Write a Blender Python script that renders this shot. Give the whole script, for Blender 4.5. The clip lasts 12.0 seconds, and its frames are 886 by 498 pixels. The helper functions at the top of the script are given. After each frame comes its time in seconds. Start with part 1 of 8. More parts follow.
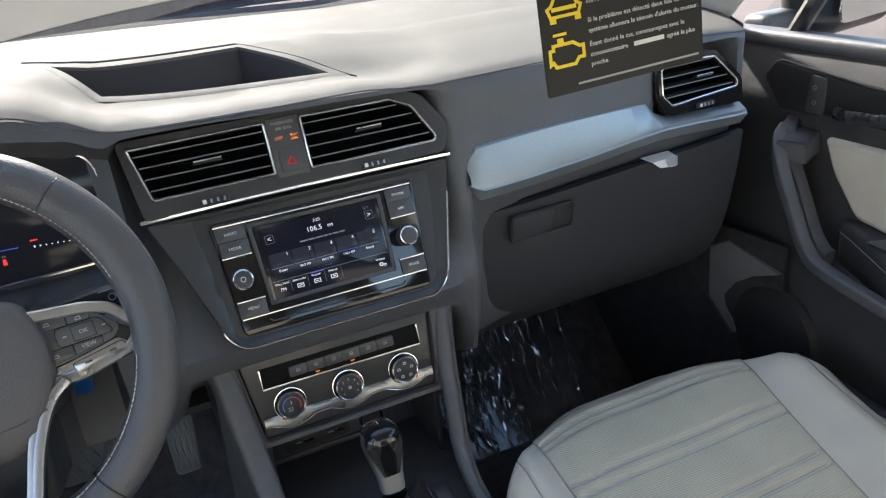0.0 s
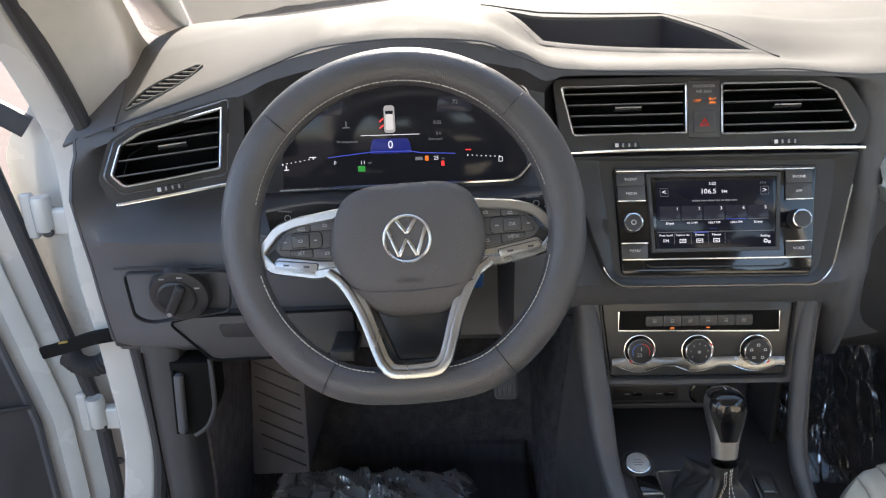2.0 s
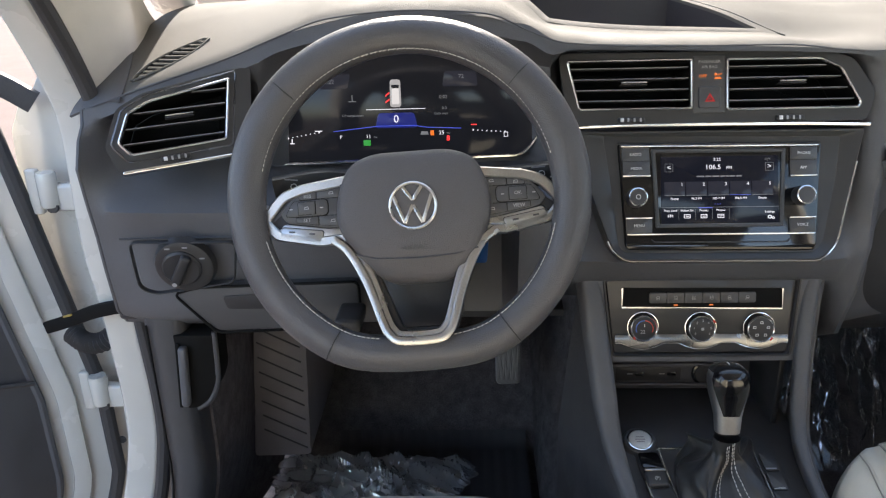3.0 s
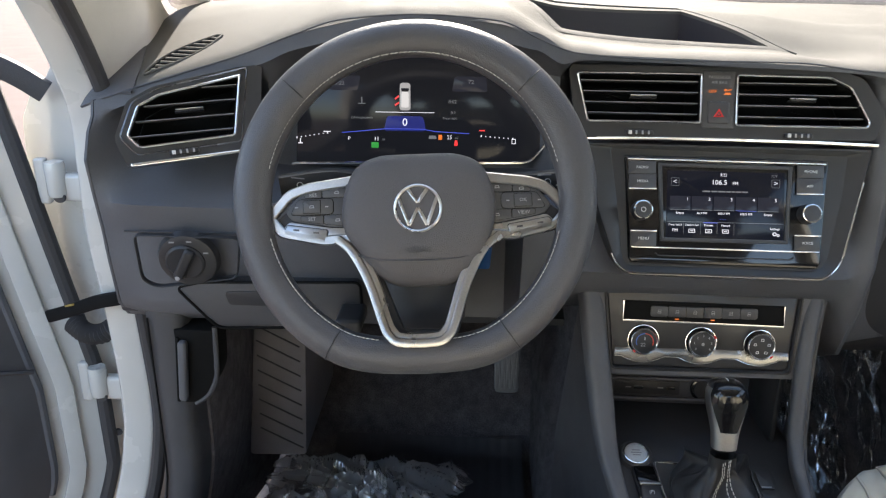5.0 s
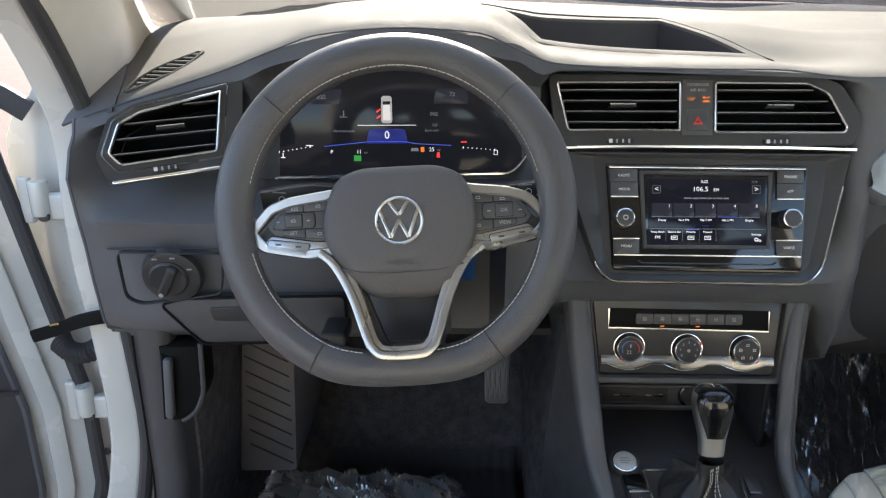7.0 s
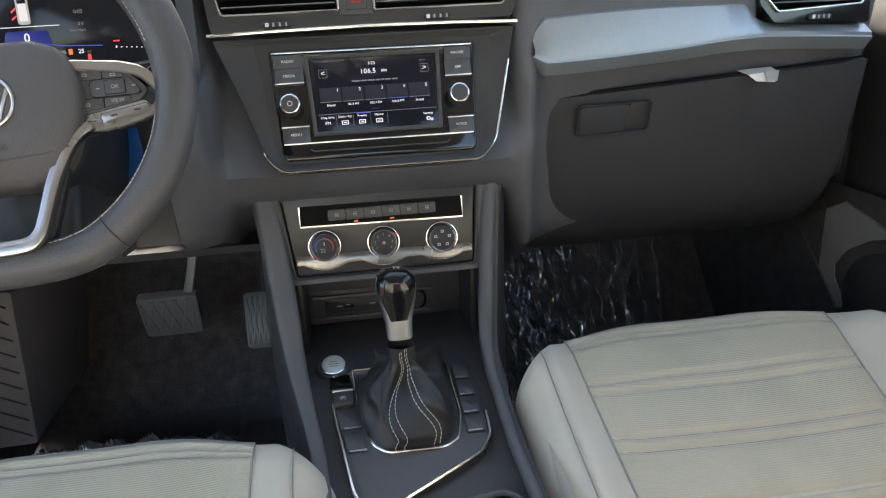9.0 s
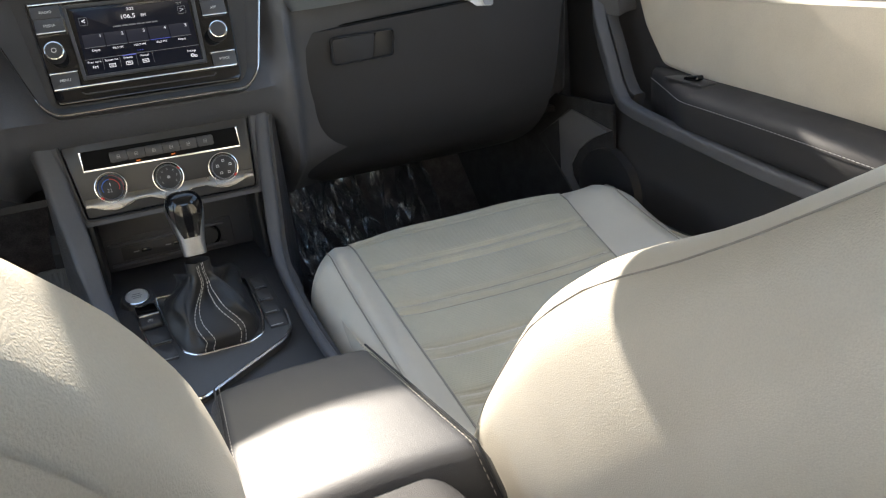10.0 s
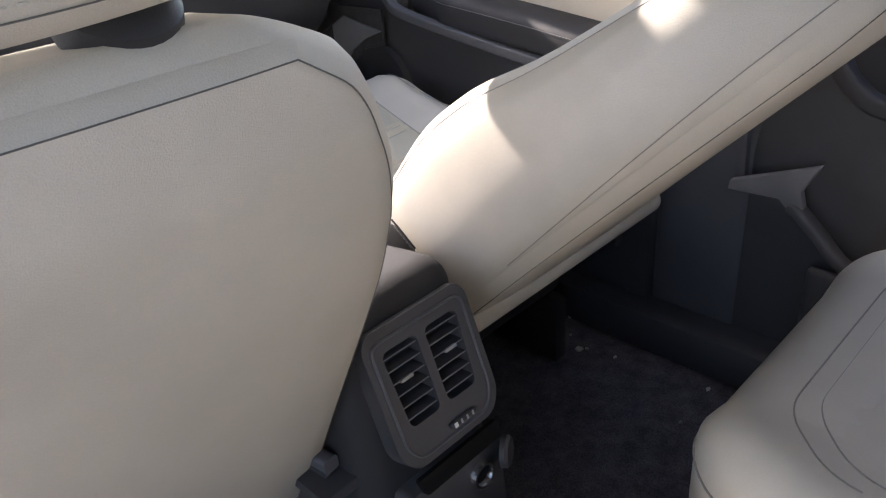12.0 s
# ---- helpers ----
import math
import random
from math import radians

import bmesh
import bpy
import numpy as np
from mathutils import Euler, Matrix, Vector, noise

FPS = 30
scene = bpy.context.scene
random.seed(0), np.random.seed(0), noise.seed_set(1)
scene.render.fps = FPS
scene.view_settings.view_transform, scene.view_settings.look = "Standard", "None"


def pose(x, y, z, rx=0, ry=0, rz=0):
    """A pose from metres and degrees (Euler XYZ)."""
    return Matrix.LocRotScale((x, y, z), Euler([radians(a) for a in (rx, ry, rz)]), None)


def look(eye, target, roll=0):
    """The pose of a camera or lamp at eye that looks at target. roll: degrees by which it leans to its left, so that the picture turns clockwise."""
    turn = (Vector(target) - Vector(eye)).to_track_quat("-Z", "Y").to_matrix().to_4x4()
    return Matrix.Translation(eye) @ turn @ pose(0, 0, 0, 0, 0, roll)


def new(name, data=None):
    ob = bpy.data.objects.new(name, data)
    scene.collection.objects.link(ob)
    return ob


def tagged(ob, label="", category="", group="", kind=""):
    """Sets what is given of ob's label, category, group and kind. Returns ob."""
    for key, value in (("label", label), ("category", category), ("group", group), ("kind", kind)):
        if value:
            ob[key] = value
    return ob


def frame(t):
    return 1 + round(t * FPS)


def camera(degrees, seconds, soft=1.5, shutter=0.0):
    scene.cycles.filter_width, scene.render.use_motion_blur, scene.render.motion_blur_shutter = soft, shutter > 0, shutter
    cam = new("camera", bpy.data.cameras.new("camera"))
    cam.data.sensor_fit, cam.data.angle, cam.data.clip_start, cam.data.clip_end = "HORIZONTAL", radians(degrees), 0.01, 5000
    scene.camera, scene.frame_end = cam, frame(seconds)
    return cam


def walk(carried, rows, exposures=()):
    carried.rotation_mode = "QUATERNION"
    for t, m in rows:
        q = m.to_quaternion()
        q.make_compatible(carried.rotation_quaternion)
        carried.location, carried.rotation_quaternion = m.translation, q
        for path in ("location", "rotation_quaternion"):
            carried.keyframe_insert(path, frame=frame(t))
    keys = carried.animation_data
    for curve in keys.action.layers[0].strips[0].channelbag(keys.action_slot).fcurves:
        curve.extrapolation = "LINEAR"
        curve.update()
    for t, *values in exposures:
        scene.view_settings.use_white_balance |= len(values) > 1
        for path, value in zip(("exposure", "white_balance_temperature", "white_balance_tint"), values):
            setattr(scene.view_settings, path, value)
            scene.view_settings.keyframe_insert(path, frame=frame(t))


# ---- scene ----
cam = camera(60.0, 12.0, soft=1.2)
PATH = [
    (0, (-0.158, -0.632, 1.331), (0.493, 1.094, 0.558), -7.3),
    (0.5, (-0.21, -0.643, 1.328), (0.091, 1.194, 0.597), -5.8),
    (1, (-0.237, -0.664, 1.317), (-0.196, 1.204, 0.604), -4.7),
    (1.5, (-0.257, -0.678, 1.311), (-0.322, 1.19, 0.6), -3.5),
    (2, (-0.278, -0.695, 1.304), (-0.359, 1.172, 0.591), -2.1),
    (2.5, (-0.282, -0.702, 1.285), (-0.357, 1.165, 0.574), -2.9),
    (3, (-0.283, -0.709, 1.274), (-0.366, 1.159, 0.565), -1.6),
    (5, (-0.282, -0.711, 1.271), (-0.376, 1.164, 0.58), 0.6),
    (5.5, (-0.281, -0.711, 1.27), (-0.372, 1.167, 0.59), 0.5),
    (6, (-0.282, -0.712, 1.269), (-0.369, 1.17, 0.598), 0.3),
    (6.5, (-0.281, -0.712, 1.269), (-0.365, 1.173, 0.606), 0.1),
    (6.7, (-0.283, -0.712, 1.271), (-0.363, 1.172, 0.607), 0.1),
    (8.3, (-0.097, -0.704, 1.256), (-0.135, 1.194, 0.622), -4.7),
    (8.5, (-0.074, -0.7, 1.237), (-0.074, 1.195, 0.595), -4.5),
    (8.8, (-0.043, -0.711, 1.177), (0.049, 1.184, 0.545), -4.1),
    (9, (-0.044, -0.722, 1.143), (0.198, 1.142, 0.457), -2.8),
    (9.5, (-0.036, -0.805, 1.08), (0.454, 0.996, 0.36), -3.6),
    (10, (-0.049, -0.886, 1.077), (0.65, 0.841, 0.35), -6.1),
    (10.5, (-0.116, -0.995, 1.091), (0.913, 0.525, 0.296), -12.8),
    (11, (-0.173, -1.038, 1.153), (0.97, 0.402, 0.367), -9.7),
    (11.5, (-0.247, -1.025, 1.144), (0.895, 0.4, 0.328), -6.6),
    (12, (-0.341, -1.056, 1.141), (0.86, 0.208, 0.162), -4.8),
]
walk(cam, [(t, look(eye, target, roll)) for t, eye, target, roll in PATH], exposures=[(0.0, 2.4, 6450, 11), (1.0, 2.45, 6550, 12), (1.5, 2.5, 6800, 14), (3.0, 2.55, 6950, 14), (6.7, 2.55, 6850, 11), (8.5, 2.55, 7000, 11), (9.0, 2.7, 7050, 12), (9.5, 2.75, 7250, 12), (10.0, 2.45, 7000, 12), (10.5, 2.25, 6900, 15), (11.0, 2.35, 6850, 16), (11.5, 2.3, 6800, 18), (12.0, 2.6, 6750, 21)])
# ---- light ----
SUN_TO = Vector((-0.018, 0.83, 0.55)).normalized()
world = bpy.data.worlds.new("sky")
scene.world = world
world.use_nodes = True
wn = world.node_tree
sky = wn.nodes.new("ShaderNodeTexSky")
sky.sky_type = "NISHITA"
sky.sun_disc = False
sky.sun_elevation = math.asin(SUN_TO.z)
sky.sun_rotation = math.atan2(SUN_TO.x, SUN_TO.y)
sky.air_density, sky.dust_density = 1.0, 2.0
bg = wn.nodes["Background"]
bg.inputs["Strength"].default_value = 0.15
wn.links.new(sky.outputs[0], bg.inputs[0])
sun_data = bpy.data.lights.new("sun", "SUN")
sun_data.energy, sun_data.angle, sun_data.color = 3.2, radians(0.9), (1.0, 0.95, 0.87)
sun = new("sun", sun_data)
sun.matrix_world = look(SUN_TO * 20, (0, 0, 0))

# ---- materials ----
def mat(name, col, rough=0.5, metal=0.0, vary=0.12, scale=18.0, bump=0.0, bump_scale=600.0, spec=0.5, fine=0.06, coat=0.0, rough_vary=0.08, emit=None, power=0.0, coat_rough=0.05):
    """A plain surface with broad stains, fine grain and relief, all at real size."""
    m = bpy.data.materials.new(name)
    m.use_nodes = True
    nt = m.node_tree
    p = nt.nodes["Principled BSDF"]
    tc = nt.nodes.new("ShaderNodeTexCoord")
    big = nt.nodes.new("ShaderNodeTexNoise")
    big.inputs["Scale"].default_value, big.inputs["Detail"].default_value = scale, 5
    small = nt.nodes.new("ShaderNodeTexNoise")
    small.inputs["Scale"].default_value, small.inputs["Detail"].default_value = bump_scale, 3
    for n in (big, small):
        nt.links.new(tc.outputs["Object"], n.inputs["Vector"])
    a = nt.nodes.new("ShaderNodeMapRange")
    a.inputs["From Min"].default_value, a.inputs["From Max"].default_value = 0.3, 0.7
    a.inputs["To Min"].default_value, a.inputs["To Max"].default_value = 1 - vary, 1 + vary
    nt.links.new(big.outputs["Fac"], a.inputs["Value"])
    b = nt.nodes.new("ShaderNodeMapRange")
    b.inputs["From Min"].default_value, b.inputs["From Max"].default_value = 0.3, 0.7
    b.inputs["To Min"].default_value, b.inputs["To Max"].default_value = 1 - fine, 1 + fine
    nt.links.new(small.outputs["Fac"], b.inputs["Value"])
    mul = nt.nodes.new("ShaderNodeMath")
    mul.operation = "MULTIPLY"
    nt.links.new(a.outputs[0], mul.inputs[0])
    nt.links.new(b.outputs[0], mul.inputs[1])
    vm = nt.nodes.new("ShaderNodeVectorMath")
    vm.operation = "SCALE"
    vm.inputs[0].default_value = col[:3]
    nt.links.new(mul.outputs[0], vm.inputs["Scale"])
    nt.links.new(vm.outputs[0], p.inputs["Base Color"])
    r = nt.nodes.new("ShaderNodeMapRange")
    r.inputs["From Min"].default_value, r.inputs["From Max"].default_value = 0.3, 0.7
    r.inputs["To Min"].default_value = max(0.02, rough - rough_vary)
    r.inputs["To Max"].default_value = min(1.0, rough + rough_vary)
    nt.links.new(big.outputs["Fac"], r.inputs["Value"])
    nt.links.new(r.outputs[0], p.inputs["Roughness"])
    p.inputs["Metallic"].default_value = metal
    p.inputs["Specular IOR Level"].default_value = spec
    p.inputs["Coat Weight"].default_value = coat
    p.inputs["Coat Roughness"].default_value = coat_rough
    if bump > 0:
        bn = nt.nodes.new("ShaderNodeBump")
        bn.inputs["Strength"].default_value, bn.inputs["Distance"].default_value = bump, 0.001
        nt.links.new(small.outputs["Fac"], bn.inputs["Height"])
        nt.links.new(bn.outputs[0], p.inputs["Normal"])
    if emit:
        p.inputs["Emission Color"].default_value = (*emit, 1)
        p.inputs["Emission Strength"].default_value = power
    return m


def glow(name, col, power):
    return mat(name, (0.02, 0.02, 0.02), 0.4, vary=0.0, fine=0.0, emit=col, power=power)


def glassy(name, tint, rough=0.0, alpha=0.9):
    """Thin clear pane: mostly see-through, with a mirror reflection by Fresnel."""
    m = bpy.data.materials.new(name)
    m.use_nodes = True
    nt = m.node_tree
    out = nt.nodes["Material Output"]
    nt.nodes.remove(nt.nodes["Principled BSDF"])
    tr = nt.nodes.new("ShaderNodeBsdfTransparent")
    tr.inputs[0].default_value = (*tint, 1)
    gl = nt.nodes.new("ShaderNodeBsdfGlossy")
    gl.inputs["Roughness"].default_value = rough
    fr = nt.nodes.new("ShaderNodeFresnel")
    fr.inputs["IOR"].default_value = 1.5
    mx = nt.nodes.new("ShaderNodeMixShader")
    nt.links.new(fr.outputs[0], mx.inputs[0])
    nt.links.new(tr.outputs[0], mx.inputs[1])
    nt.links.new(gl.outputs[0], mx.inputs[2])
    nt.links.new(mx.outputs[0], out.inputs[0])
    return m


def ribbed(m, axis, pitch, depth, thread=0.0016):
    """Adds woven ribs across one axis, with a thread grid, to a fabric's relief."""
    nt = m.node_tree
    p = nt.nodes["Principled BSDF"]
    tc = nt.nodes.new("ShaderNodeTexCoord")
    w = nt.nodes.new("ShaderNodeTexWave")
    w.wave_type, w.bands_direction = "BANDS", axis
    w.inputs["Scale"].default_value = 0.31416 / pitch
    w.inputs["Distortion"].default_value = 0.25
    w.inputs["Detail"].default_value = 1.0
    v = nt.nodes.new("ShaderNodeTexVoronoi")
    v.inputs["Scale"].default_value = 1.0 / thread
    for n in (w, v):
        nt.links.new(tc.outputs["Object"], n.inputs["Vector"])
    ad = nt.nodes.new("ShaderNodeMath")
    ad.operation = "MULTIPLY_ADD"
    ad.inputs[1].default_value = 0.5
    nt.links.new(v.outputs["Distance"], ad.inputs[0])
    nt.links.new(w.outputs["Fac"], ad.inputs[2])
    bn = nt.nodes.new("ShaderNodeBump")
    bn.inputs["Strength"].default_value, bn.inputs["Distance"].default_value = 0.8, depth
    nt.links.new(ad.outputs[0], bn.inputs["Height"])
    nt.links.new(bn.outputs[0], p.inputs["Normal"])
    return m


LEATHER = mat("beige_leatherette", (0.53, 0.497, 0.424), 0.50, vary=0.05, bump=0.34, bump_scale=1250, fine=0.05)
FABRIC = ribbed(mat("beige_rib_fabric", (0.47, 0.443, 0.350), 0.85, vary=0.06, bump_scale=1200, fine=0.10), "Y", 0.0030, 0.00042)
PAD = mat("beige_soft_pad", (0.118, 0.114, 0.106), 0.78, spec=0.14, vary=0.05, bump=0.5, bump_scale=1100, fine=0.05)
CREAM = mat("cream_door_cloth", (0.60, 0.56, 0.49), 0.6, vary=0.05, bump=0.3, bump_scale=900)
PILLAR = mat("grey_pillar_cloth", (0.60, 0.575, 0.53), 0.85, vary=0.06, bump=0.4, bump_scale=1500, fine=0.1)
LINER = mat("headliner_cloth", (0.50, 0.485, 0.45), 0.9, vary=0.05, bump=0.3, bump_scale=1500, fine=0.1)
DARK = mat("charcoal_soft_plastic", (0.086, 0.088, 0.097), 0.54, vary=0.10, bump=0.45, bump_scale=1000, fine=0.12)
HARD = mat("charcoal_hard_plastic", (0.052, 0.052, 0.056), 0.47, vary=0.12, bump=0.5, bump_scale=1300, fine=0.12)
BLACK = mat("black_plastic", (0.030, 0.030, 0.032), 0.4, spec=0.35, vary=0.12, bump=0.2, bump_scale=1300)
# near-black putting the shade inside ducts, slots and gaps into the colour
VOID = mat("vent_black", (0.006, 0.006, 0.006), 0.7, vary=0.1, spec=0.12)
SMOKE = mat("glossy_smoke_trim", (0.046, 0.046, 0.047), 0.38, 0.1, spec=0.35, vary=0.06, fine=0.02, coat=0.1, rough_vary=0.05)
SMOKED_CHROME = mat("smoked_chrome", (0.25, 0.25, 0.25), 0.26, 1.0, vary=0.05, fine=0.02, rough_vary=0.05)
PIANO = mat("gloss_black", (0.008, 0.008, 0.009), 0.09, spec=0.4, vary=0.05, fine=0.0, coat=0.3, rough_vary=0.04)
BUTTON = mat("dark_button", (0.055, 0.055, 0.058), 0.42, vary=0.08, bump=0.1)
CHROME = mat("chrome", (0.88, 0.88, 0.88), 0.20, 1.0, vary=0.03, fine=0.0, rough_vary=0.05)
SATIN = mat("satin_silver", (0.43, 0.425, 0.415), 0.30, 1.0, vary=0.05, bump=0.05, rough_vary=0.07)
WHEEL_LEATHER = mat("charcoal_leather", (0.070, 0.068, 0.073), 0.40, vary=0.08, bump=0.45, bump_scale=800, fine=0.08)
HUB = mat("charcoal_vinyl", (0.076, 0.072, 0.076), 0.55, vary=0.06, bump=0.5, bump_scale=1100, fine=0.1)
ARM_LEATHER = mat("black_leatherette", (0.042, 0.043, 0.048), 0.48, vary=0.05, bump=0.25, bump_scale=1300, spec=0.42, rough_vary=0.04)
DOOR_ARM = mat("black_door_leatherette", (0.032, 0.032, 0.035), 0.55, spec=0.3, vary=0.06, bump=0.25, bump_scale=1000)
CARPET = mat("black_carpet", (0.120, 0.111, 0.116), 0.95, vary=0.3, scale=40, bump=1.0, bump_scale=500, fine=0.4, spec=0.1)
FELT = mat("black_felt", (0.050, 0.050, 0.053), 0.95, vary=0.2, scale=40, bump=0.8, bump_scale=600, fine=0.3, spec=0.1)
RUBBER = mat("black_rubber", (0.034, 0.033, 0.035), 0.6, vary=0.15, bump=0.3, bump_scale=400)
PAINT = mat("white_body_paint", (0.50, 0.495, 0.462), 0.25, vary=0.04, fine=0.01, coat=0.7, scale=9)
STEEL = mat("zinc_steel", (0.5, 0.5, 0.48), 0.4, 1.0, vary=0.15)
RED = mat("red_plastic", (0.55, 0.015, 0.012), 0.35, vary=0.05)
BLUE = mat("blue_plastic_tag", (0.010, 0.10, 0.34), 0.35, vary=0.08)
THREAD = mat("pale_thread", (0.50, 0.49, 0.46), 0.8, vary=0.05, bump=0.2, bump_scale=2500)
CHANNEL = mat("seam_and_groove_dark", (0.13, 0.125, 0.112), 0.9, vary=0.1)
SEAM = mat("beige_seam_thread", (0.30, 0.28, 0.25), 0.85, vary=0.1)
PRINT = mat("white_print", (0.66, 0.66, 0.66), 0.6, vary=0.05)
DIM_PRINT = mat("grey_print", (0.30, 0.30, 0.31), 0.6, vary=0.05)
YELLOW = mat("yellow_print", (0.80, 0.60, 0.02), 0.5, vary=0.05)
CARD = mat("black_card", (0.022, 0.022, 0.023), 0.5, spec=0.2, vary=0.05)
WINDSCREEN = glassy("windscreen_glass", (0.86, 0.93, 0.88))
SIDE_GLASS = glassy("side_glass", (0.86, 0.91, 0.88))
GROUND = mat("parking_concrete", (0.118, 0.094, 0.085), 0.95, spec=0.1, vary=0.10, scale=2.5, bump=0.6, bump_scale=90, fine=0.12)
LCD = mat("screen_black", (0.006, 0.006, 0.008), 0.10, spec=0.22, vary=0.0, fine=0.0, rough_vary=0.02, emit=(0.35, 0.45, 0.9), power=0.002)
LCD_TILE = mat("screen_tile", (0.012, 0.012, 0.016), 0.14, spec=0.15, vary=0.0, fine=0.0, rough_vary=0.02, emit=(0.5, 0.55, 0.8), power=0.006)
G_WHITE = glow("screen_white", (0.85, 0.88, 1.0), 0.20)
G_GREY = glow("screen_grey", (0.7, 0.75, 0.85), 0.04)
G_LINE = glow("screen_blue_line", (0.08, 0.14, 0.95), 0.12)
G_RED = glow("screen_red", (1.0, 0.04, 0.04), 0.20)
G_GREEN = glow("screen_green", (0.04, 0.8, 0.10), 0.07)
G_AMBER = glow("lamp_amber", (1.0, 0.22, 0.02), 0.16)

# ---- builders ----
BASES = {}


def thing(name, base, label, category, group="", kind=""):
    ob = new(name)
    ob.empty_display_size = 0.05
    ob.location = base
    BASES[ob.name] = Vector(base)
    return tagged(ob, label, category, group, kind)


def mesh_of(bm, name, angle=35):
    bmesh.ops.recalc_face_normals(bm, faces=bm.faces)
    me = bpy.data.meshes.new(name)
    bm.to_mesh(me)
    bm.free()
    for p in me.polygons:
        p.use_smooth = True
    me.set_sharp_from_angle(angle=radians(angle))
    return me


def part(name, bm, material, parent, label="", angle=35):
    """Links a bmesh, given in world metres, as one mesh under a thing or a part."""
    me = mesh_of(bm, name, angle)
    me.materials.append(material)
    ob = new(name, me)
    if parent is not None:
        ob.parent = parent
        if parent.name in BASES:
            ob.matrix_parent_inverse = Matrix.Translation(-BASES[parent.name])
    if label:
        ob["label"] = label
    return ob


def solo(name, bm, material, label, category, kind="", group="", angle=35):
    return tagged(part(name, bm, material, None, angle=angle), label, category, group, kind)


def grid(rows, close_u=False, close_v=False, caps=False):
    """A skin over rows of points, all of one length."""
    bm = bmesh.new()
    vs = [[bm.verts.new(p) for p in r] for r in rows]
    nr, nc = len(vs), len(vs[0])
    for i in range(nr if close_v else nr - 1):
        for j in range(nc if close_u else nc - 1):
            q = [vs[i][j], vs[i][(j + 1) % nc], vs[(i + 1) % nr][(j + 1) % nc], vs[(i + 1) % nr][j]]
            try:
                bm.faces.new(q)
            except ValueError:
                pass
    if caps:
        for r in (vs[0], vs[-1]):
            try:
                bm.faces.new(r)
            except ValueError:
                pass
    return bm


def thick(bm, d):
    """Gives a skin a thickness d, behind its faces."""
    bmesh.ops.recalc_face_normals(bm, faces=bm.faces)
    bmesh.ops.solidify(bm, geom=bm.faces[:] + bm.edges[:] + bm.verts[:], thickness=d)
    return bm


def merge(*bms):
    out = bms[0]
    for b in bms[1:]:
        me = bpy.data.meshes.new("tmp")
        b.to_mesh(me)
        out.from_mesh(me)
        bpy.data.meshes.remove(me)
        b.free()
    return out


def rounded(pts, r, n=4):
    """A closed outline with its corners rounded by r (one number or one a corner)."""
    out = []
    k = len(pts)
    for i, p in enumerate(pts):
        p, a, b = Vector(p), Vector(pts[i - 1]), Vector(pts[(i + 1) % k])
        ri = r[i] if isinstance(r, (list, tuple)) else r
        da, db = (a - p), (b - p)
        s = min(ri, da.length * 0.48, db.length * 0.48)
        if s < 1e-5:
            out.append(tuple(p))
            continue
        pa, pb = p + da.normalized() * s, p + db.normalized() * s
        for t in range(n + 1):
            f = t / n
            out.append(tuple(pa * (1 - f) ** 2 + p * 2 * f * (1 - f) + pb * f * f))
    return out


def shrink(pts, d):
    """Offsets a closed outline inwards by d."""
    k = len(pts)
    area = sum(pts[i][0] * pts[(i + 1) % k][1] - pts[(i + 1) % k][0] * pts[i][1] for i in range(k))
    sgn = 1 if area > 0 else -1
    out = []
    for i in range(k):
        p = Vector(pts[i][:2])
        e1, e2 = (p - Vector(pts[i - 1][:2])), (Vector(pts[(i + 1) % k][:2]) - p)
        if e1.length < 1e-9 or e2.length < 1e-9:
            out.append(tuple(p))
            continue
        e1.normalize(), e2.normalize()
        n1, n2 = Vector((-e1.y, e1.x)) * sgn, Vector((-e2.y, e2.x)) * sgn
        b = n1 + n2
        b = b / max(0.35, (1 + n1.dot(n2)))
        out.append(tuple(p + b * d))
    return out


def slab(pts, depth, m=Matrix(), edge=0.0015):
    """A plate with this outline in its x-y plane, its front at z = 0 and its back at -depth, front edge chamfered."""
    top = shrink(pts, edge)
    rows = [[m @ Vector((*p[:2], 0)) for p in top], [m @ Vector((*p[:2], -edge * 0.3)) for p in shrink(pts, edge * 0.3)],
            [m @ Vector((*p[:2], -edge)) for p in pts], [m @ Vector((*p[:2], -depth)) for p in pts]]
    return grid(rows, close_u=True, caps=True)


def frame_ring(pts, width, depth, m=Matrix(), edge=0.001):
    """A flat frame with this outer outline, of one width, its front at z = 0."""
    inn = shrink(pts, width)
    rows = [(pts, -depth), (pts, -edge), (shrink(pts, edge), 0), (shrink(pts, width - edge), 0), (inn, -edge), (inn, -depth)]
    return grid([[m @ Vector((*p[:2], z)) for p in q] for q, z in rows], close_u=True, close_v=True)


def smooth_path(pts, n=6):
    """Catmull-Rom through the points."""
    v = [Vector(p) for p in pts]
    v = [v[0] * 2 - v[1]] + v + [v[-1] * 2 - v[-2]]
    out = []
    for i in range(1, len(v) - 2):
        a, b, c, d = v[i - 1:i + 3]
        for k in range(n):
            t = k / n
            out.append(0.5 * (2 * b + (c - a) * t + (2 * a - 5 * b + 4 * c - d) * t * t + (3 * b - a - 3 * c + d) * t ** 3))
    out.append(v[-2])
    return out


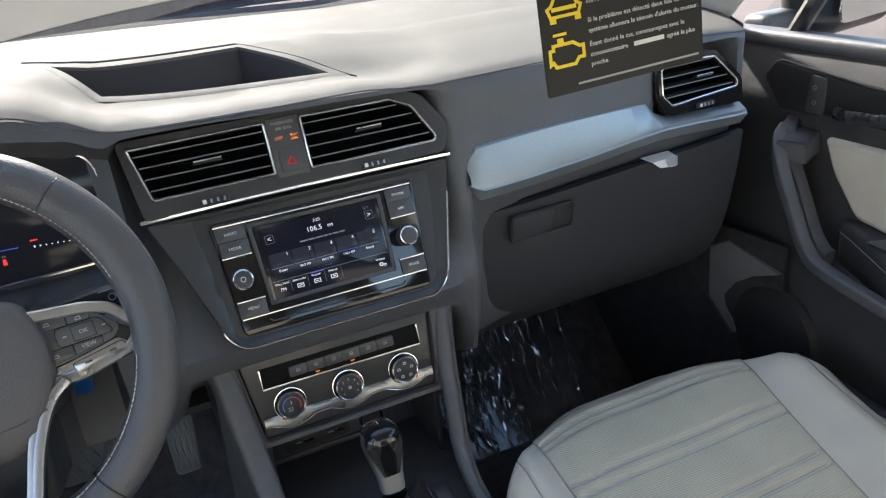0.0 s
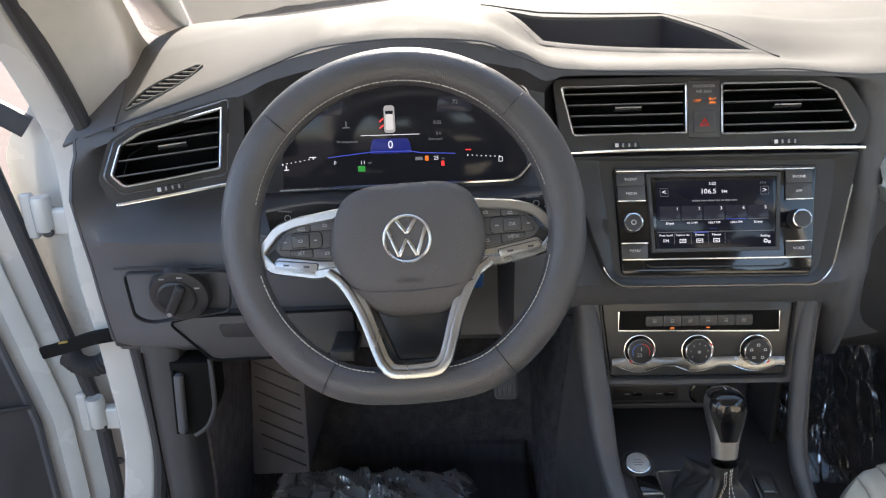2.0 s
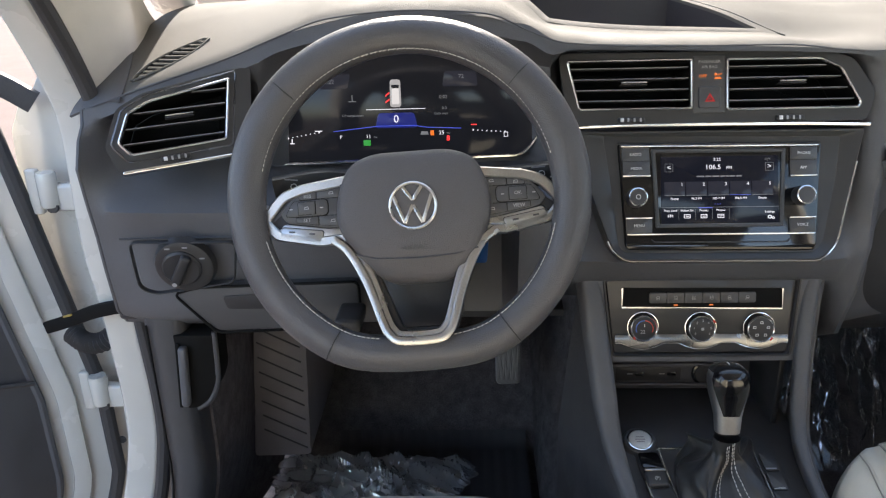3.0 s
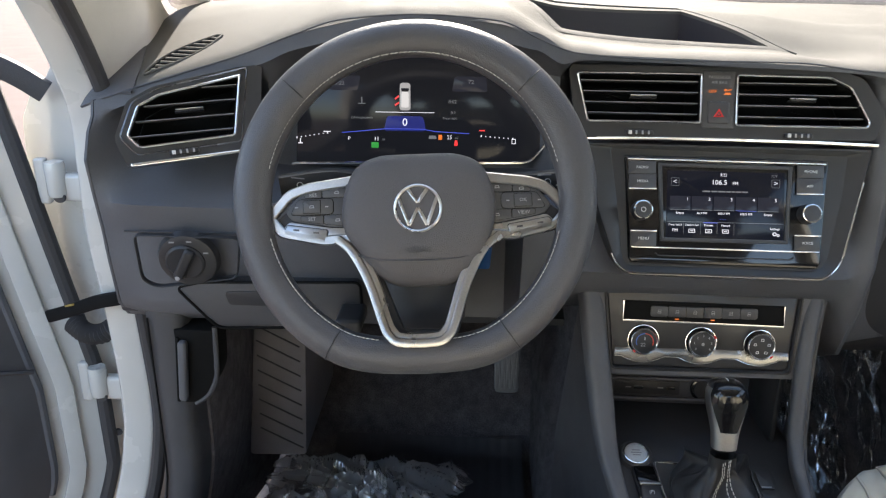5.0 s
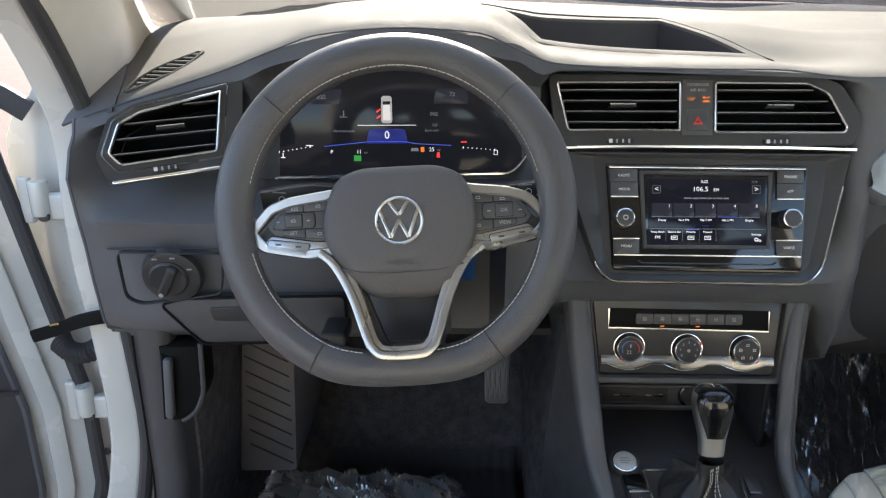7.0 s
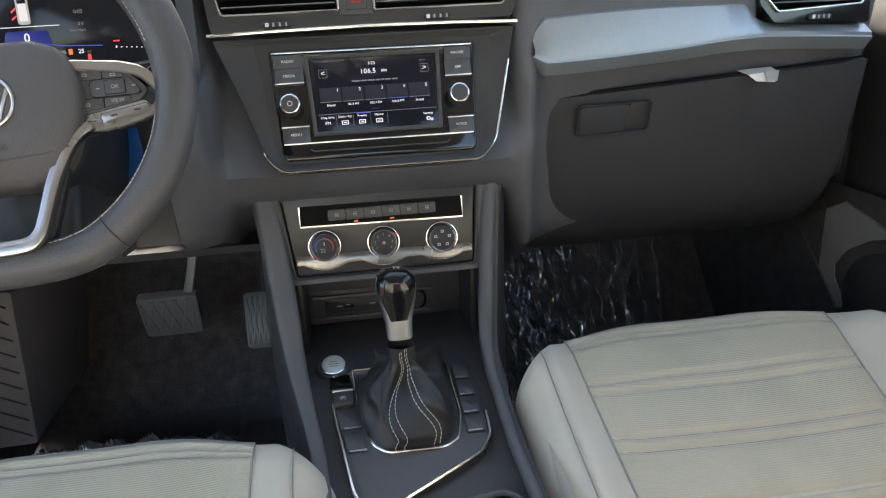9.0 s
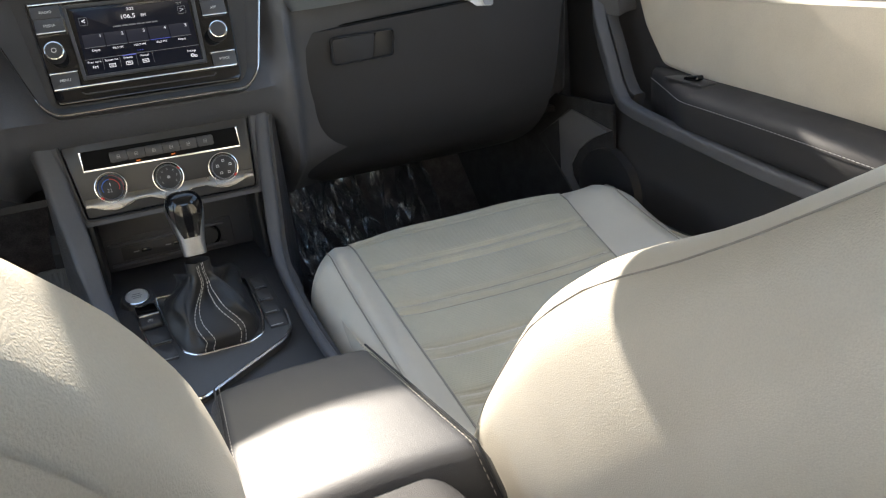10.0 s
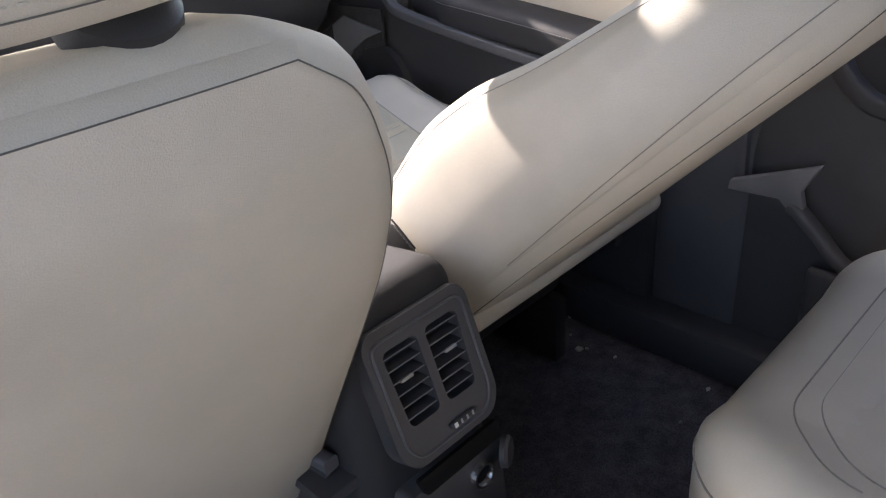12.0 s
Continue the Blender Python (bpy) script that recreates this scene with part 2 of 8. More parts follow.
def sweep(path, prof, up=(0, 0, 1), closed=False, scale=None):
    """Draws a closed profile (x: sideways, y: along up) along a path."""
    path = [Vector(p) for p in path]
    up = Vector(up)
    k = len(path)
    rows = []
    for i, p in enumerate(path):
        a = path[i - 1] if (i > 0 or closed) else p
        b = path[(i + 1) % k] if (i < k - 1 or closed) else p
        t = (b - a).normalized()
        s = t.cross(up)
        s = s.normalized() if s.length > 1e-6 else Vector((1, 0, 0))
        u = s.cross(t)
        f = scale(i / max(1, k - 1)) if scale else 1
        rows.append([p + s * q[0] * f + u * q[1] * f for q in prof])
    return grid(rows, close_u=True, close_v=closed, caps=not closed)


def circle(r, n=10, ry=None):
    return [(r * math.cos(2 * math.pi * i / n), (ry or r) * math.sin(2 * math.pi * i / n)) for i in range(n)]


def tube(path, r, n=8, closed=False, up=(0, 0, 1)):
    return sweep(path, circle(r, n), up, closed)


def lathe(prof, m=Matrix(), n=32):
    """Turns a profile of (radius, height) about z."""
    rows = [[m @ Vector((max(r, 1e-5) * math.cos(2 * math.pi * i / n), max(r, 1e-5) * math.sin(2 * math.pi * i / n), z)) for i in range(n)] for r, z in prof]
    return grid(rows, close_u=True, caps=True)


def rbox(size, r, m=Matrix(), n=(4, 4, 4), arc=3, bend=None):
    """A box with rounded edges, its middle at the origin; bend(x, y, z) reshapes it."""
    h = [s / 2 for s in size]
    r = min(r, *h)
    axes = []
    for hh, k in zip(h, n):
        i = hh - r
        mid = [-i + 2 * i * j / k for j in range(k + 1)]
        arcs = [r * math.tan(math.pi / 4 * j / arc) for j in range(1, arc + 1)]
        axes.append([-i - a for a in reversed(arcs)] + mid + [i + a for a in arcs])
    bm = bmesh.new()
    cache = {}

    def vert(q):
        key = tuple(round(c, 7) for c in q)
        if key not in cache:
            c = Vector([max(-(hh - r), min(hh - r, v)) for v, hh in zip(q, h)])
            d = Vector(q) - c
            p = c + d.normalized() * r if d.length > 1e-9 else c
            if bend:
                p = Vector(bend(*p))
            cache[key] = bm.verts.new(m @ p)
        return cache[key]

    for ax in range(3):
        u, v = [k for k in range(3) if k != ax]
        for side in (-1, 1):
            for i in range(len(axes[u]) - 1):
                for j in range(len(axes[v]) - 1):
                    q = []
                    for di, dj in ((0, 0), (1, 0), (1, 1), (0, 1)):
                        c = [0, 0, 0]
                        c[ax], c[u], c[v] = side * h[ax], axes[u][i + di], axes[v][j + dj]
                        q.append(vert(c))
                    if len(set(q)) > 2:
                        try:
                            bm.faces.new(list(dict.fromkeys(q)))
                        except ValueError:
                            pass
    return bm


def skin_of(size, r, m=Matrix(), bend=None, lift=0.0004):
    """Gives the place on the skin of such a rounded box for a point of the plain box."""
    h = [s / 2 - r for s in size]

    def skin(x, y, z):
        q = Vector((x, y, z))
        c = Vector([max(-hh, min(hh, v)) for v, hh in zip(q, h)])
        p = c + (q - c).normalized() * (r + lift)
        return m @ (Vector(bend(*p)) if bend else p)
    return skin


def lerp_table(table, x):
    """Values at x from rows of (x, values...), by a smooth curve that keeps between its rows."""
    n = len(table)
    if x <= table[0][0]:
        return table[0][1:]
    if x >= table[-1][0]:
        return table[-1][1:]
    k = max(i for i in range(n - 1) if table[i][0] <= x)
    h = table[k + 1][0] - table[k][0]
    f = (x - table[k][0]) / h

    def slope(i, c):
        if i == 0 or i == n - 1:
            a, b = (0, 1) if i == 0 else (n - 2, n - 1)
            return (table[b][c] - table[a][c]) / (table[b][0] - table[a][0])
        h0, h1 = table[i][0] - table[i - 1][0], table[i + 1][0] - table[i][0]
        d0, d1 = (table[i][c] - table[i - 1][c]) / h0, (table[i + 1][c] - table[i][c]) / h1
        if d0 * d1 <= 0:
            return 0.0
        w0, w1 = 2 * h1 + h0, h1 + 2 * h0
        return (w0 + w1) / (w0 / d0 + w1 / d1)

    out = []
    for c in range(1, len(table[0])):
        a, b = table[k][c], table[k + 1][c]
        out.append(a * (1 + 2 * f) * (1 - f) ** 2 + b * f * f * (3 - 2 * f) + h * slope(k, c) * f * (1 - f) ** 2 - h * slope(k + 1, c) * f * f * (1 - f))
    return out


def text(s, size, m, material, parent, name="lettering", align="CENTER", depth=0.0002):
    """Lettering in the built-in font, its baseline along x of m, centred."""
    cu = bpy.data.curves.new("tmp", "FONT")
    cu.body, cu.size, cu.align_x, cu.align_y, cu.extrude, cu.resolution_u = s, size, align, "CENTER", depth, 2
    tmp = bpy.data.objects.new("tmp", cu)
    scene.collection.objects.link(tmp)
    me = bpy.data.meshes.new_from_object(tmp.evaluated_get(bpy.context.evaluated_depsgraph_get()))
    bpy.data.objects.remove(tmp)
    bpy.data.curves.remove(cu)
    me.transform(m)
    me.name = name
    me.materials.clear()
    me.materials.append(material)
    ob = new(name, me)
    ob.parent = parent
    if parent.name in BASES:
        ob.matrix_parent_inverse = Matrix.Translation(-BASES[parent.name])
    return ob


def plane_at(origin, right, up):
    """A pose whose x runs along right, y along up, z out of the front."""
    x = Vector(right).normalized()
    z = x.cross(Vector(up)).normalized()
    y = z.cross(x)
    return Matrix((( x.x, y.x, z.x, origin[0]), (x.y, y.y, z.y, origin[1]), (x.z, y.z, z.z, origin[2]), (0, 0, 0, 1)))


def at(m, u, v, w=0.0):
    return m @ Matrix.Translation((u, v, w))


def stitches(path, step, length, r, material, parent, name="stitching"):
    """Short threads along a path, as one part."""
    path = [Vector(p) for p in path]
    bm = bmesh.new()
    dist = [0.0]
    for a, b in zip(path, path[1:]):
        dist.append(dist[-1] + (b - a).length)

    def along(d):
        for i in range(len(path) - 1):
            if d <= dist[i + 1]:
                f = (d - dist[i]) / max(1e-9, dist[i + 1] - dist[i])
                return path[i].lerp(path[i + 1], f)
        return path[-1]

    d = 0.0
    while d + length < dist[-1]:
        a, b = along(d), along(d + length)
        t = (b - a).normalized()
        s = t.orthogonal().normalized()
        u = t.cross(s)
        ring = []
        for p, f in ((a, 0.6), (a.lerp(b, 0.5), 1.0), (b, 0.6)):
            ring.append([bm.verts.new(p + (s * math.cos(k * math.pi / 2) + u * math.sin(k * math.pi / 2)) * r * f) for k in range(4)])
        for r0, r1 in zip(ring, ring[1:]):
            for k in range(4):
                bm.faces.new((r0[k], r0[(k + 1) % 4], r1[(k + 1) % 4], r1[k]))
        bm.faces.new(ring[0]), bm.faces.new(ring[-1])
        d += step
    return part(name, bm, material, parent)


# ---- outside: ground, neighbouring wall, body shell ----
bm = bmesh.new()
for q in ((-400, -400), (400, -400), (400, 400), (-400, 400)):
    bm.verts.new((*q, -0.12))
bm.faces.new(bm.verts)
solo("ground", bm, GROUND, "pale sunlit concrete of a parking lot", "ground", "structure")

# floor pan with carpet: flat floor, toe board, tunnel
def floor_z(x, y):
    z = 0.265
    # the toe board starts further ahead on the driver's side
    toe = 0.70 if x < -0.15 else 0.50
    if y > toe:
        z += min(0.55, (y - toe) * (1.4 if x < -0.15 else 1.0))
    tunnel = 0.20 * max(0.0, 1 - (abs(x - 0.01) / 0.13) ** 4)
    if y < -0.62:
        tunnel *= 0.55
    if y < -0.86:
        z += 0.16
    return z + tunnel


xs = [-0.72 + 1.46 * i / 60 for i in range(61)]
ys = [-1.75 + 2.80 * j / 80 for j in range(81)]
solo("floor", thick(grid([[(x, y, floor_z(x, y)) for x in xs] for y in ys]), 0.02), CARPET,
             "black needle-felt carpet on the car floor", "floor", "structure", angle=60)

# firewall behind the dashboard
solo("wall_firewall", rbox((1.46, 0.04, 0.80), 0.01, Matrix.Translation((0.01, 1.07, 0.68)), (2, 1, 2)), CARPET, "black felt-covered firewall in front of the footwells", "wall", "structure")

# unseen wall added to stop sun leaking past the dash end
solo("wall_sun_block_right", rbox((0.020, 0.72, 0.915), 0.004, Matrix.Translation((0.754, 0.74, 0.7025)), (1, 2, 2), 1), FELT, "black side wall added to block stray sun ahead of the passenger door", "wall", "structure")

# bonnet and cowl outside the windscreen
def hood(u, v):
    x = (-0.86 + 1.72 * u) * (1 - 0.10 * v ** 4)
    y = 0.98 + 0.95 * v * (1 - 0.10 * (abs(u - 0.5) * 2) ** 4)
    return (x, y, 1.268 - 0.045 * v - 0.075 * (abs(u - 0.5) * 2) ** 3 - 0.05 * v * v)


solo("bonnet", thick(grid([[hood(i / 24, j / 16) for i in range(25)] for j in range(17)]), 0.02), PAINT, "white painted bonnet seen past the windscreen", "bonnet")
cowl = thing("windscreen_cowl", (0, 0.94, 1.19), "black plastic cowl with wipers at the foot of the windscreen", "cowl")
part("cowl_panel", thick(grid([[(x, 0.935 + 0.06 * k - 0.10 * (x / 0.75) ** 2 - 0.14 * (x / 0.75) ** 8, 1.214 - 0.004 * k - 0.03 * (x / 0.75) ** 2) for x in [-0.76 + 1.52 * i / 20 for i in range(21)]] for k in (-0.6, 0, 1, 2, 3, 4)]), 0.012), BLACK, cowl)
part("wiper", tube([(-0.55, 0.905, 1.222), (-0.2, 0.97, 1.236), (0.1, 0.975, 1.236)], 0.007, 6), BLACK, cowl)
part("wiper", tube([(0.55, 0.905, 1.222), (0.35, 0.955, 1.232), (0.12, 0.98, 1.236)], 0.007, 6), BLACK, cowl)

# windscreen
def screen_pt(u, v):
    v *= 1.25
    x = (-0.74 + 1.48 * u) * (1 - 0.20 * v)
    bow = (2 * u - 1) ** 2
    return (x, 0.93 - 0.85 * v - (0.14 * bow + 0.16 * bow ** 4) * max(0.0, 1 - v) - 0.08 * bow * min(1.0, v), 1.234 + 0.28 * v - 0.054 * v * v - 0.03 * bow)


windscreen = solo("windscreen", grid([[screen_pt(i / 24, j / 12) for i in range(25)] for j in range(13)]), WINDSCREEN, "raked clear windscreen with a faint green tint", "windscreen", "structure")
windscreen.visible_shadow = False
# unseen painted posts added down both sides of the windscreen against stray sun
for u in (0.0, 1.0):
    sx = 1 if u else -1
    post = [Vector(screen_pt(u, 0.06 + 0.94 * k / 12)) + Vector((sx * 0.030, -0.02, -0.006)) for k in range(13)]
    solo("sun_block_post", sweep(post, circle(0.034, 12, 0.022)), PAINT, "unseen white post added beside the windscreen to stop stray sun", "windscreen post", "structure")
# rear-view mirror from which the card hangs
rvm = thing("rear_view_mirror", (0.03, -0.10, 1.47), "black rear-view mirror on a short stem under the windscreen header", "mirror")
part("mirror_housing", rbox((0.25, 0.034, 0.078), 0.016, Matrix.Translation((0.035, -0.125, 1.355)) @ Matrix.Rotation(0.10, 4, "X"), (6, 1, 2), 3, lambda x, y, z: (x, y, z * (1 - 0.18 * (x / 0.125) ** 4))), BLACK, rvm)
part("mirror_glass", slab(rounded([(-0.112, -0.028), (0.112, -0.028), (0.116, 0.028), (-0.116, 0.028)], 0.014), 0.003, plane_at((0.035, -0.1435, 1.353), (1, 0, 0), (0, -0.10, 1)), 0.001), mat("mirror_coating", (0.75, 0.78, 0.78), 0.03, 1.0, vary=0.02, fine=0.0, rough_vary=0.01), rvm)
part("mirror_stem", sweep(smooth_path([(0.03, -0.115, 1.375), (0.03, -0.085, 1.42), (0.03, -0.07, 1.468)]), circle(0.014, 10), up=(1, 0, 0)), BLACK, rvm)

# roof with its headliner, closed
def roof_z(x, y):
    return 1.475 - 0.09 * (x / 0.62) ** 4 - 0.05 * max(0.0, y + 0.25) ** 2 * 4 - 0.02 * max(0.0, -y - 0.9)


def roof_skin(z_off):
    return grid([[(x, y, roof_z(x, y) + z_off) for x in [-0.62 + 1.24 * i / 20 for i in range(21)]] for y in [-1.95 + 1.82 * j / 24 for j in range(25)]])


solo("ceiling", thick(roof_skin(0.0), 0.012), LINER, "pale grey cloth headliner over the seats", "headliner", "structure")
solo("roof", thick(roof_skin(0.05), 0.012), PAINT, "white painted car roof", "roof", "structure")

# side rails above the doors, A, B and C pillars
for sx, nm in ((-1, "left"), (1, "right")):
    rail = [(sx * 0.668, 0.14, 1.385), (sx * 0.64, 0.02, 1.425), (sx * 0.615, -0.4, 1.44), (sx * 0.615, -1.2, 1.42), (sx * 0.63, -1.95, 1.36)]
    solo("roof_rail", sweep(smooth_path(rail), [(0.055 * math.cos(a), 0.05 * math.sin(a)) for a in [2 * math.pi * k / 12 for k in range(12)]]), LINER, "pale grey lined roof rail above the doors", "roof rail", "structure")
    solo("pillar_rear", sweep([(sx * 0.70, -1.45, 0.6), (sx * 0.70, -1.5, 1.0), (sx * 0.63, -1.6, 1.4)], [(-0.05, -0.16), (0.03, -0.16), (0.03, 0.16), (-0.05, 0.16)], up=(0, 1, 0)), LINER, "pale grey trimmed rear pillar", "pillar", "structure")
solo("wall_rear", rbox((1.40, 0.05, 1.0), 0.03, Matrix.Translation((0, -1.93, 0.78)), (2, 1, 2)), DARK, "dark trimmed tailgate closing the cabin", "wall", "structure")

# ---- dashboard ----
dash = thing("dashboard", (0, 0.3, 0.6), "two-tone dashboard with pale upper pad over charcoal panels", "dashboard")

BORDER = [(-0.73, 0.155, 1.122), (-0.687, 0.165, 1.136), (-0.62, 0.175, 1.156), (-0.556, 0.18, 1.176), (-0.50, 0.18, 1.197), (-0.443, 0.175, 1.215), (-0.354, 0.17, 1.222), (-0.266, 0.175, 1.216),
          (-0.215, 0.185, 1.194), (-0.178, 0.195, 1.181), (-0.06, 0.20, 1.174), (0.07, 0.20, 1.173), (0.17, 0.20, 1.164), (0.31, 0.205, 1.164), (0.5, 0.204, 1.160), (0.60, 0.211, 1.153), (0.65, 0.225, 1.148), (0.735, 0.345, 1.15)]


def pad_far(x):
    r = min(1.0, abs(x) / 0.73)
    return 0.90 - 0.12 * r ** 2 - 0.15 * r ** 8


def pad_z(x, y):
    yb, zb = lerp_table(BORDER, x)
    s = max(0.0, y - yb)
    keep = math.exp(-(s / 0.26) ** 2)
    base = 1.174 - 0.02 * max(0.0, abs(x) - 0.55)
    return base + (zb - base) * keep + 0.034 * (1 - math.exp(-s / 0.13)) + 0.035 * min(s, 0.25) - 0.055 * max(0.0, s - 0.28) + 0.085 * max(0.0, s - 0.32) * max(0.0, min(1.0, (x + 0.62) / 0.30)) - 0.045 * max(-0.3, min(0.3, x + 0.08)) * min(1.0, s / 0.2) - 0.004 * math.exp(-(s / 0.012) ** 2) - 0.016 * math.exp(-((y - 0.30) / 0.055) ** 2) * max(0.0, min(1.0, (x + 0.30) / 0.10, (0.24 - x) / 0.12)) + 0.008 * math.exp(-((y - 0.47) / 0.07) ** 2) * max(0.0, min(1.0, (x + 0.30) / 0.10, (0.24 - x) / 0.12))


HUD = [(-0.183, 0.328), (0.077, 0.319), (-0.007, 0.438), (-0.229, 0.400)]


def inside(poly, x, y):
    c = False
    for i in range(len(poly)):
        (x0, y0), (x1, y1) = poly[i - 1], poly[i]
        if (y0 > y) != (y1 > y) and x < (x1 - x0) * (y - y0) / (y1 - y0) + x0:
            c = not c
    return c


bm = bmesh.new()
NX, NY = 240, 110
vs = []
for j in range(NY + 1):
    row = []
    for i in range(NX + 1):
        x = -0.73 + 1.465 * i / NX
        yb = lerp_table(BORDER, x)[0]
        f = j / NY
        y = yb + (pad_far(x) - yb) * f
        row.append(bm.verts.new((x, y, pad_z(x, y))))
    vs.append(row)
hud_cut = shrink(HUD, -0.004)
for j in range(NY):
    for i in range(NX):
        q = (vs[j][i], vs[j][i + 1], vs[j + 1][i + 1], vs[j + 1][i])
        cx, cy = sum(v.co.x for v in q) / 4, sum(v.co.y for v in q) / 4
        if not inside(hud_cut, cx, cy):
            bm.faces.new(q)
part("upper_pad", bm, PAD, dash, "pale beige grained soft pad")

# black border between the pad and the foot of the windscreen
xs = [-0.72 + 1.44 * i / 48 for i in range(49)]
solo("windscreen_border", grid([[(x, pad_far(x) - 0.004, pad_z(x, pad_far(x) - 0.004) + 0.0005) for x in xs], [(x, pad_far(x) + 0.004, pad_z(x, pad_far(x)) + 0.002) for x in xs], [(x, pad_far(x) + 0.055, pad_z(x, pad_far(x)) + 0.012) for x in xs]]), FELT, "matt black printed border along the foot of the windscreen", "windscreen border", "structure")

# charcoal cover closing the driver's end of the pad
rows = []
for k in range(15):
    f = k / 14
    y = 0.160 + 0.20 * f
    xr = -0.686 - 0.056 * f ** 1.3
    rows.append([(xr + (-0.750 - xr) * i / 5, y - 0.004 * (i == 0), pad_z(max(-0.728, xr + (-0.750 - xr) * i / 5), y) + 0.0035 - 0.003 * (i == 0) - 0.010 * (i / 5) ** 3) for i in range(6)])
part("end_strip", thick(grid(rows), 0.003), DARK, dash)

# storage well on top with its pale rim
well = thing("dashboard_well", (-0.08, 0.36, 1.2), "black recessed display well with pale rim in the dashboard top", "display well")
rim_rows = []
for d, dz in ((-0.014, 0.0002), (-0.011, 0.0010), (-0.007, 0.0012), (-0.001, 0.0008), (0.0, -0.005)):
    rim_rows.append([(x, y, pad_z(x, y) + dz) for x, y in shrink([(HUD[k % 4][0] + (HUD[(k + 1) % 4][0] - HUD[k % 4][0]) * f, HUD[k % 4][1] + (HUD[(k + 1) % 4][1] - HUD[k % 4][1]) * f) for k in range(4) for f in [q / 12 for q in range(12)]], d)])
part("rim", grid(rim_rows, close_u=True), PAD, well)
part("rim_joint", tube([(x, y, pad_z(x, y) + 0.0006) for x, y in [(-0.262 + 0.255 * k / 16, 0.424 + 0.034 * k / 16) for k in range(17)] + [(-0.007 + 0.115 * k / 16, 0.458 - 0.160 * k / 16) for k in range(1, 17)]], 0.0012, 5), CHANNEL, well)
HUDF = [(HUD[k][0] + (HUD[(k + 1) % 4][0] - HUD[k][0]) * f / 8, HUD[k][1] + (HUD[(k + 1) % 4][1] - HUD[k][1]) * f / 8) for k in range(4) for f in range(8)]
WELL = mat("well_matt_black", (0.034, 0.032, 0.040), 0.55, vary=0.06, bump=0.2)
wall_rows = [[(x, y, pad_z(x, y) - 0.003) for x, y in HUDF], [(x, y, 1.150) for x, y in shrink(HUDF, 0.006)]]
part("well_wall", grid(wall_rows, close_u=True), WELL, well)
part("well_floor", slab(rounded(shrink(HUD, 0.003), 0.004), 0.004, Matrix.Translation((0, 0, 1.154))), WELL, well)
part("well_pane", slab([(-0.165, 0.337), (0.052, 0.326), (0.02, 0.372), (-0.19, 0.384)], 0.003, Matrix.Translation((0, 0, 1.152)) @ Matrix.Rotation(0.02, 4, "X")), PIANO, well)
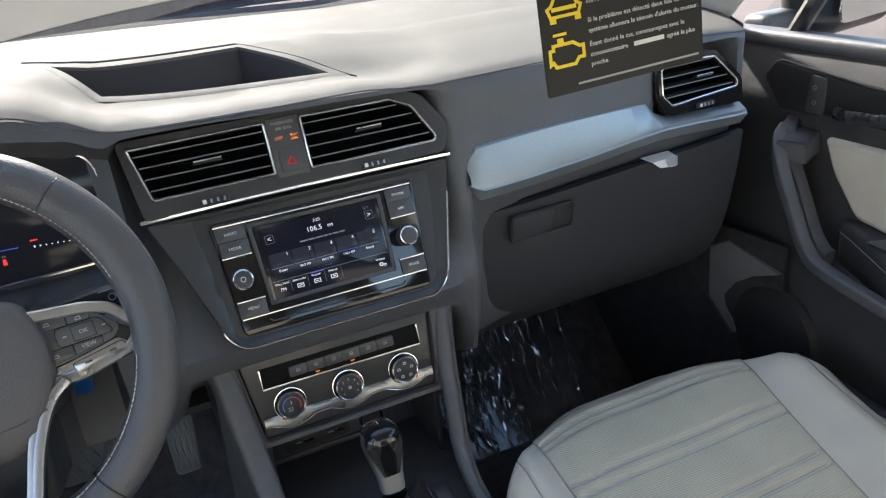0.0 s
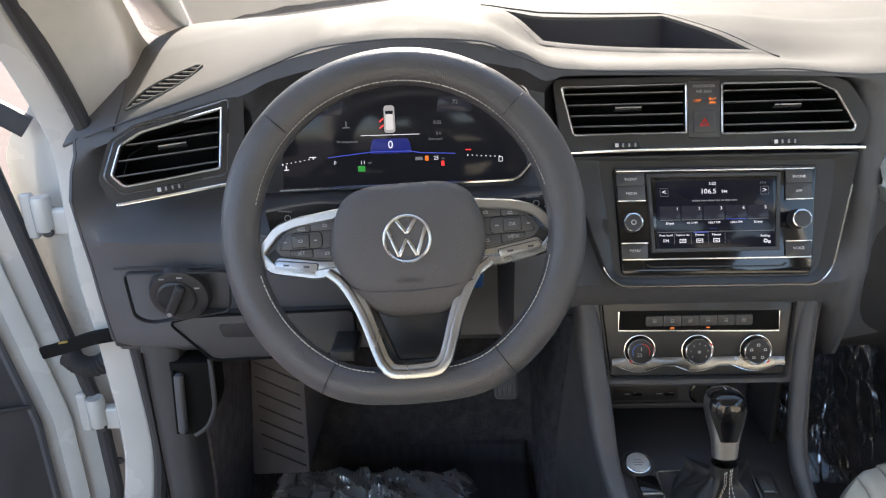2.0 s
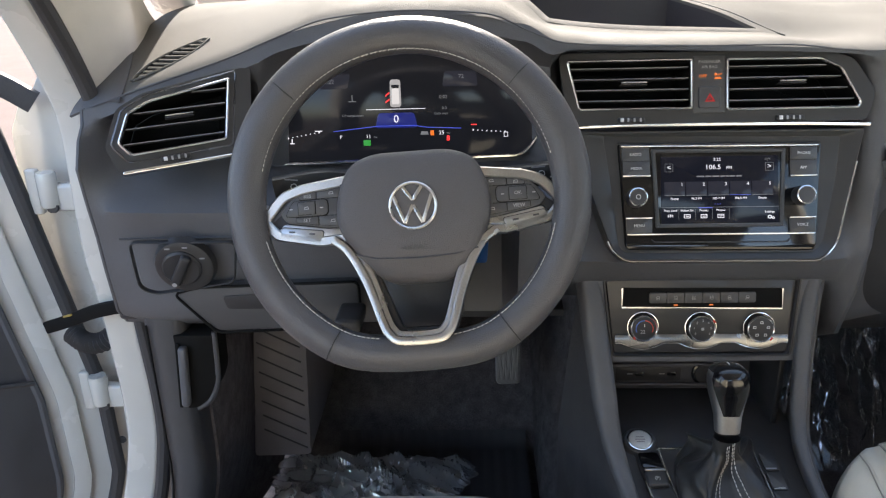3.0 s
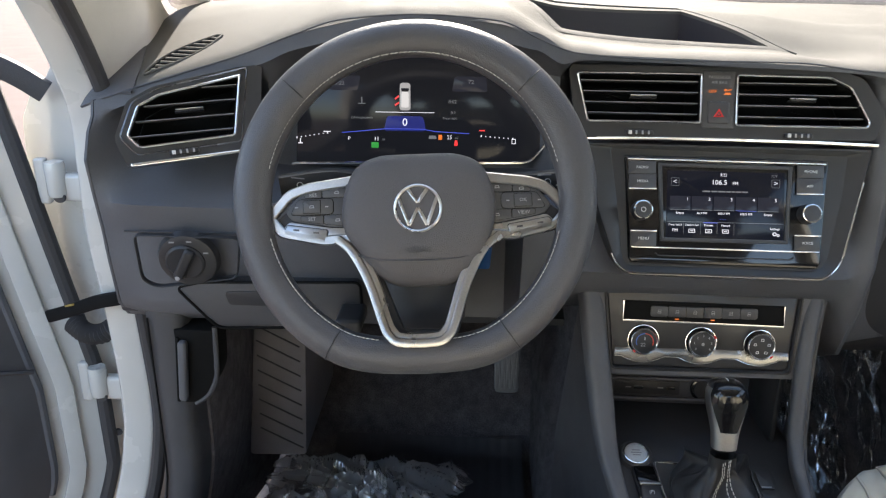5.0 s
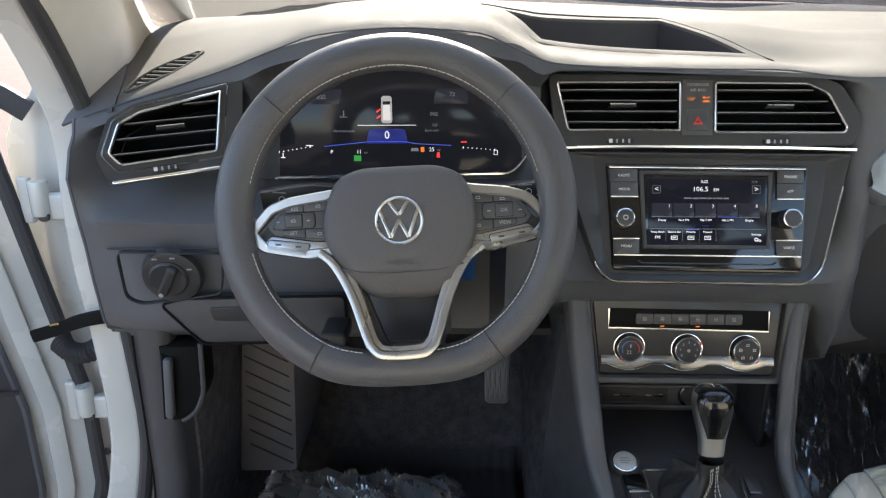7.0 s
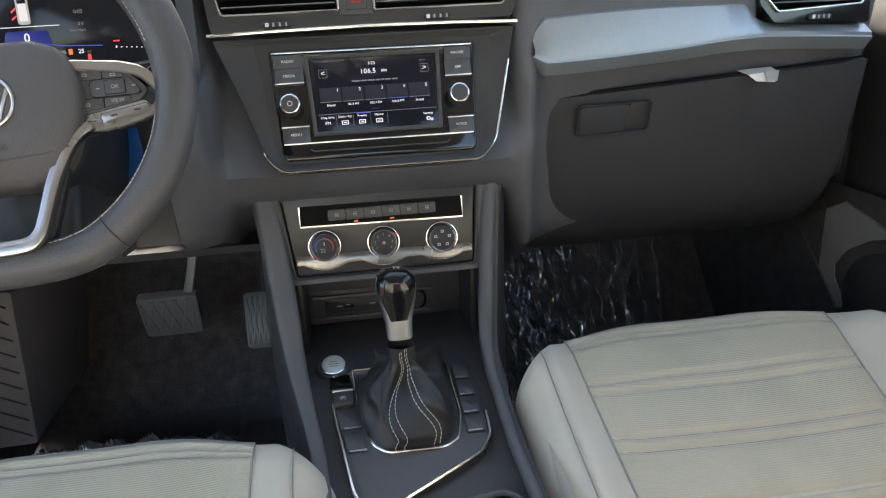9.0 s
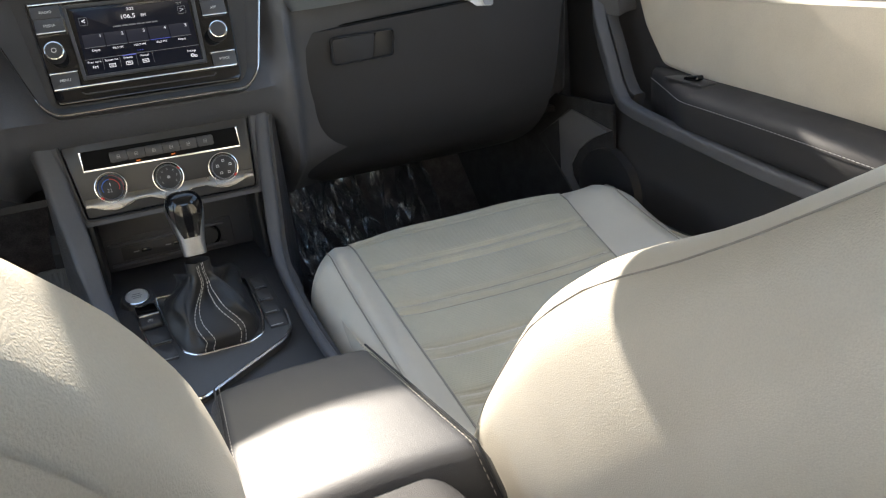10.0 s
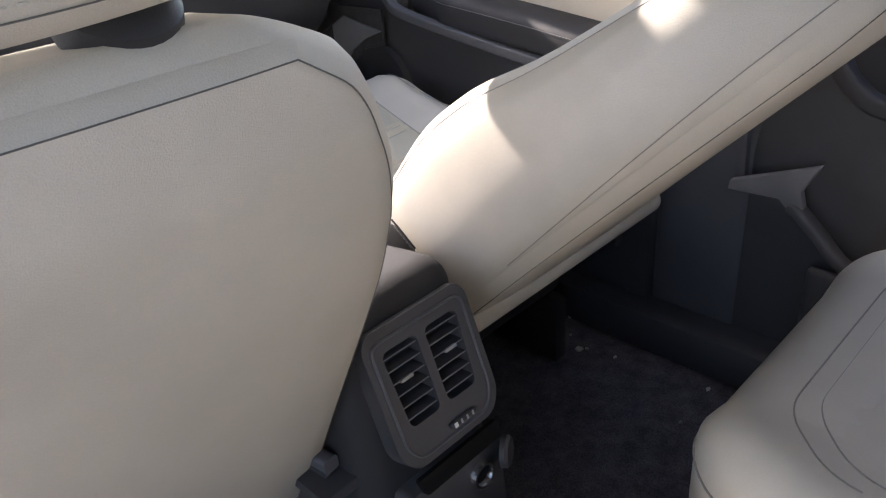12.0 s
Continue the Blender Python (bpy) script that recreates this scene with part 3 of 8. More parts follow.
# dark lip and faces below the border: rows of (x, then y z ... from the border down)
FACE = [
    (-0.730, 0.155, 1.122, 0.150, 1.105, 0.135, 1.09, 0.120, 1.06, 0.128, 1.01, 0.135, 0.975, 0.140, 0.93, 0.150, 0.87, 0.17, 0.845, 0.30, 0.83),
    (-0.680, 0.166, 1.139, 0.158, 1.122, 0.205, 1.118, 0.190, 1.062, 0.115, 1.01, 0.128, 0.970, 0.132, 0.93, 0.140, 0.865, 0.17, 0.842, 0.30, 0.83),
    (-0.560, 0.180, 1.175, 0.170, 1.158, 0.215, 1.152, 0.190, 1.062, 0.110, 1.01, 0.118, 0.970, 0.125, 0.93, 0.135, 0.865, 0.17, 0.842, 0.30, 0.83),
    (-0.535, 0.181, 1.184, 0.172, 1.165, 0.190, 1.14, 0.190, 1.045, 0.110, 1.02, 0.115, 0.970, 0.125, 0.93, 0.135, 0.865, 0.17, 0.842, 0.30, 0.83),
    (-0.500, 0.180, 1.197, 0.172, 1.180, 0.235, 1.155, 0.225, 1.036, 0.100, 1.02, 0.110, 0.970, 0.122, 0.93, 0.135, 0.865, 0.17, 0.842, 0.30, 0.83),
    (-0.354, 0.170, 1.222, 0.162, 1.204, 0.240, 1.175, 0.225, 1.034, 0.095, 1.02, 0.105, 0.970, 0.120, 0.93, 0.135, 0.865, 0.17, 0.842, 0.30, 0.83),
    (-0.306, 0.173, 1.219, 0.165, 1.199, 0.239, 1.170, 0.225, 1.035, 0.098, 1.02, 0.106, 0.970, 0.120, 0.93, 0.136, 0.865, 0.17, 0.842, 0.30, 0.83),
    (-0.298, 0.174, 1.218, 0.166, 1.198, 0.239, 1.169, 0.225, 1.035, 0.190, 1.02, 0.215, 0.970, 0.215, 0.93, 0.200, 0.865, 0.20, 0.842, 0.30, 0.83),
    (-0.244, 0.180, 1.207, 0.172, 1.189, 0.236, 1.158, 0.225, 1.036, 0.190, 1.02, 0.215, 0.970, 0.215, 0.93, 0.200, 0.865, 0.20, 0.842, 0.30, 0.83),
    (-0.234, 0.182, 1.204, 0.174, 1.186, 0.235, 1.155, 0.225, 1.036, 0.105, 1.02, 0.110, 0.970, 0.122, 0.93, 0.140, 0.865, 0.17, 0.842, 0.30, 0.83),
    (-0.225, 0.182, 1.203, 0.174, 1.185, 0.235, 1.155, 0.225, 1.036, 0.105, 1.02, 0.110, 0.970, 0.122, 0.93, 0.140, 0.865, 0.17, 0.842, 0.30, 0.83),
    (-0.190, 0.194, 1.184, 0.186, 1.168, 0.215, 1.15, 0.195, 1.045, 0.120, 1.02, 0.120, 0.970, 0.135, 0.93, 0.160, 0.880, 0.20, 0.842, 0.30, 0.80),
    (-0.172, 0.196, 1.180, 0.194, 1.172, 0.268, 1.168, 0.250, 1.092, 0.215, 1.04, 0.190, 0.980, 0.150, 0.93, 0.170, 0.895, 0.24, 0.850, 0.34, 0.80),
    (0.000, 0.200, 1.173, 0.197, 1.167, 0.268, 1.163, 0.250, 1.092, 0.215, 1.04, 0.190, 0.980, 0.148, 0.925, 0.168, 0.900, 0.24, 0.850, 0.34, 0.80),
    (0.156, 0.200, 1.165, 0.199, 1.160, 0.262, 1.156, 0.250, 1.092, 0.215, 1.04, 0.190, 0.980, 0.150, 0.93, 0.170, 0.895, 0.24, 0.850, 0.34, 0.80),
    (0.166, 0.200, 1.164, 0.199, 1.158, 0.214, 1.148, 0.202, 1.085, 0.188, 1.04, 0.180, 0.985, 0.160, 0.935, 0.176, 0.885, 0.220, 0.830, 0.335, 0.760),
    (0.188, 0.200, 1.164, 0.197, 1.155, 0.196, 1.14, 0.184, 1.085, 0.170, 1.04, 0.165, 0.985, 0.160, 0.935, 0.176, 0.870, 0.205, 0.800, 0.330, 0.730),
    (0.203, 0.201, 1.164, 0.192, 1.150, 0.190, 1.12, 0.180, 1.075, 0.186, 1.032, 0.198, 1.000, 0.210, 0.96, 0.225, 0.88, 0.245, 0.80, 0.36, 0.725),
    (0.450, 0.201, 1.159, 0.192, 1.145, 0.190, 1.12, 0.188, 1.085, 0.196, 1.042, 0.215, 1.015, 0.235, 0.98, 0.250, 0.90, 0.28, 0.81, 0.38, 0.77),
    (0.475, 0.203, 1.160, 0.194, 1.146, 0.194, 1.13, 0.194, 1.085, 0.200, 1.044, 0.218, 1.015, 0.236, 0.98, 0.250, 0.90, 0.28, 0.81, 0.38, 0.77),
    (0.495, 0.204, 1.160, 0.195, 1.147, 0.250, 1.14, 0.250, 1.062, 0.202, 1.045, 0.218, 1.015, 0.236, 0.98, 0.250, 0.90, 0.28, 0.81, 0.38, 0.77),
    (0.612, 0.213, 1.153, 0.204, 1.145, 0.255, 1.13, 0.255, 1.070, 0.209, 1.048, 0.222, 1.018, 0.240, 0.98, 0.255, 0.90, 0.285, 0.81, 0.38, 0.77),
    (0.634, 0.218, 1.150, 0.212, 1.141, 0.212, 1.12, 0.212, 1.085, 0.216, 1.048, 0.228, 1.018, 0.245, 0.98, 0.258, 0.90, 0.288, 0.81, 0.38, 0.77),
    (0.652, 0.226, 1.148, 0.222, 1.138, 0.223, 1.12, 0.225, 1.085, 0.230, 1.048, 0.242, 1.018, 0.258, 0.98, 0.270, 0.90, 0.300, 0.81, 0.39, 0.77),
    (0.738, 0.346, 1.150, 0.344, 1.138, 0.344, 1.12, 0.344, 1.085, 0.346, 1.048, 0.350, 1.018, 0.355, 0.98, 0.360, 0.90, 0.370, 0.81, 0.42, 0.77),
]
rows = []
for i in range(181):
    x = -0.73 + 1.468 * i / 180
    v = lerp_table(FACE, x)
    pr = [Vector((x, v[2 * k], v[2 * k + 1])) for k in range(len(v) // 2)]
    fine = []
    for a, b in zip(pr, pr[1:]):
        fine += [a.lerp(b, k / 3) for k in range(3)]
    rows.append(fine + [pr[-1]])
part("front_panel", grid(rows), DARK, dash, "charcoal soft-touch front", angle=50)
# end faces
for x, k in ((-0.731, 0), (0.739, -1)):
    v = FACE[k][1:]
    pr = [(x, v[2 * i], v[2 * i + 1]) for i in range(len(v) // 2)] + [(x, 0.45, 0.83), (x, 0.55, 1.16)]
    bm = bmesh.new()
    bm.faces.new([bm.verts.new(p) for p in pr])
    part("end_cover", thick(bm, 0.003), DARK, dash)
# stitched lip line on the passenger side
part("lip_seam", tube([(x, lerp_table(BORDER, x)[0] - 0.003, lerp_table(BORDER, x)[1] - 0.0005) for x in [-0.72 + 1.44 * i / 120 for i in range(121)]], 0.0009, 5), DARK, dash)

# closing board under the dash
part("under_cover", thick(grid([[(x, y, 0.80 + 0.1 * max(0, y - 0.3)) for x in (-0.73, -0.16)] for y in (0.27, 1.05)]), 0.01), BLACK, dash)
part("under_cover", thick(grid([[(x, y, 0.77 + 0.1 * max(0, y - 0.3)) for x in (0.16, 0.738)] for y in (0.37, 1.05)]), 0.01), BLACK, dash)


# ---- air vents ----
BRIGHT_EDGE = mat("smoked_bright_edge", (0.22, 0.22, 0.23), 0.25, 1.0, vary=0.05)
LOUVRE = mat("louvre_charcoal", (0.040, 0.040, 0.042), 0.5, vary=0.08, spec=0.3)
EDGE = mat("louvre_edge_grey", (0.16, 0.16, 0.165), 0.35, vary=0.06)
def vent(outline, m, parent_name, label, n_slats, tab_x, wheel_at, splits=(), rows=None, depth=0.05, lean=-0.35):
    """A vent with its chrome frame, black tunnel, louvres and a finger tab; the outline lies in the x-y plane of m."""
    o = m.translation
    v = thing(parent_name, o, label, "air vent", "dashboard air vents")
    part("vent_frame", frame_ring(rounded(outline, 0.004), 0.0026, 0.012, at(m, 0, 0, 0.004), 0.001), CHROME, v, "bright chrome frame")
    inner = rounded(shrink(outline, 0.003), 0.003)
    # duct walls carry the inner darkness in their near-black colour
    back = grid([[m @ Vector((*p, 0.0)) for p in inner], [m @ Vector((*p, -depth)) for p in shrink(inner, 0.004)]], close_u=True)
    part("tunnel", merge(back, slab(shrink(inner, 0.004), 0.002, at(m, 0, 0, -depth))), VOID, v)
    ys_ = [p[1] for p in outline]
    y0, y1 = min(ys_) + 0.004, max(ys_) - 0.004
    for k in range(n_slats):
        y = y0 + (y1 - y0) * (k + 0.6) / n_slats
        hit = []
        for i in range(len(inner)):
            (ax, ay), (bx, by) = inner[i - 1], inner[i]
            if (ay > y) != (by > y):
                hit.append(ax + (bx - ax) * (y - ay) / (by - ay))
        if len(hit) < 2:
            continue
        x0, x1 = min(hit) + 0.001, max(hit) - 0.001
        pr = [(0.0, 0.0014), (0.0016, 0.0024), (0.0, 0.0032), (-0.020, 0.0046), (-0.020, 0.0036)]
        slat = grid([[m @ Vector((x, y + q[1] - 0.0022, q[0] - 0.004)) for q in pr] for x in (x0, x1)], close_u=True, caps=True)
        lv = part("louvre", slat, LOUVRE, v)
        part("louvre_edge", tube([m @ Vector((x, y + 0.0002, -0.0030)) for x in (x0, x1)], 0.0008, 6), EDGE, lv)
    for sx in splits:
        part("divider", rbox((0.0022, y1 - y0, 0.02), 0.0008, at(m, sx, (y0 + y1) / 2, -0.022), (1, 1, 1), 1), VOID, v)
    ty = (y0 + y1) / 2 + 0.001
    part("finger_tab", slab(rounded([(-0.016, -0.0014), (0.016, -0.0014), (0.013, 0.0018), (-0.013, 0.0018)], 0.001), 0.008, at(m, tab_x, ty, 0.002), 0.0006), BLACK, v)
    part("tab_edge", rbox((0.030, 0.0014, 0.002), 0.0006, at(m, tab_x, ty + 0.0018, 0.0024), (2, 1, 1), 1), SATIN, v, "satin silver tab edge")
    return v


def vent_wheel(m, parent, w=0.032):
    """The ribbed thumb wheel under a vent, with pale marks."""
    hw = part("thumb_wheel", rbox((w, 0.0065, 0.006), 0.0025, m, (6, 1, 1), 2), BLACK, parent)
    for k in range(4):
        part("wheel_mark", rbox((0.0022 if k else 0.004, 0.0045, 0.001), 0.0004, at(m, -w * 0.34 + k * w * 0.22, 0, 0.0033), (1, 1, 1), 1), DIM_PRINT if k else PRINT, hw)


# centre vents sit in a leaning glossy surround
CV = plane_at((-0.005, 0.196, 1.128), (1, -0.01, 0), (0, 0.35, 1))
surround = [(-0.178, 0.040), (0.130, 0.038), (0.158, 0.028), (0.182, -0.010), (0.172, -0.042), (-0.168, -0.045)]
sur = thing("vent_surround", CV.translation, "glossy smoke-grey surround of the centre air vents", "vent surround")
SLOTL = [(-0.170, 0.031), (-0.025, 0.031), (-0.025, -0.027), (-0.156, -0.027)]
SLOTR = [(0.013, 0.031), (0.118, 0.030), (0.143, 0.018), (0.165, -0.022), (0.162, -0.029), (0.013, -0.029)]
# surround plates leave the two slots open
def plate_with_holes(outer, holes, depth, m):
    """A front plate with openings, triangulated between the outlines."""
    bmp = bmesh.new()
    edges = []
    for loop in [outer] + holes:
        v = [bmp.verts.new((*p[:2], 0)) for p in loop]
        edges += [bmp.edges.new((v[i - 1], v[i])) for i in range(len(v))]
    bmesh.ops.triangle_fill(bmp, use_beauty=True, use_dissolve=False, edges=edges)
    out = bmesh.ops.extrude_face_region(bmp, geom=bmp.faces[:])
    bmesh.ops.translate(bmp, verts=[g for g in out["geom"] if isinstance(g, bmesh.types.BMVert)], vec=(0, 0, -depth))
    bmesh.ops.transform(bmp, matrix=m, verts=bmp.verts)
    return bmp


part("surround_plate", plate_with_holes(rounded(surround, 0.008), [rounded(SLOTL, 0.004), rounded(SLOTR, 0.004)], 0.012, at(CV, 0, 0, 0.001)), SMOKE, sur)
vent(SLOTL, at(CV, 0, 0, 0.002), "centre_vent", "black louvred air vent framed in bright chrome", 4, -0.092, None)
vent(SLOTR, at(CV, 0, 0, 0.002), "centre_vent", "black louvred air vent with a chamfered chrome frame", 4, 0.088, None)
vent_wheel(at(CV, -0.095, -0.0385, 0.002), sur)
vent_wheel(at(CV, 0.085, -0.0385, 0.002), sur)
# hazard switch block between the vents
hz = thing("hazard_switch", at(CV, -0.004, 0, 0).translation, "charcoal panel with red hazard button and airbag lamp", "switch")
part("switch_plate", slab(rounded([(-0.0245, 0.034), (0.0125, 0.034), (0.0125, -0.0315), (-0.0245, -0.0315)], 0.002), 0.03, at(CV, 0.0, 0, 0.003)), BUTTON, hz)
part("button", slab(rounded([(-0.0185, 0.0), (0.0065, 0.0), (0.0065, -0.025), (-0.0185, -0.025)], 0.003), 0.004, at(CV, 0, -0.001, 0.0050)), BUTTON, hz)
tri_o = [(-0.0120, -0.018), (0.0, -0.018), (-0.0060, -0.0082)]
part("warning_triangle", merge(frame_ring(tri_o, 0.0016, 0.0006, at(CV, 0, -0.001, 0.0056), 0.0002), frame_ring(shrink(tri_o, 0.0028), 0.0011, 0.0006, at(CV, 0, -0.001, 0.0056), 0.0002)), mat("red_symbol", (0.5, 0.02, 0.02), 0.5, emit=(0.9, 0.03, 0.03), power=0.012), hz)
text("PASSENGER", 0.0048, at(CV, -0.006, 0.027, 0.0034), DIM_PRINT, hz)
text("AIR BAG", 0.0048, at(CV, -0.006, 0.0210, 0.0034), DIM_PRINT, hz)
text("OFF", 0.0052, at(CV, -0.0135, 0.0105, 0.0034), G_AMBER, hz)
part("airbag_symbol", merge(slab(circle(0.0016, 8), 0.0004, at(CV, 0.001, 0.0125, 0.0036), 0.0001), slab([(-0.001, 0.007), (0.008, 0.007), (0.006, 0.0095), (0.001, 0.0095)], 0.0004, at(CV, 0, 0, 0.0036), 0.0001), slab([(0.003, 0.011), (0.008, 0.0125), (0.008, 0.0138), (0.003, 0.0122)], 0.0004, at(CV, 0, 0, 0.0036), 0.0001)), G_AMBER, hz)

# left vent in its smoke trim
LV = plane_at((-0.598, 0.130, 1.110), (1, 0.42, 0.04), (0.0, 0.40, 1))
lsur = [(-0.092, -0.016), (-0.074, 0.024), (-0.045, 0.038), (0.050, 0.053), (0.076, 0.054), (0.060, -0.042), (-0.082, -0.048)]
LSLOT = [(-0.079, -0.014), (-0.064, 0.018), (-0.040, 0.029), (0.051, 0.044), (0.036, -0.025), (-0.068, -0.029)]
lvs = thing("vent_surround", LV.translation, "glossy smoke-grey surround of the driver's side vent", "vent surround")
part("surround_plate", plate_with_holes(rounded(lsur, 0.006), [rounded(LSLOT, 0.004)], 0.014, at(LV, 0, 0, 0.001)), SMOKE, lvs)
part("chrome_strip", rbox((0.138, 0.0042, 0.006), 0.0015, at(LV, -0.010, -0.0440, 0.002) @ Matrix.Rotation(0.03, 4, "Z"), (2, 1, 1), 2), CHROME, lvs)
vent(LSLOT, at(LV, 0, 0, 0.002), "side_vent", "black louvred side air vent framed in chrome", 4, -0.010, None)
part("frame_bevel", frame_ring(rounded(shrink(LSLOT, -0.007), 0.006), 0.0016, 0.003, at(LV, 0, 0, 0.0022), 0.0006), BRIGHT_EDGE, lvs)
vent_wheel(at(LV, -0.022, -0.0365, 0.002) @ Matrix.Rotation(0.02, 4, "Z"), lvs)

# passenger's side vent at the far end of the silver strip
RV = plane_at((0.560, 0.201, 1.098), (1, 0.10, -0.02), (0, 0.12, 1))
RSLOT = [(-0.078, 0.024), (-0.060, 0.034), (0.020, 0.029), (0.062, -0.010), (0.060, -0.020), (-0.062, -0.026), (-0.078, -0.010)]
rvs = thing("vent_surround", RV.translation, "glossy dark surround of the passenger's side vent", "vent surround")
rsur = [(-0.086, 0.027), (-0.063, 0.041), (0.024, 0.036), (0.072, -0.008), (0.072, -0.042), (-0.064, -0.038), (-0.086, -0.014)]
part("surround_plate", plate_with_holes(rounded(rsur, 0.006), [rounded(RSLOT, 0.004)], 0.014, at(RV, 0, 0, 0.004)), PIANO, rvs)
vent(RSLOT, at(RV, 0, 0, 0.004), "side_vent", "black louvred passenger air vent framed in chrome", 4, 0.0, None)
vent_wheel(at(RV, -0.002, -0.033, 0.006), rvs)

# silver strip across the passenger side
def strip_prof(x):
    v = lerp_table([(0.19, 1.082, 1.024, 0.176), (0.205, 1.085, 1.020, 0.174), (0.35, 1.090, 1.026, 0.178), (0.455, 1.088, 1.033, 0.184), (0.475, 1.070, 1.033, 0.188), (0.50, 1.061, 1.032, 0.191), (0.60, 1.056, 1.026, 0.199), (0.636, 1.053, 1.023, 0.206)], x)
    return v


rows = []
for i in range(61):
    x = 0.190 + 0.446 * i / 60
    zt, zb, y = strip_prof(x)
    f = min(1.0, (x - 0.19) / 0.012)
    zc = (zt + zb) / 2 + 0.004
    zt, zb = zc + (zt - zc) * (0.35 + 0.65 * f), zc + (zb - zc) * (0.55 + 0.45 * f)
    zm = zb + 0.018 * (0.4 + 0.6 * f)
    rows.append([(x, y + 0.014, zt), (x, y + 0.006, zt - 0.001), (x, y + 0.003, zt - 0.003), (x, y - 0.010, zm + 0.002), (x, y - 0.0102, zm - 0.002), (x, y + 0.003, zb + 0.001), (x, y + 0.02, zb)])
def brushed(name, col):
    m = mat(name, col, 0.36, 0.55, vary=0.05, rough_vary=0.05)
    nt = m.node_tree
    p = nt.nodes["Principled BSDF"]
    p.inputs["Anisotropic"].default_value = 0.4
    tc, mp, nz, bn = (nt.nodes.new(k) for k in ("ShaderNodeTexCoord", "ShaderNodeMapping", "ShaderNodeTexNoise", "ShaderNodeBump"))
    mp.inputs["Scale"].default_value = (18, 900, 900)
    nz.inputs["Scale"].default_value = 3.0
    bn.inputs["Strength"].default_value, bn.inputs["Distance"].default_value = 0.12, 0.0006
    nt.links.new(tc.outputs["Object"], mp.inputs[0])
    nt.links.new(mp.outputs[0], nz.inputs["Vector"])
    nt.links.new(nz.outputs["Fac"], bn.inputs["Height"])
    nt.links.new(bn.outputs[0], p.inputs["Normal"])
    return m


BRUSHED = brushed("brushed_silver", (0.28, 0.308, 0.33))
ds = thing("dashboard_strip", (0.41, 0.19, 1.02), "brushed silver strip across the passenger side of the dashboard", "trim strip")
part("strip_face", thick(grid([r[:5] for r in rows]), 0.003), BRUSHED, ds)
part("strip_underside", thick(grid([r[4:] for r in rows]), 0.003), BRUSHED, ds, "underside of the strip turning away below its crease")

# glove box
glove = thing("glove_box", (0.44, 0.26, 0.9), "closed charcoal glove box with recessed latch", "glove box")
gl_rows = []
for k in range(25):
    f = k / 24
    z = 0.985 - 0.265 * f
    y = 0.218 + 0.012 * math.sin(f * 3.1) + 0.075 * f * f + 0.14 * f ** 6
    xl = max(0.160, 0.219 - 0.070 * f - 0.050 * f * f)
    gl_rows.append([(xl + (0.645 - xl) * i / 24, y + 0.006 * (abs(i / 12 - 1)) ** 6, z + 0.024 * i / 24 * (1 - f)) for i in range(25)])
# darker than the dash plastic: shade low on the dash is in the colour
LID_SHADED = mat("shaded_lid_plastic", (0.037, 0.038, 0.043), 0.6, spec=0.3, vary=0.1, bump=0.4, bump_scale=1200)
part("lid", thick(grid(gl_rows), 0.012), LID_SHADED, glove, angle=50)
GL = plane_at((0.304, 0.207, 0.9555), (1, 0.01, 0.02), (0, -0.20, 1))
part("latch_recess", frame_ring(rounded([(-0.050, -0.0205), (0.046, -0.0205), (0.049, 0.020), (-0.050, 0.0215)], 0.008), 0.0020, 0.004, at(GL, 0, 0, 0.0035)), LID_SHADED, glove)
part("latch_plate", slab(rounded([(-0.0475, -0.018), (0.012, -0.018), (0.018, 0.0185), (-0.0475, 0.0185)], 0.006), 0.01, at(GL, 0, 0, 0.003)), LID_SHADED, glove)
part("latch_cup", slab(rounded([(0.013, -0.018), (0.0435, -0.018), (0.0460, 0.0180), (0.019, 0.0180)], 0.007), 0.01, at(GL, 0, 0, -0.001)), BLACK, glove)
part("lid_gap", tube([Vector(r[0]) + Vector((-0.001, -0.002, 0)) for r in gl_rows[:18]], 0.0016, 6), VOID, glove)
part("lid_gap", tube([Vector(p) + Vector((0, -0.002, 0.001)) for p in gl_rows[0]], 0.0014, 6), VOID, glove)
# paper tag caught in the lid
tag = thing("paper_tag", (0.49, 0.205, 0.998), "small folded white paper tag poking from the glove box", "paper tag")
part("tag_sheet", thick(grid([[(0.468, 0.215, 1.004), (0.512, 0.212, 1.006)], [(0.474, 0.196, 1.000), (0.510, 0.192, 1.003)], [(0.482, 0.190, 0.992), (0.506, 0.188, 0.990)]]), 0.0008), PRINT, tag)
part("tag_print", thick(grid([[(0.492, 0.1915, 1.0025), (0.511, 0.1905, 1.004)], [(0.494, 0.1870, 0.992), (0.508, 0.1870, 0.991)]]), 0.0006), mat("grey_tag_print", (0.25, 0.25, 0.26), 0.5), tag)

# ---- centre stack: radio, climate panel ----
RAD = plane_at((-0.001, 0.160, 1.006), (1, 0, 0.0), (0, 0.40, 1))
bez = thing("radio_surround", RAD.translation, "glossy smoke-grey shield-shaped surround of the radio", "radio surround")
# outer edge, foot of the bevel and edge of the radio, corner for corner
bez_out = [(-0.173, 0.0785), (0.171, 0.0765), (0.158, 0.028), (0.136, -0.058), (0.118, -0.0765), (-0.108, -0.0755), (-0.123, -0.061), (-0.150, 0.018)]
bez_in = [(-0.130, 0.0735), (0.146, 0.0690), (0.140, 0.022), (0.1235, -0.055), (0.113, -0.0668), (-0.106, -0.0660), (-0.1135, -0.057), (-0.122, 0.015)]
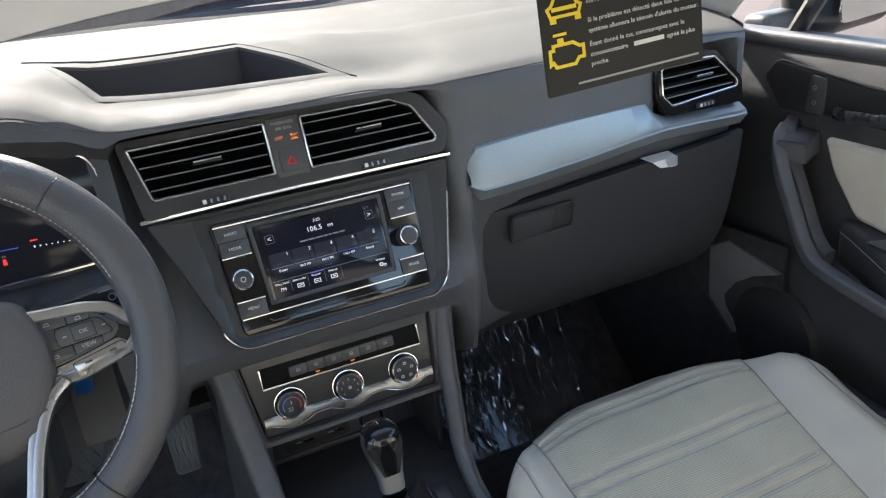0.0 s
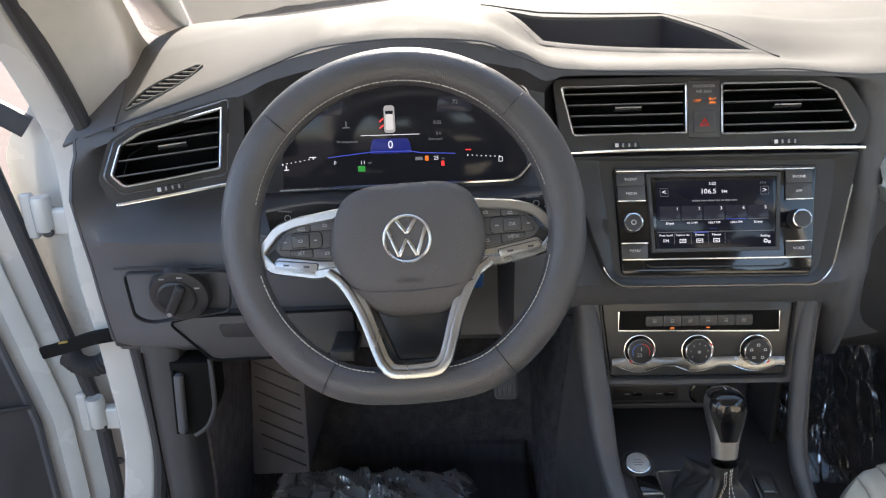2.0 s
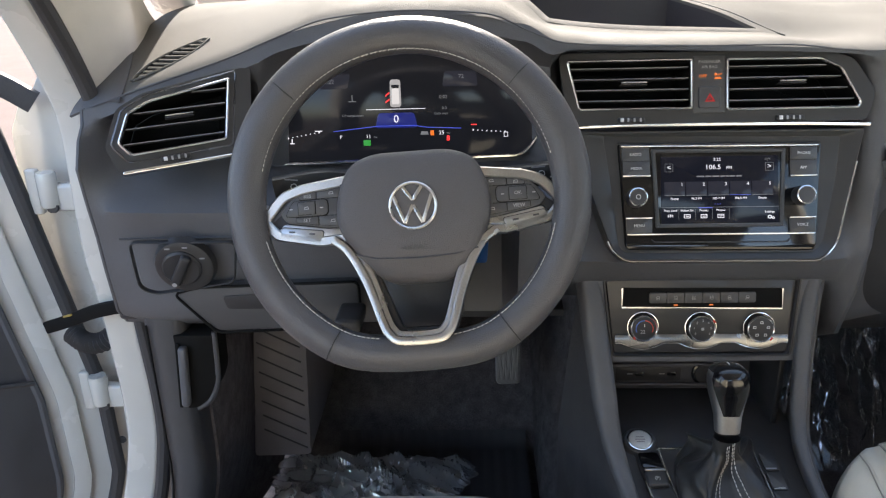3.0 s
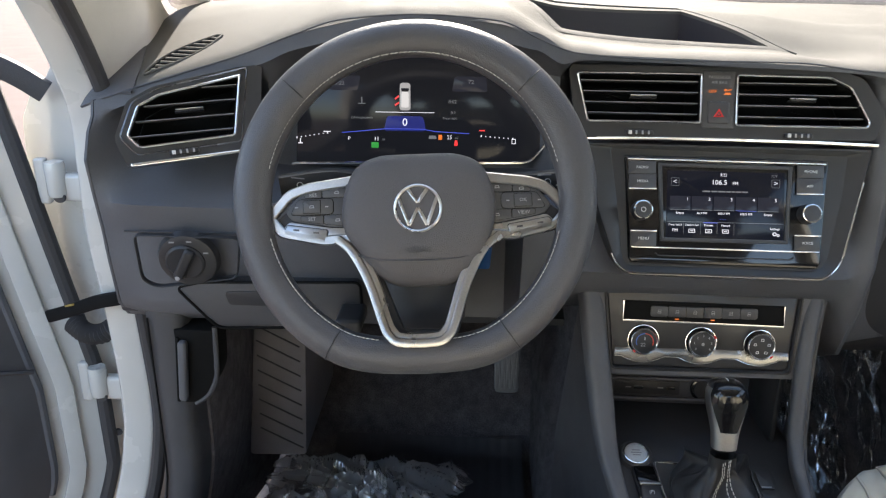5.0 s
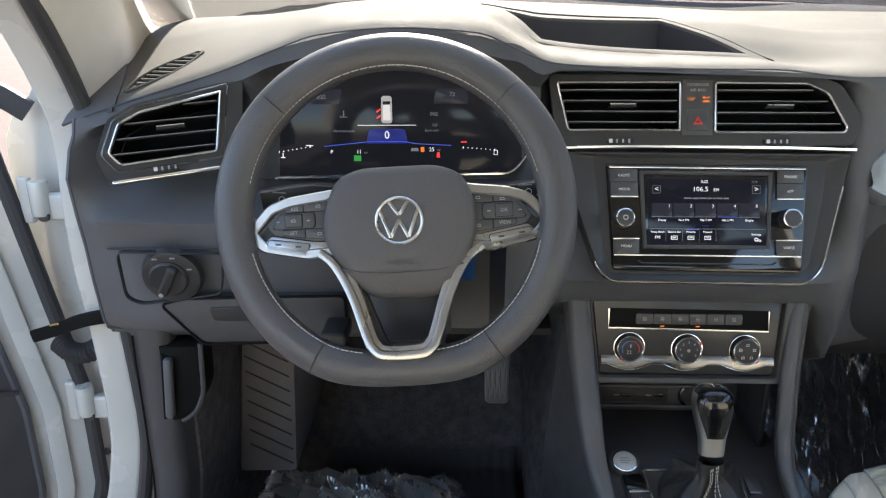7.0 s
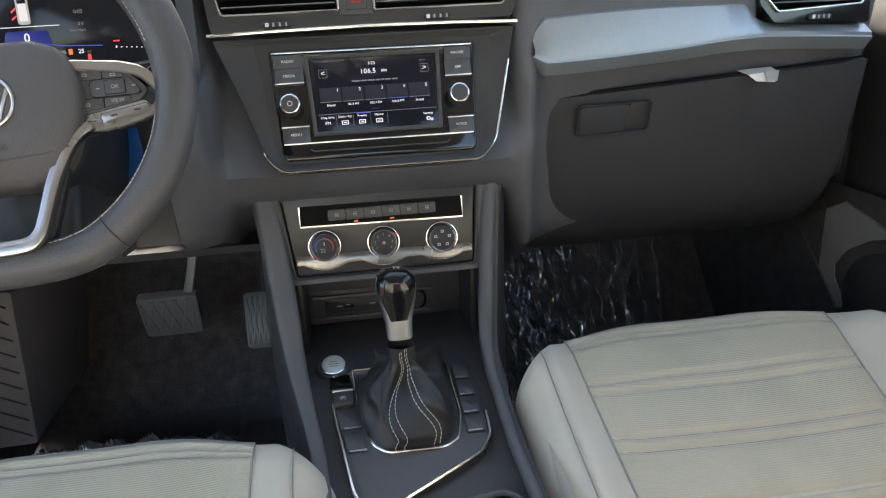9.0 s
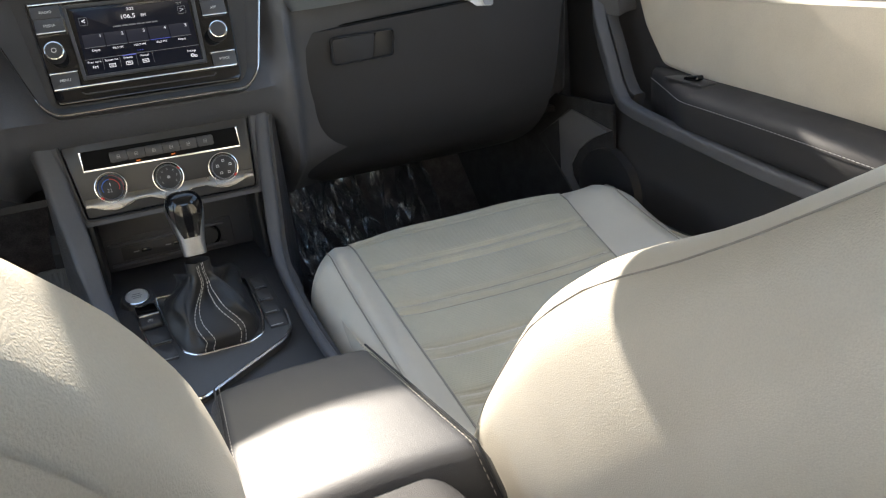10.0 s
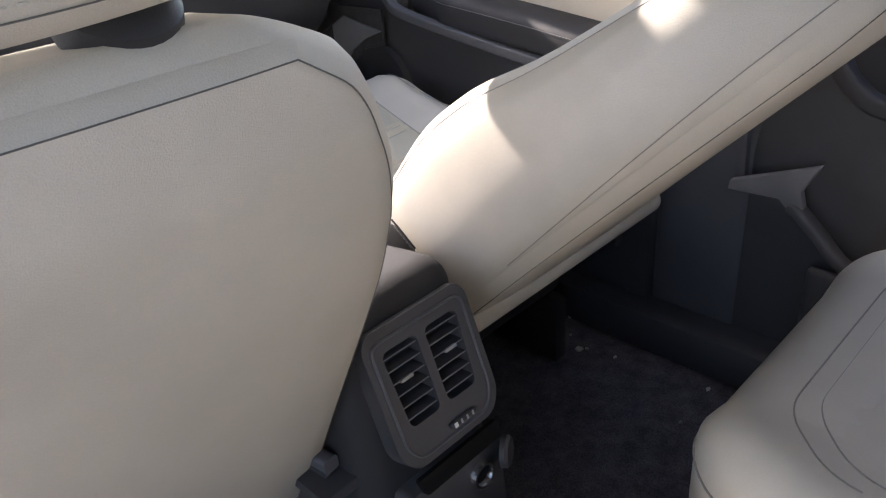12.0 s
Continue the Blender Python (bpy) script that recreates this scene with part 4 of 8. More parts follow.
RADIO = [(-0.113, 0.0645), (0.1230, 0.0625), (0.1195, 0.020), (0.1150, -0.058), (0.111, -0.0640), (-0.102, -0.0620), (-0.106, -0.057), (-0.1095, 0.010)]
BEND = [0.004, 0.004, 0.010, 0.016, 0.010, 0.010, 0.016, 0.010]
sur_rows = [(bez_out, -0.030), (bez_out, 0.0010), (shrink(bez_out, 0.0012), 0.0024), (shrink(bez_out, 0.0030), 0.0022), (bez_in, -0.0040), (shrink(bez_in, 0.0008), -0.0046), (RADIO, -0.0046), (RADIO, -0.018)]
part("surround_plate", grid([[RAD @ Vector((*p[:2], w)) for p in rounded(q, BEND, 5)] for q, w in sur_rows], close_u=True), SMOKE, bez, angle=24)
part("chrome_strip", sweep([at(RAD, u, v, w).translation for u, v, w in ((-0.177, 0.0830, 0.004), (-0.10, 0.0835, 0.008), (0.0, 0.0835, 0.009), (0.10, 0.0825, 0.008), (0.174, 0.0810, 0.004))], rounded([(-0.004, -0.0020), (0.004, -0.0020), (0.004, 0.0020), (-0.004, 0.0020)], 0.001, 2)), CHROME, bez, "bright chrome strip")
part("outer_rim", tube([at(RAD, *p, 0.0018).translation for p in rounded(bez_out, BEND, 5)][12:42], 0.0013, 6), mat("dark_bright_edge", (0.60, 0.60, 0.60), 0.22, 1.0, vary=0.05), bez)
rad = thing("radio", RAD.translation, "gloss black radio with lit touchscreen, knobs and silver-edged buttons", "car radio")
part("fascia", slab(rounded(shrink(RADIO, 0.0008), BEND, 5), 0.014, at(RAD, 0, 0, -0.0015)), PIANO, rad)
SC = (-0.0635, 0.0468, 0.0716, -0.0322)
scr_o = [(-0.0700, -0.0362), (0.0768, -0.0362), (0.0805, 0.0548), (-0.0742, 0.0560)]
scr = part("screen_frame", frame_ring(rounded(scr_o, 0.0015), 0.0045, 0.004, at(RAD, 0, 0, 0.0012), 0.0010), BUTTON, rad)
part("screen_bezel", slab(rounded(shrink(scr_o, 0.003), 0.001), 0.002, at(RAD, 0, 0, -0.0006), 0.0002), PIANO, scr)
screen = part("screen", slab(rounded([(SC[0], SC[3]), (SC[2], SC[3]), (SC[2], SC[1]), (SC[0], SC[1])], 0.001), 0.003, at(RAD, 0, 0, 0.0), 0.0002), LCD, rad, "lit dark touchscreen")


def bar(u0, u1, v, h, m, material, parent, name="line", w=0.0003):
    return part(name, slab([(u0, v - h / 2), (u1, v - h / 2), (u1, v + h / 2), (u0, v + h / 2)], 0.0002, at(m, 0, 0, w), 0.00003), material, parent)


RS = at(RAD, 0.0106, -0.0045, 0.0003) @ Matrix.Diagonal((0.944, 0.902, 1.0, 1.0))
text("3:22", 0.0052, at(RS, -0.0095, 0.0525), G_WHITE, screen)
text("72°F", 0.0040, at(RS, 0.052, 0.0520), G_GREY, screen)
text("106.5", 0.0088, at(RS, -0.0145, 0.0425), G_WHITE, screen)
text("FM", 0.0055, at(RS, 0.0050, 0.0417), G_WHITE, screen)
text("<", 0.0095, at(RS, -0.0685, 0.0425), G_WHITE, screen)
text(">", 0.0095, at(RS, 0.0540, 0.0425), G_WHITE, screen)
part("arrow_box", frame_ring(rounded([(-0.0735, 0.0372), (-0.0635, 0.0372), (-0.0635, 0.0478), (-0.0735, 0.0478)], 0.001), 0.0004, 0.0002, RS, 0.00005), G_GREY, screen)
part("arrow_box", frame_ring(rounded([(0.0490, 0.0372), (0.0590, 0.0372), (0.0590, 0.0478), (0.0490, 0.0478)], 0.001), 0.0004, 0.0002, RS, 0.00005), G_GREY, screen)
for a, b in ((-0.040, -0.028), (-0.0265, -0.0175), (-0.016, -0.005), (-0.0035, 0.003), (0.0045, 0.009), (0.0105, 0.019), (0.0205, 0.029)):
    bar(a * 0.8 - 0.003, b * 0.8 - 0.003, 0.0308, 0.0018, RS, G_GREY, screen, "song_line")
for k in range(5):
    u0 = -0.0745 + 0.0268 * k
    bar(u0, u0 + 0.0252, 0.0155, 0.0175, RS, LCD_TILE, screen, "preset_tile", 0.0)
    bar(u0, u0 + 0.0252, 0.0064, 0.0006, RS, G_LINE if k == 3 else G_GREY, screen, "tile_edge", 0.0002)
    text(str(k + 1), 0.0058, at(RS, u0 + 0.0215, 0.0205, 0.0004), G_WHITE, screen)
    text(("Empty", "96.3 FM", "103.7 FM", "106.5 FM", "Empty")[k], 0.0040, at(RS, u0 + 0.0125, 0.0022), G_WHITE, screen)
for k in range(3):
    part("page_dot", slab(circle(0.0006, 8), 0.0002, at(RS, -0.0125 + 0.003 * k, -0.0052, 0.0003), 0.00005), G_LINE, screen)
bar(-0.0785, 0.0645, -0.0092, 0.0005, RS, G_GREY, screen)
bar(-0.0330, -0.0160, -0.0098, 0.0012, RS, G_LINE, screen)
for k, (a, b) in enumerate((("Freq. band", "FM"), ("Station list", ""), ("Presets", ""), ("Manual", ""))):
    u = -0.0675 + 0.0205 * k
    text(a, 0.0038, at(RS, u, -0.0132), G_WHITE, screen)
    if b:
        text(b, 0.0056, at(RS, u, -0.0205), G_WHITE, screen)
    else:
        part("icon", frame_ring([(u - 0.004, -0.0232), (u + 0.004, -0.0232), (u + 0.004, -0.0182), (u - 0.004, -0.0182)], 0.0008, 0.0002, RS, 0.0001), G_WHITE, screen)
        bar(u - 0.002, u + 0.002, -0.0207, 0.0009, RS, G_WHITE, screen, "icon_bar")
    bar(u + 0.0100, u + 0.0103, -0.018, 0.014, RS, G_GREY, screen)
text("Settings", 0.0038, at(RS, 0.0535, -0.0160), G_WHITE, screen)
part("gear_icon", frame_ring(circle(0.0026, 10), 0.0012, 0.0002, at(RS, 0.0535, -0.0225), 0.0001), G_WHITE, screen)
part("gear_icon", frame_ring(circle(0.0018, 10), 0.0008, 0.0002, at(RS, 0.0578, -0.0240), 0.0001), G_WHITE, screen)


def radio_key(u0, u1, v0, v1, words, edge_top, edge_bot):
    k = part("key", slab(rounded([(u0, v0), (u1, v0), (u1, v1), (u0, v1)], 0.0006), 0.004, at(RAD, 0, 0, 0.0006), 0.0005), BUTTON, rad)
    text(words, 0.0045, at(RAD, (u0 + u1) / 2, (v0 + v1) / 2, 0.0007), PRINT, k)
    for on, v in ((edge_top, v1), (edge_bot, v0)):
        if on:
            part("key_edge", rbox((u1 - u0 + 0.001, 0.0016, 0.003), 0.0005, at(RAD, (u0 + u1) / 2, v, 0.0004), (1, 1, 1), 1), CHROME, k)


radio_key(-0.1085, -0.0765, 0.0425, 0.0575, "RADIO", False, False)
radio_key(-0.1075, -0.0760, 0.0250, 0.0420, "MEDIA", False, True)
radio_key(-0.1045, -0.0745, -0.0425, -0.0245, "MENU", True, False)
radio_key(0.0860, 0.1165, 0.0415, 0.0560, "PHONE", False, False)
radio_key(0.0855, 0.1155, 0.0228, 0.0410, "APP", False, True)
radio_key(0.0838, 0.1130, -0.0430, -0.0256, "VOICE", True, False)
part("upper_chrome", rbox((0.228, 0.0017, 0.003), 0.0006, at(RAD, 0.0043, 0.0588, 0.0002) @ Matrix.Rotation(-0.008, 4, "Z"), (1, 1, 1), 1), CHROME, rad)
part("lower_chrome", rbox((0.216, 0.0018, 0.003), 0.0006, at(RAD, 0.0040, -0.0440, 0.0002) @ Matrix.Rotation(-0.004, 4, "Z"), (1, 1, 1), 1), CHROME, rad)
part("disc_slot", sweep([at(RAD, u, v, -0.0008).translation for u, v in ((-0.0755, -0.0500), (-0.0715, -0.0530), (0.0800, -0.0540), (0.0840, -0.0510))], circle(0.0009, 6)), BUTTON, rad)
for u, ring in ((-0.0930, True), (0.0978, False)):
    kn = at(RAD, u, -0.0008, -0.002)
    k = part("volume_knob" if ring else "tune_knob", lathe([(0.0001, 0.0165), (0.0085, 0.0165), (0.0100, 0.0160), (0.0104, 0.0150), (0.0112, 0.003), (0.0118, 0.0), (0.0118, -0.003)], kn, 36), BLACK, rad)
    part("knob_ring", lathe([(0.0100, 0.0158), (0.0108, 0.0168), (0.0098, 0.0174), (0.0092, 0.0166)], kn, 36), CHROME, k)
    part("knob_cap", lathe([(0.0001, 0.0174), (0.0090, 0.0170), (0.0092, 0.0160)], kn, 30), BUTTON, k)
    if ring:
        part("power_mark", frame_ring(circle(0.0030, 14), 0.0008, 0.0003, at(kn, 0, 0, 0.0178), 0.0001), PRINT, k)

# climate panel
CL = plane_at((0.0, 0.170, 0.834), (1, 0, 0), (0, 0.20, 1))
cli = thing("climate_panel", CL.translation, "smoke-grey climate panel with three dials and button row", "climate control")
cl_out = [(-0.120, 0.062), (0.116, 0.062), (0.108, -0.036), (-0.108, -0.036)]
part("panel_plate", slab(rounded(cl_out, 0.005), 0.02, at(CL, 0, 0, -0.001), 0.0015), SMOKE, cli)
housing = [(-0.150, 0.050), (-0.138, 0.074), (0.134, 0.074), (0.146, 0.050), (0.128, -0.046), (-0.128, -0.046)]
part("panel_housing", plate_with_holes(rounded(housing, [0.01, 0.016, 0.016, 0.01, 0.004, 0.004]), [rounded(shrink(cl_out, -0.0015), 0.005)], 0.03, at(CL, 0, 0, 0.003)), DARK, cli, "charcoal housing round the panel")
part("housing_edge", tube([at(CL, *p, 0.003).translation for p in rounded(shrink(cl_out, -0.003), 0.006)], 0.0018, 6, closed=True, up=(0, -1, 0)), BLACK, cli)
# bright band under the dials, its lower edge swelling round them
top, bot = [], []
for i in range(121):
    u = -0.1075 + 0.215 * i / 120
    d = min(abs(u + 0.073), abs(u + 0.0015), abs(u - 0.0705))
    top.append((u, -0.0115 - 0.0008 * i / 120))
    bot.append((u, -0.0225 - (0.0078 * math.cos(d / 0.027 * math.pi / 2) if d < 0.027 else 0)))
part("silver_band", grid([[at(CL, *p, w).translation for p in pts] for pts, w in ((top, -0.001), (top, 0.0008), ([(u, v + 0.003) for u, v in bot], 0.0036), (bot, 0.0030), (bot, -0.002))]), SMOKED_CHROME, cli)
part("band_edge", tube([at(CL, u, v, 0.0030).translation for u, v in bot], 0.0005, 6), CHROME, cli)
strip = [(-0.100, 0.0485), (0.099, 0.0465), (0.099, 0.0205), (-0.100, 0.0235)]
part("button_recess", slab(rounded(strip, 0.0015), 0.004, at(CL, 0, 0, 0.0006), 0.0004), VOID, cli)
part("recess_chrome", sweep([at(CL, u, v, 0.0012).translation for u, v in ((-0.0995, 0.0485), (-0.0995, 0.0240), (0.0985, 0.0210), (0.0985, 0.0465))], rounded([(-0.0013, -0.0016), (0.0013, -0.0016), (0.0013, 0.0016), (-0.0013, 0.0016)], 0.0005, 2), up=(0, -1, 0)), CHROME, cli)
for k in range(6):
    u0 = -0.066 + 0.022 * k
    b = part("climate_button", slab(rounded([(u0 + 0.0003, 0.029), (u0 + 0.0217, 0.029), (u0 + 0.0217, 0.0425), (u0 + 0.0003, 0.0425)], 0.0012 if 0 < k < 5 else 0.003), 0.005, at(CL, 0, 0, 0.0030), 0.0006), BUTTON, cli)
    bar(u0 + 0.009, u0 + 0.013, 0.0355, 0.0008, CL, DIM_PRINT, b, "button_mark", 0.0032)
    part("button_mark", frame_ring([(u0 + 0.0088, 0.0335), (u0 + 0.0132, 0.0335), (u0 + 0.0128, 0.038), (u0 + 0.0092, 0.038)], 0.0004, 0.0003, at(CL, 0, 0, 0.0032), 0.0001), DIM_PRINT, b)
    if k in (1, 3):
        bar(u0 + 0.009, u0 + 0.014, 0.0262, 0.0016, CL, G_AMBER, cli, "indicator_lamp", 0.0012)
for kk, u in enumerate((-0.073, -0.0015, 0.0705)):
    kn = at(CL, u, -0.001 - 0.001 * kk, 0)
    d = part("dial", lathe([(0.0001, 0.0125), (0.0150, 0.0125), (0.0158, 0.0120), (0.0162, 0.0105), (0.0170, 0.001), (0.0172, -0.004)], kn, 40), BLACK, cli)
    part("dial_ring", lathe([(0.0146, 0.0124), (0.0158, 0.0137), (0.0166, 0.0128), (0.0166, 0.0108)], kn, 40), CHROME, d)
    part("base_ring", lathe([(0.0184, 0.0), (0.0187, 0.0040), (0.0197, 0.0038), (0.0201, 0.0)], kn, 40), CHROME, d)
    part("dial_seat", lathe([(0.0001, 0.0012), (0.0186, 0.0012), (0.0190, -0.002)], kn, 40), PIANO, d)
    F = at(kn, 0, 0, 0.0130)
    if kk == 0:
        for a0, col in ((0, G_LINE), (1, G_RED)):
            rr = [(0.0105 * math.cos(math.radians(205 - 115 * a0 - k * 11.5)), 0.0105 * math.sin(math.radians(205 - 115 * a0 - k * 11.5))) for k in range(11)]
            part("temperature_arc", tube([at(F, *p).translation for p in rr], 0.0006, 5), mat("cold_print", (0.05, 0.14, 0.5), 0.5) if a0 == 0 else mat("hot_print", (0.6, 0.06, 0.04), 0.5), d)
        text("22", 0.0065, at(F, -0.002, -0.004), DIM_PRINT, d)
        bar(-0.0004, 0.0004, 0.004, 0.004, F, PRINT, d, "pointer", 0.0)
    elif kk == 1:
        for k in range(7):
            a = math.radians(215 - 250 * k / 6)
            text(str(k), 0.0042, at(F, 0.0105 * math.cos(a), 0.0105 * math.sin(a)), DIM_PRINT, d)
        part("fan_mark", slab(circle(0.0022, 6), 0.0002, F, 0.0001), DIM_PRINT, d)
    else:
        for k in range(5):
            a = math.radians(90 + 72 * k)
            c = at(F, 0.0088 * math.cos(a), 0.0088 * math.sin(a))
            part("flow_mark", frame_ring([(-0.0020, -0.0016), (0.0020, -0.0016), (0.0016, 0.0016), (-0.0016, 0.0016)], 0.0006, 0.0002, c, 0.0001), PRINT, d)
    part("dial_mark", rbox((0.0018, 0.0042, 0.001), 0.0004, at(kn, *((-0.0125, -0.0125) if kk == 0 else (0.0145, 0.0098) if kk == 1 else (0.0125, -0.0125)), 0.0128) @ Matrix.Rotation(0.8 if kk != 2 else -0.8, 4, "Z"), (1, 1, 1), 1), RED, d)

# ---- instrument cluster ----
IC = plane_at((-0.375, 0.222, 1.095), (1, 0, 0.004), (0, 0.14, 1))
clu = thing("instrument_cluster", IC.translation, "wide dark digital instrument cluster with lit readings and chrome edge", "instrument cluster")
ic_out = [(-0.166, -0.056), (0.152, -0.050), (0.182, -0.012), (0.164, 0.060), (0.130, 0.076), (-0.070, 0.076), (-0.135, 0.068), (-0.170, 0.020)]
glassp = part("display_panel", slab(rounded(ic_out, 0.012), 0.004, IC, 0.0006), mat("cluster_black", (0.008, 0.008, 0.010), 0.10, spec=0.22, vary=0.0, fine=0.0, rough_vary=0.02, emit=(0.4, 0.45, 0.6), power=0.003), clu)
part("chrome_edge", tube([at(IC, *p, 0.004).translation for p in rounded(ic_out, 0.012)], 0.0020, 6, closed=True, up=(0, -1, 0)), CHROME, clu)
# hood between edge and dash border
IW = at(IC, 0, 0, 0.0008)


def ic_xz(x, z):
    return (x + 0.375, (z - 1.095) / 0.99)


def ic_text(s, size, x, z, material):
    text(s, size, at(IW, *ic_xz(x, z)), material, glassp)


ic_text("3:22", 0.0070, -0.457, 1.137, G_GREY)
ic_text("72", 0.0070, -0.297, 1.140, G_GREY)
part("clock_shade", slab(rounded([(-0.095, 0.034), (-0.060, 0.034), (-0.056, 0.052), (-0.098, 0.050)], 0.003), 0.0002, IW, 0.00003), LCD_TILE, glassp)
part("clock_shade", slab(rounded([(0.055, 0.034), (0.098, 0.034), (0.096, 0.052), (0.058, 0.052)], 0.003), 0.0002, IW, 0.00003), LCD_TILE, glassp)
# little car picture with an open front door
cx, cz = ic_xz(-0.377, 1.122)
car_icon = part("car_symbol", slab(rounded([(-0.0068, -0.0165), (0.0068, -0.0165), (0.0064, 0.0165), (-0.0064, 0.0165)], 0.004), 0.0003, at(IW, cx, cz), 0.0001), glow("symbol_grey", (0.75, 0.75, 0.78), 0.09), glassp)
part("symbol_roof", slab(rounded([(-0.0048, -0.013), (0.0048, -0.013), (0.0042, 0.006), (-0.0042, 0.006)], 0.002), 0.0002, at(IW, cx, cz, 0.0003), 0.0001), glow("symbol_pale", (0.9, 0.9, 0.92), 0.14), car_icon)
part("symbol_glass", slab(rounded([(-0.0042, 0.006), (0.0042, 0.006), (0.0050, 0.010), (-0.0050, 0.010)], 0.001), 0.0002, at(IW, cx, cz, 0.0003), 0.0001), LCD, car_icon)
part("symbol_open_door", merge(slab([(-0.0075, 0.002), (-0.0125, -0.002), (-0.0120, -0.004), (-0.0070, 0.0)], 0.0002, at(IW, cx, cz, 0.0003), 0.00005), slab([(-0.0075, -0.006), (-0.0125, -0.0095), (-0.0120, -0.0115), (-0.0070, -0.008)], 0.0002, at(IW, cx, cz, 0.0003), 0.00005)), G_RED, car_icon)
bu, bv = ic_xz(-0.377, 1.091)
part("speed_glow", slab(rounded([(-0.026, -0.010), (0.026, -0.010), (0.022, 0.008), (-0.022, 0.008)], 0.004), 0.0002, at(IW, bu, bv), 0.00005), glow("speed_blue", (0.01, 0.03, 0.6), 0.05), glassp)
text("0", 0.0135, at(IW, bu, bv + 0.0002, 0.0004), G_WHITE, glassp)
bar(bu - 0.036, bu + 0.036, bv + 0.0125, 0.0007, IW, G_WHITE, glassp, "rule")
part("blue_rule", tube([at(IW, *ic_xz(x, z), 0.0003).translation for x, z in ((-0.455, 1.078), (-0.415, 1.082), (-0.40, 1.0835), (-0.355, 1.0835), (-0.34, 1.081), (-0.298, 1.079))], 0.0005, 5), G_LINE, glassp)
ic_text("P", 0.0062, -0.446, 1.071, G_WHITE)
ic_text("11", 0.0066, -0.412, 1.071, G_WHITE)
ic_text("mi", 0.0042, -0.4035, 1.0705, G_GREY)
part("drive_symbol", slab(rounded([(-0.0045, -0.0035), (0.0045, -0.0035), (0.0045, 0.0035), (-0.0045, 0.0035)], 0.001), 0.0002, at(IW, *ic_xz(-0.414, 1.0635)), 0.00005), G_GREEN, glassp)
ic_text("25", 0.0066, -0.322, 1.074, G_WHITE)
ic_text("mi", 0.0042, -0.3135, 1.0735, G_GREY)
part("fuel_symbol", slab([(-0.0022, -0.003), (0.0022, -0.003), (0.0022, 0.003), (-0.0022, 0.003)], 0.0002, at(IW, *ic_xz(-0.3335, 1.074)), 0.00005), G_AMBER, glassp)
part("lane_symbol", slab([(-0.005, -0.002), (0.005, -0.002), (0.004, 0.002), (-0.004, 0.002)], 0.0002, at(IW, *ic_xz(-0.343, 1.074)), 0.00005), G_GREY, glassp)
part("belt_symbol", slab(rounded([(-0.0022, -0.0032), (0.0022, -0.0032), (0.0016, 0.0032), (-0.0016, 0.0032)], 0.001), 0.0002, at(IW, *ic_xz(-0.314, 1.0675)), 0.00005), G_RED, glassp)
ic_text("0:02", 0.0058, -0.319, 1.1165, G_GREY)
ic_text("0.0", 0.0050, -0.318, 1.1035, G_GREY)
ic_text("Since start", 0.0040, -0.322, 1.097, G_GREY)
ic_text("Oil temperature", 0.0040, -0.430, 1.0965, G_GREY)
part("oil_symbol", merge(slab([(-0.0045, -0.0022), (0.0045, -0.0022), (0.0045, -0.0012), (-0.0045, -0.0012)], 0.0002, at(IW, *ic_xz(-0.430, 1.115)), 0.00003), slab([(-0.0006, -0.001), (0.0006, -0.001), (0.0006, 0.006), (-0.0006, 0.006)], 0.0002, at(IW, *ic_xz(-0.430, 1.115)), 0.00003)), G_GREY, glassp)
for k in range(8):
    u, v = ic_xz(-0.512 + 0.0055 * k, 1.0712 + 0.0009 * k)
    bar(u, u + 0.0014, v, 0.0022 if k % 7 == 0 else 0.0012, IW, G_WHITE, glassp, "gauge_mark")
    u, v = ic_xz(-0.284 + 0.0055 * k, 1.0765 - 0.0004 * k)
    bar(u, u + 0.0014, v, 0.0022 if k % 7 == 0 else 0.0012, IW, G_WHITE, glassp, "gauge_mark")
bar(*(ic_xz(-0.478, 0)[0], ic_xz(-0.469, 0)[0]), ic_xz(0, 1.0790)[1], 0.0010, IW, G_WHITE, glassp, "gauge_mark")
bar(*(ic_xz(-0.286, 0)[0], ic_xz(-0.279, 0)[0]), ic_xz(0, 1.0830)[1], 0.0014, IW, G_RED, glassp, "gauge_mark")
part("pump_symbol", frame_ring([(-0.003, -0.003), (0.002, -0.003), (0.002, 0.003), (-0.003, 0.003)], 0.0007, 0.0002, at(IW, *ic_xz(-0.243, 1.0705)), 0.0001), G_WHITE, glassp)
part("coolant_symbol", merge(slab([(-0.003, -0.002), (0.003, -0.002), (0.003, -0.001), (-0.003, -0.001)], 0.0002, at(IW, *ic_xz(-0.507, 1.066)), 0.00003), slab([(-0.0006, -0.001), (0.0006, -0.001), (0.0006, 0.004), (-0.0006, 0.004)], 0.0002, at(IW, *ic_xz(-0.507, 1.066)), 0.00003)), G_WHITE, glassp)

# ---- steering wheel ----
# turned a few degrees to the left
W = plane_at((-0.342, 0.0, 1.05), (1, 0, 0), (0, 0.375, 0.927)) @ Matrix.Rotation(radians(3.4), 4, "Z")
K = 0.000535
sw = thing("steering_wheel", W.translation, "charcoal leather steering wheel with silver spokes and pale stitching", "steering wheel")


def rim_pt(a, r=0.1615):
    u, v = r * math.cos(a) - 0.0055, r * math.sin(a) + 0.010
    low = -0.1460 * r / 0.1615
    if v < low + 0.02:
        v = low + 0.02 - 0.02 * math.tanh((low + 0.02 - v) / 0.02)
    return u, v


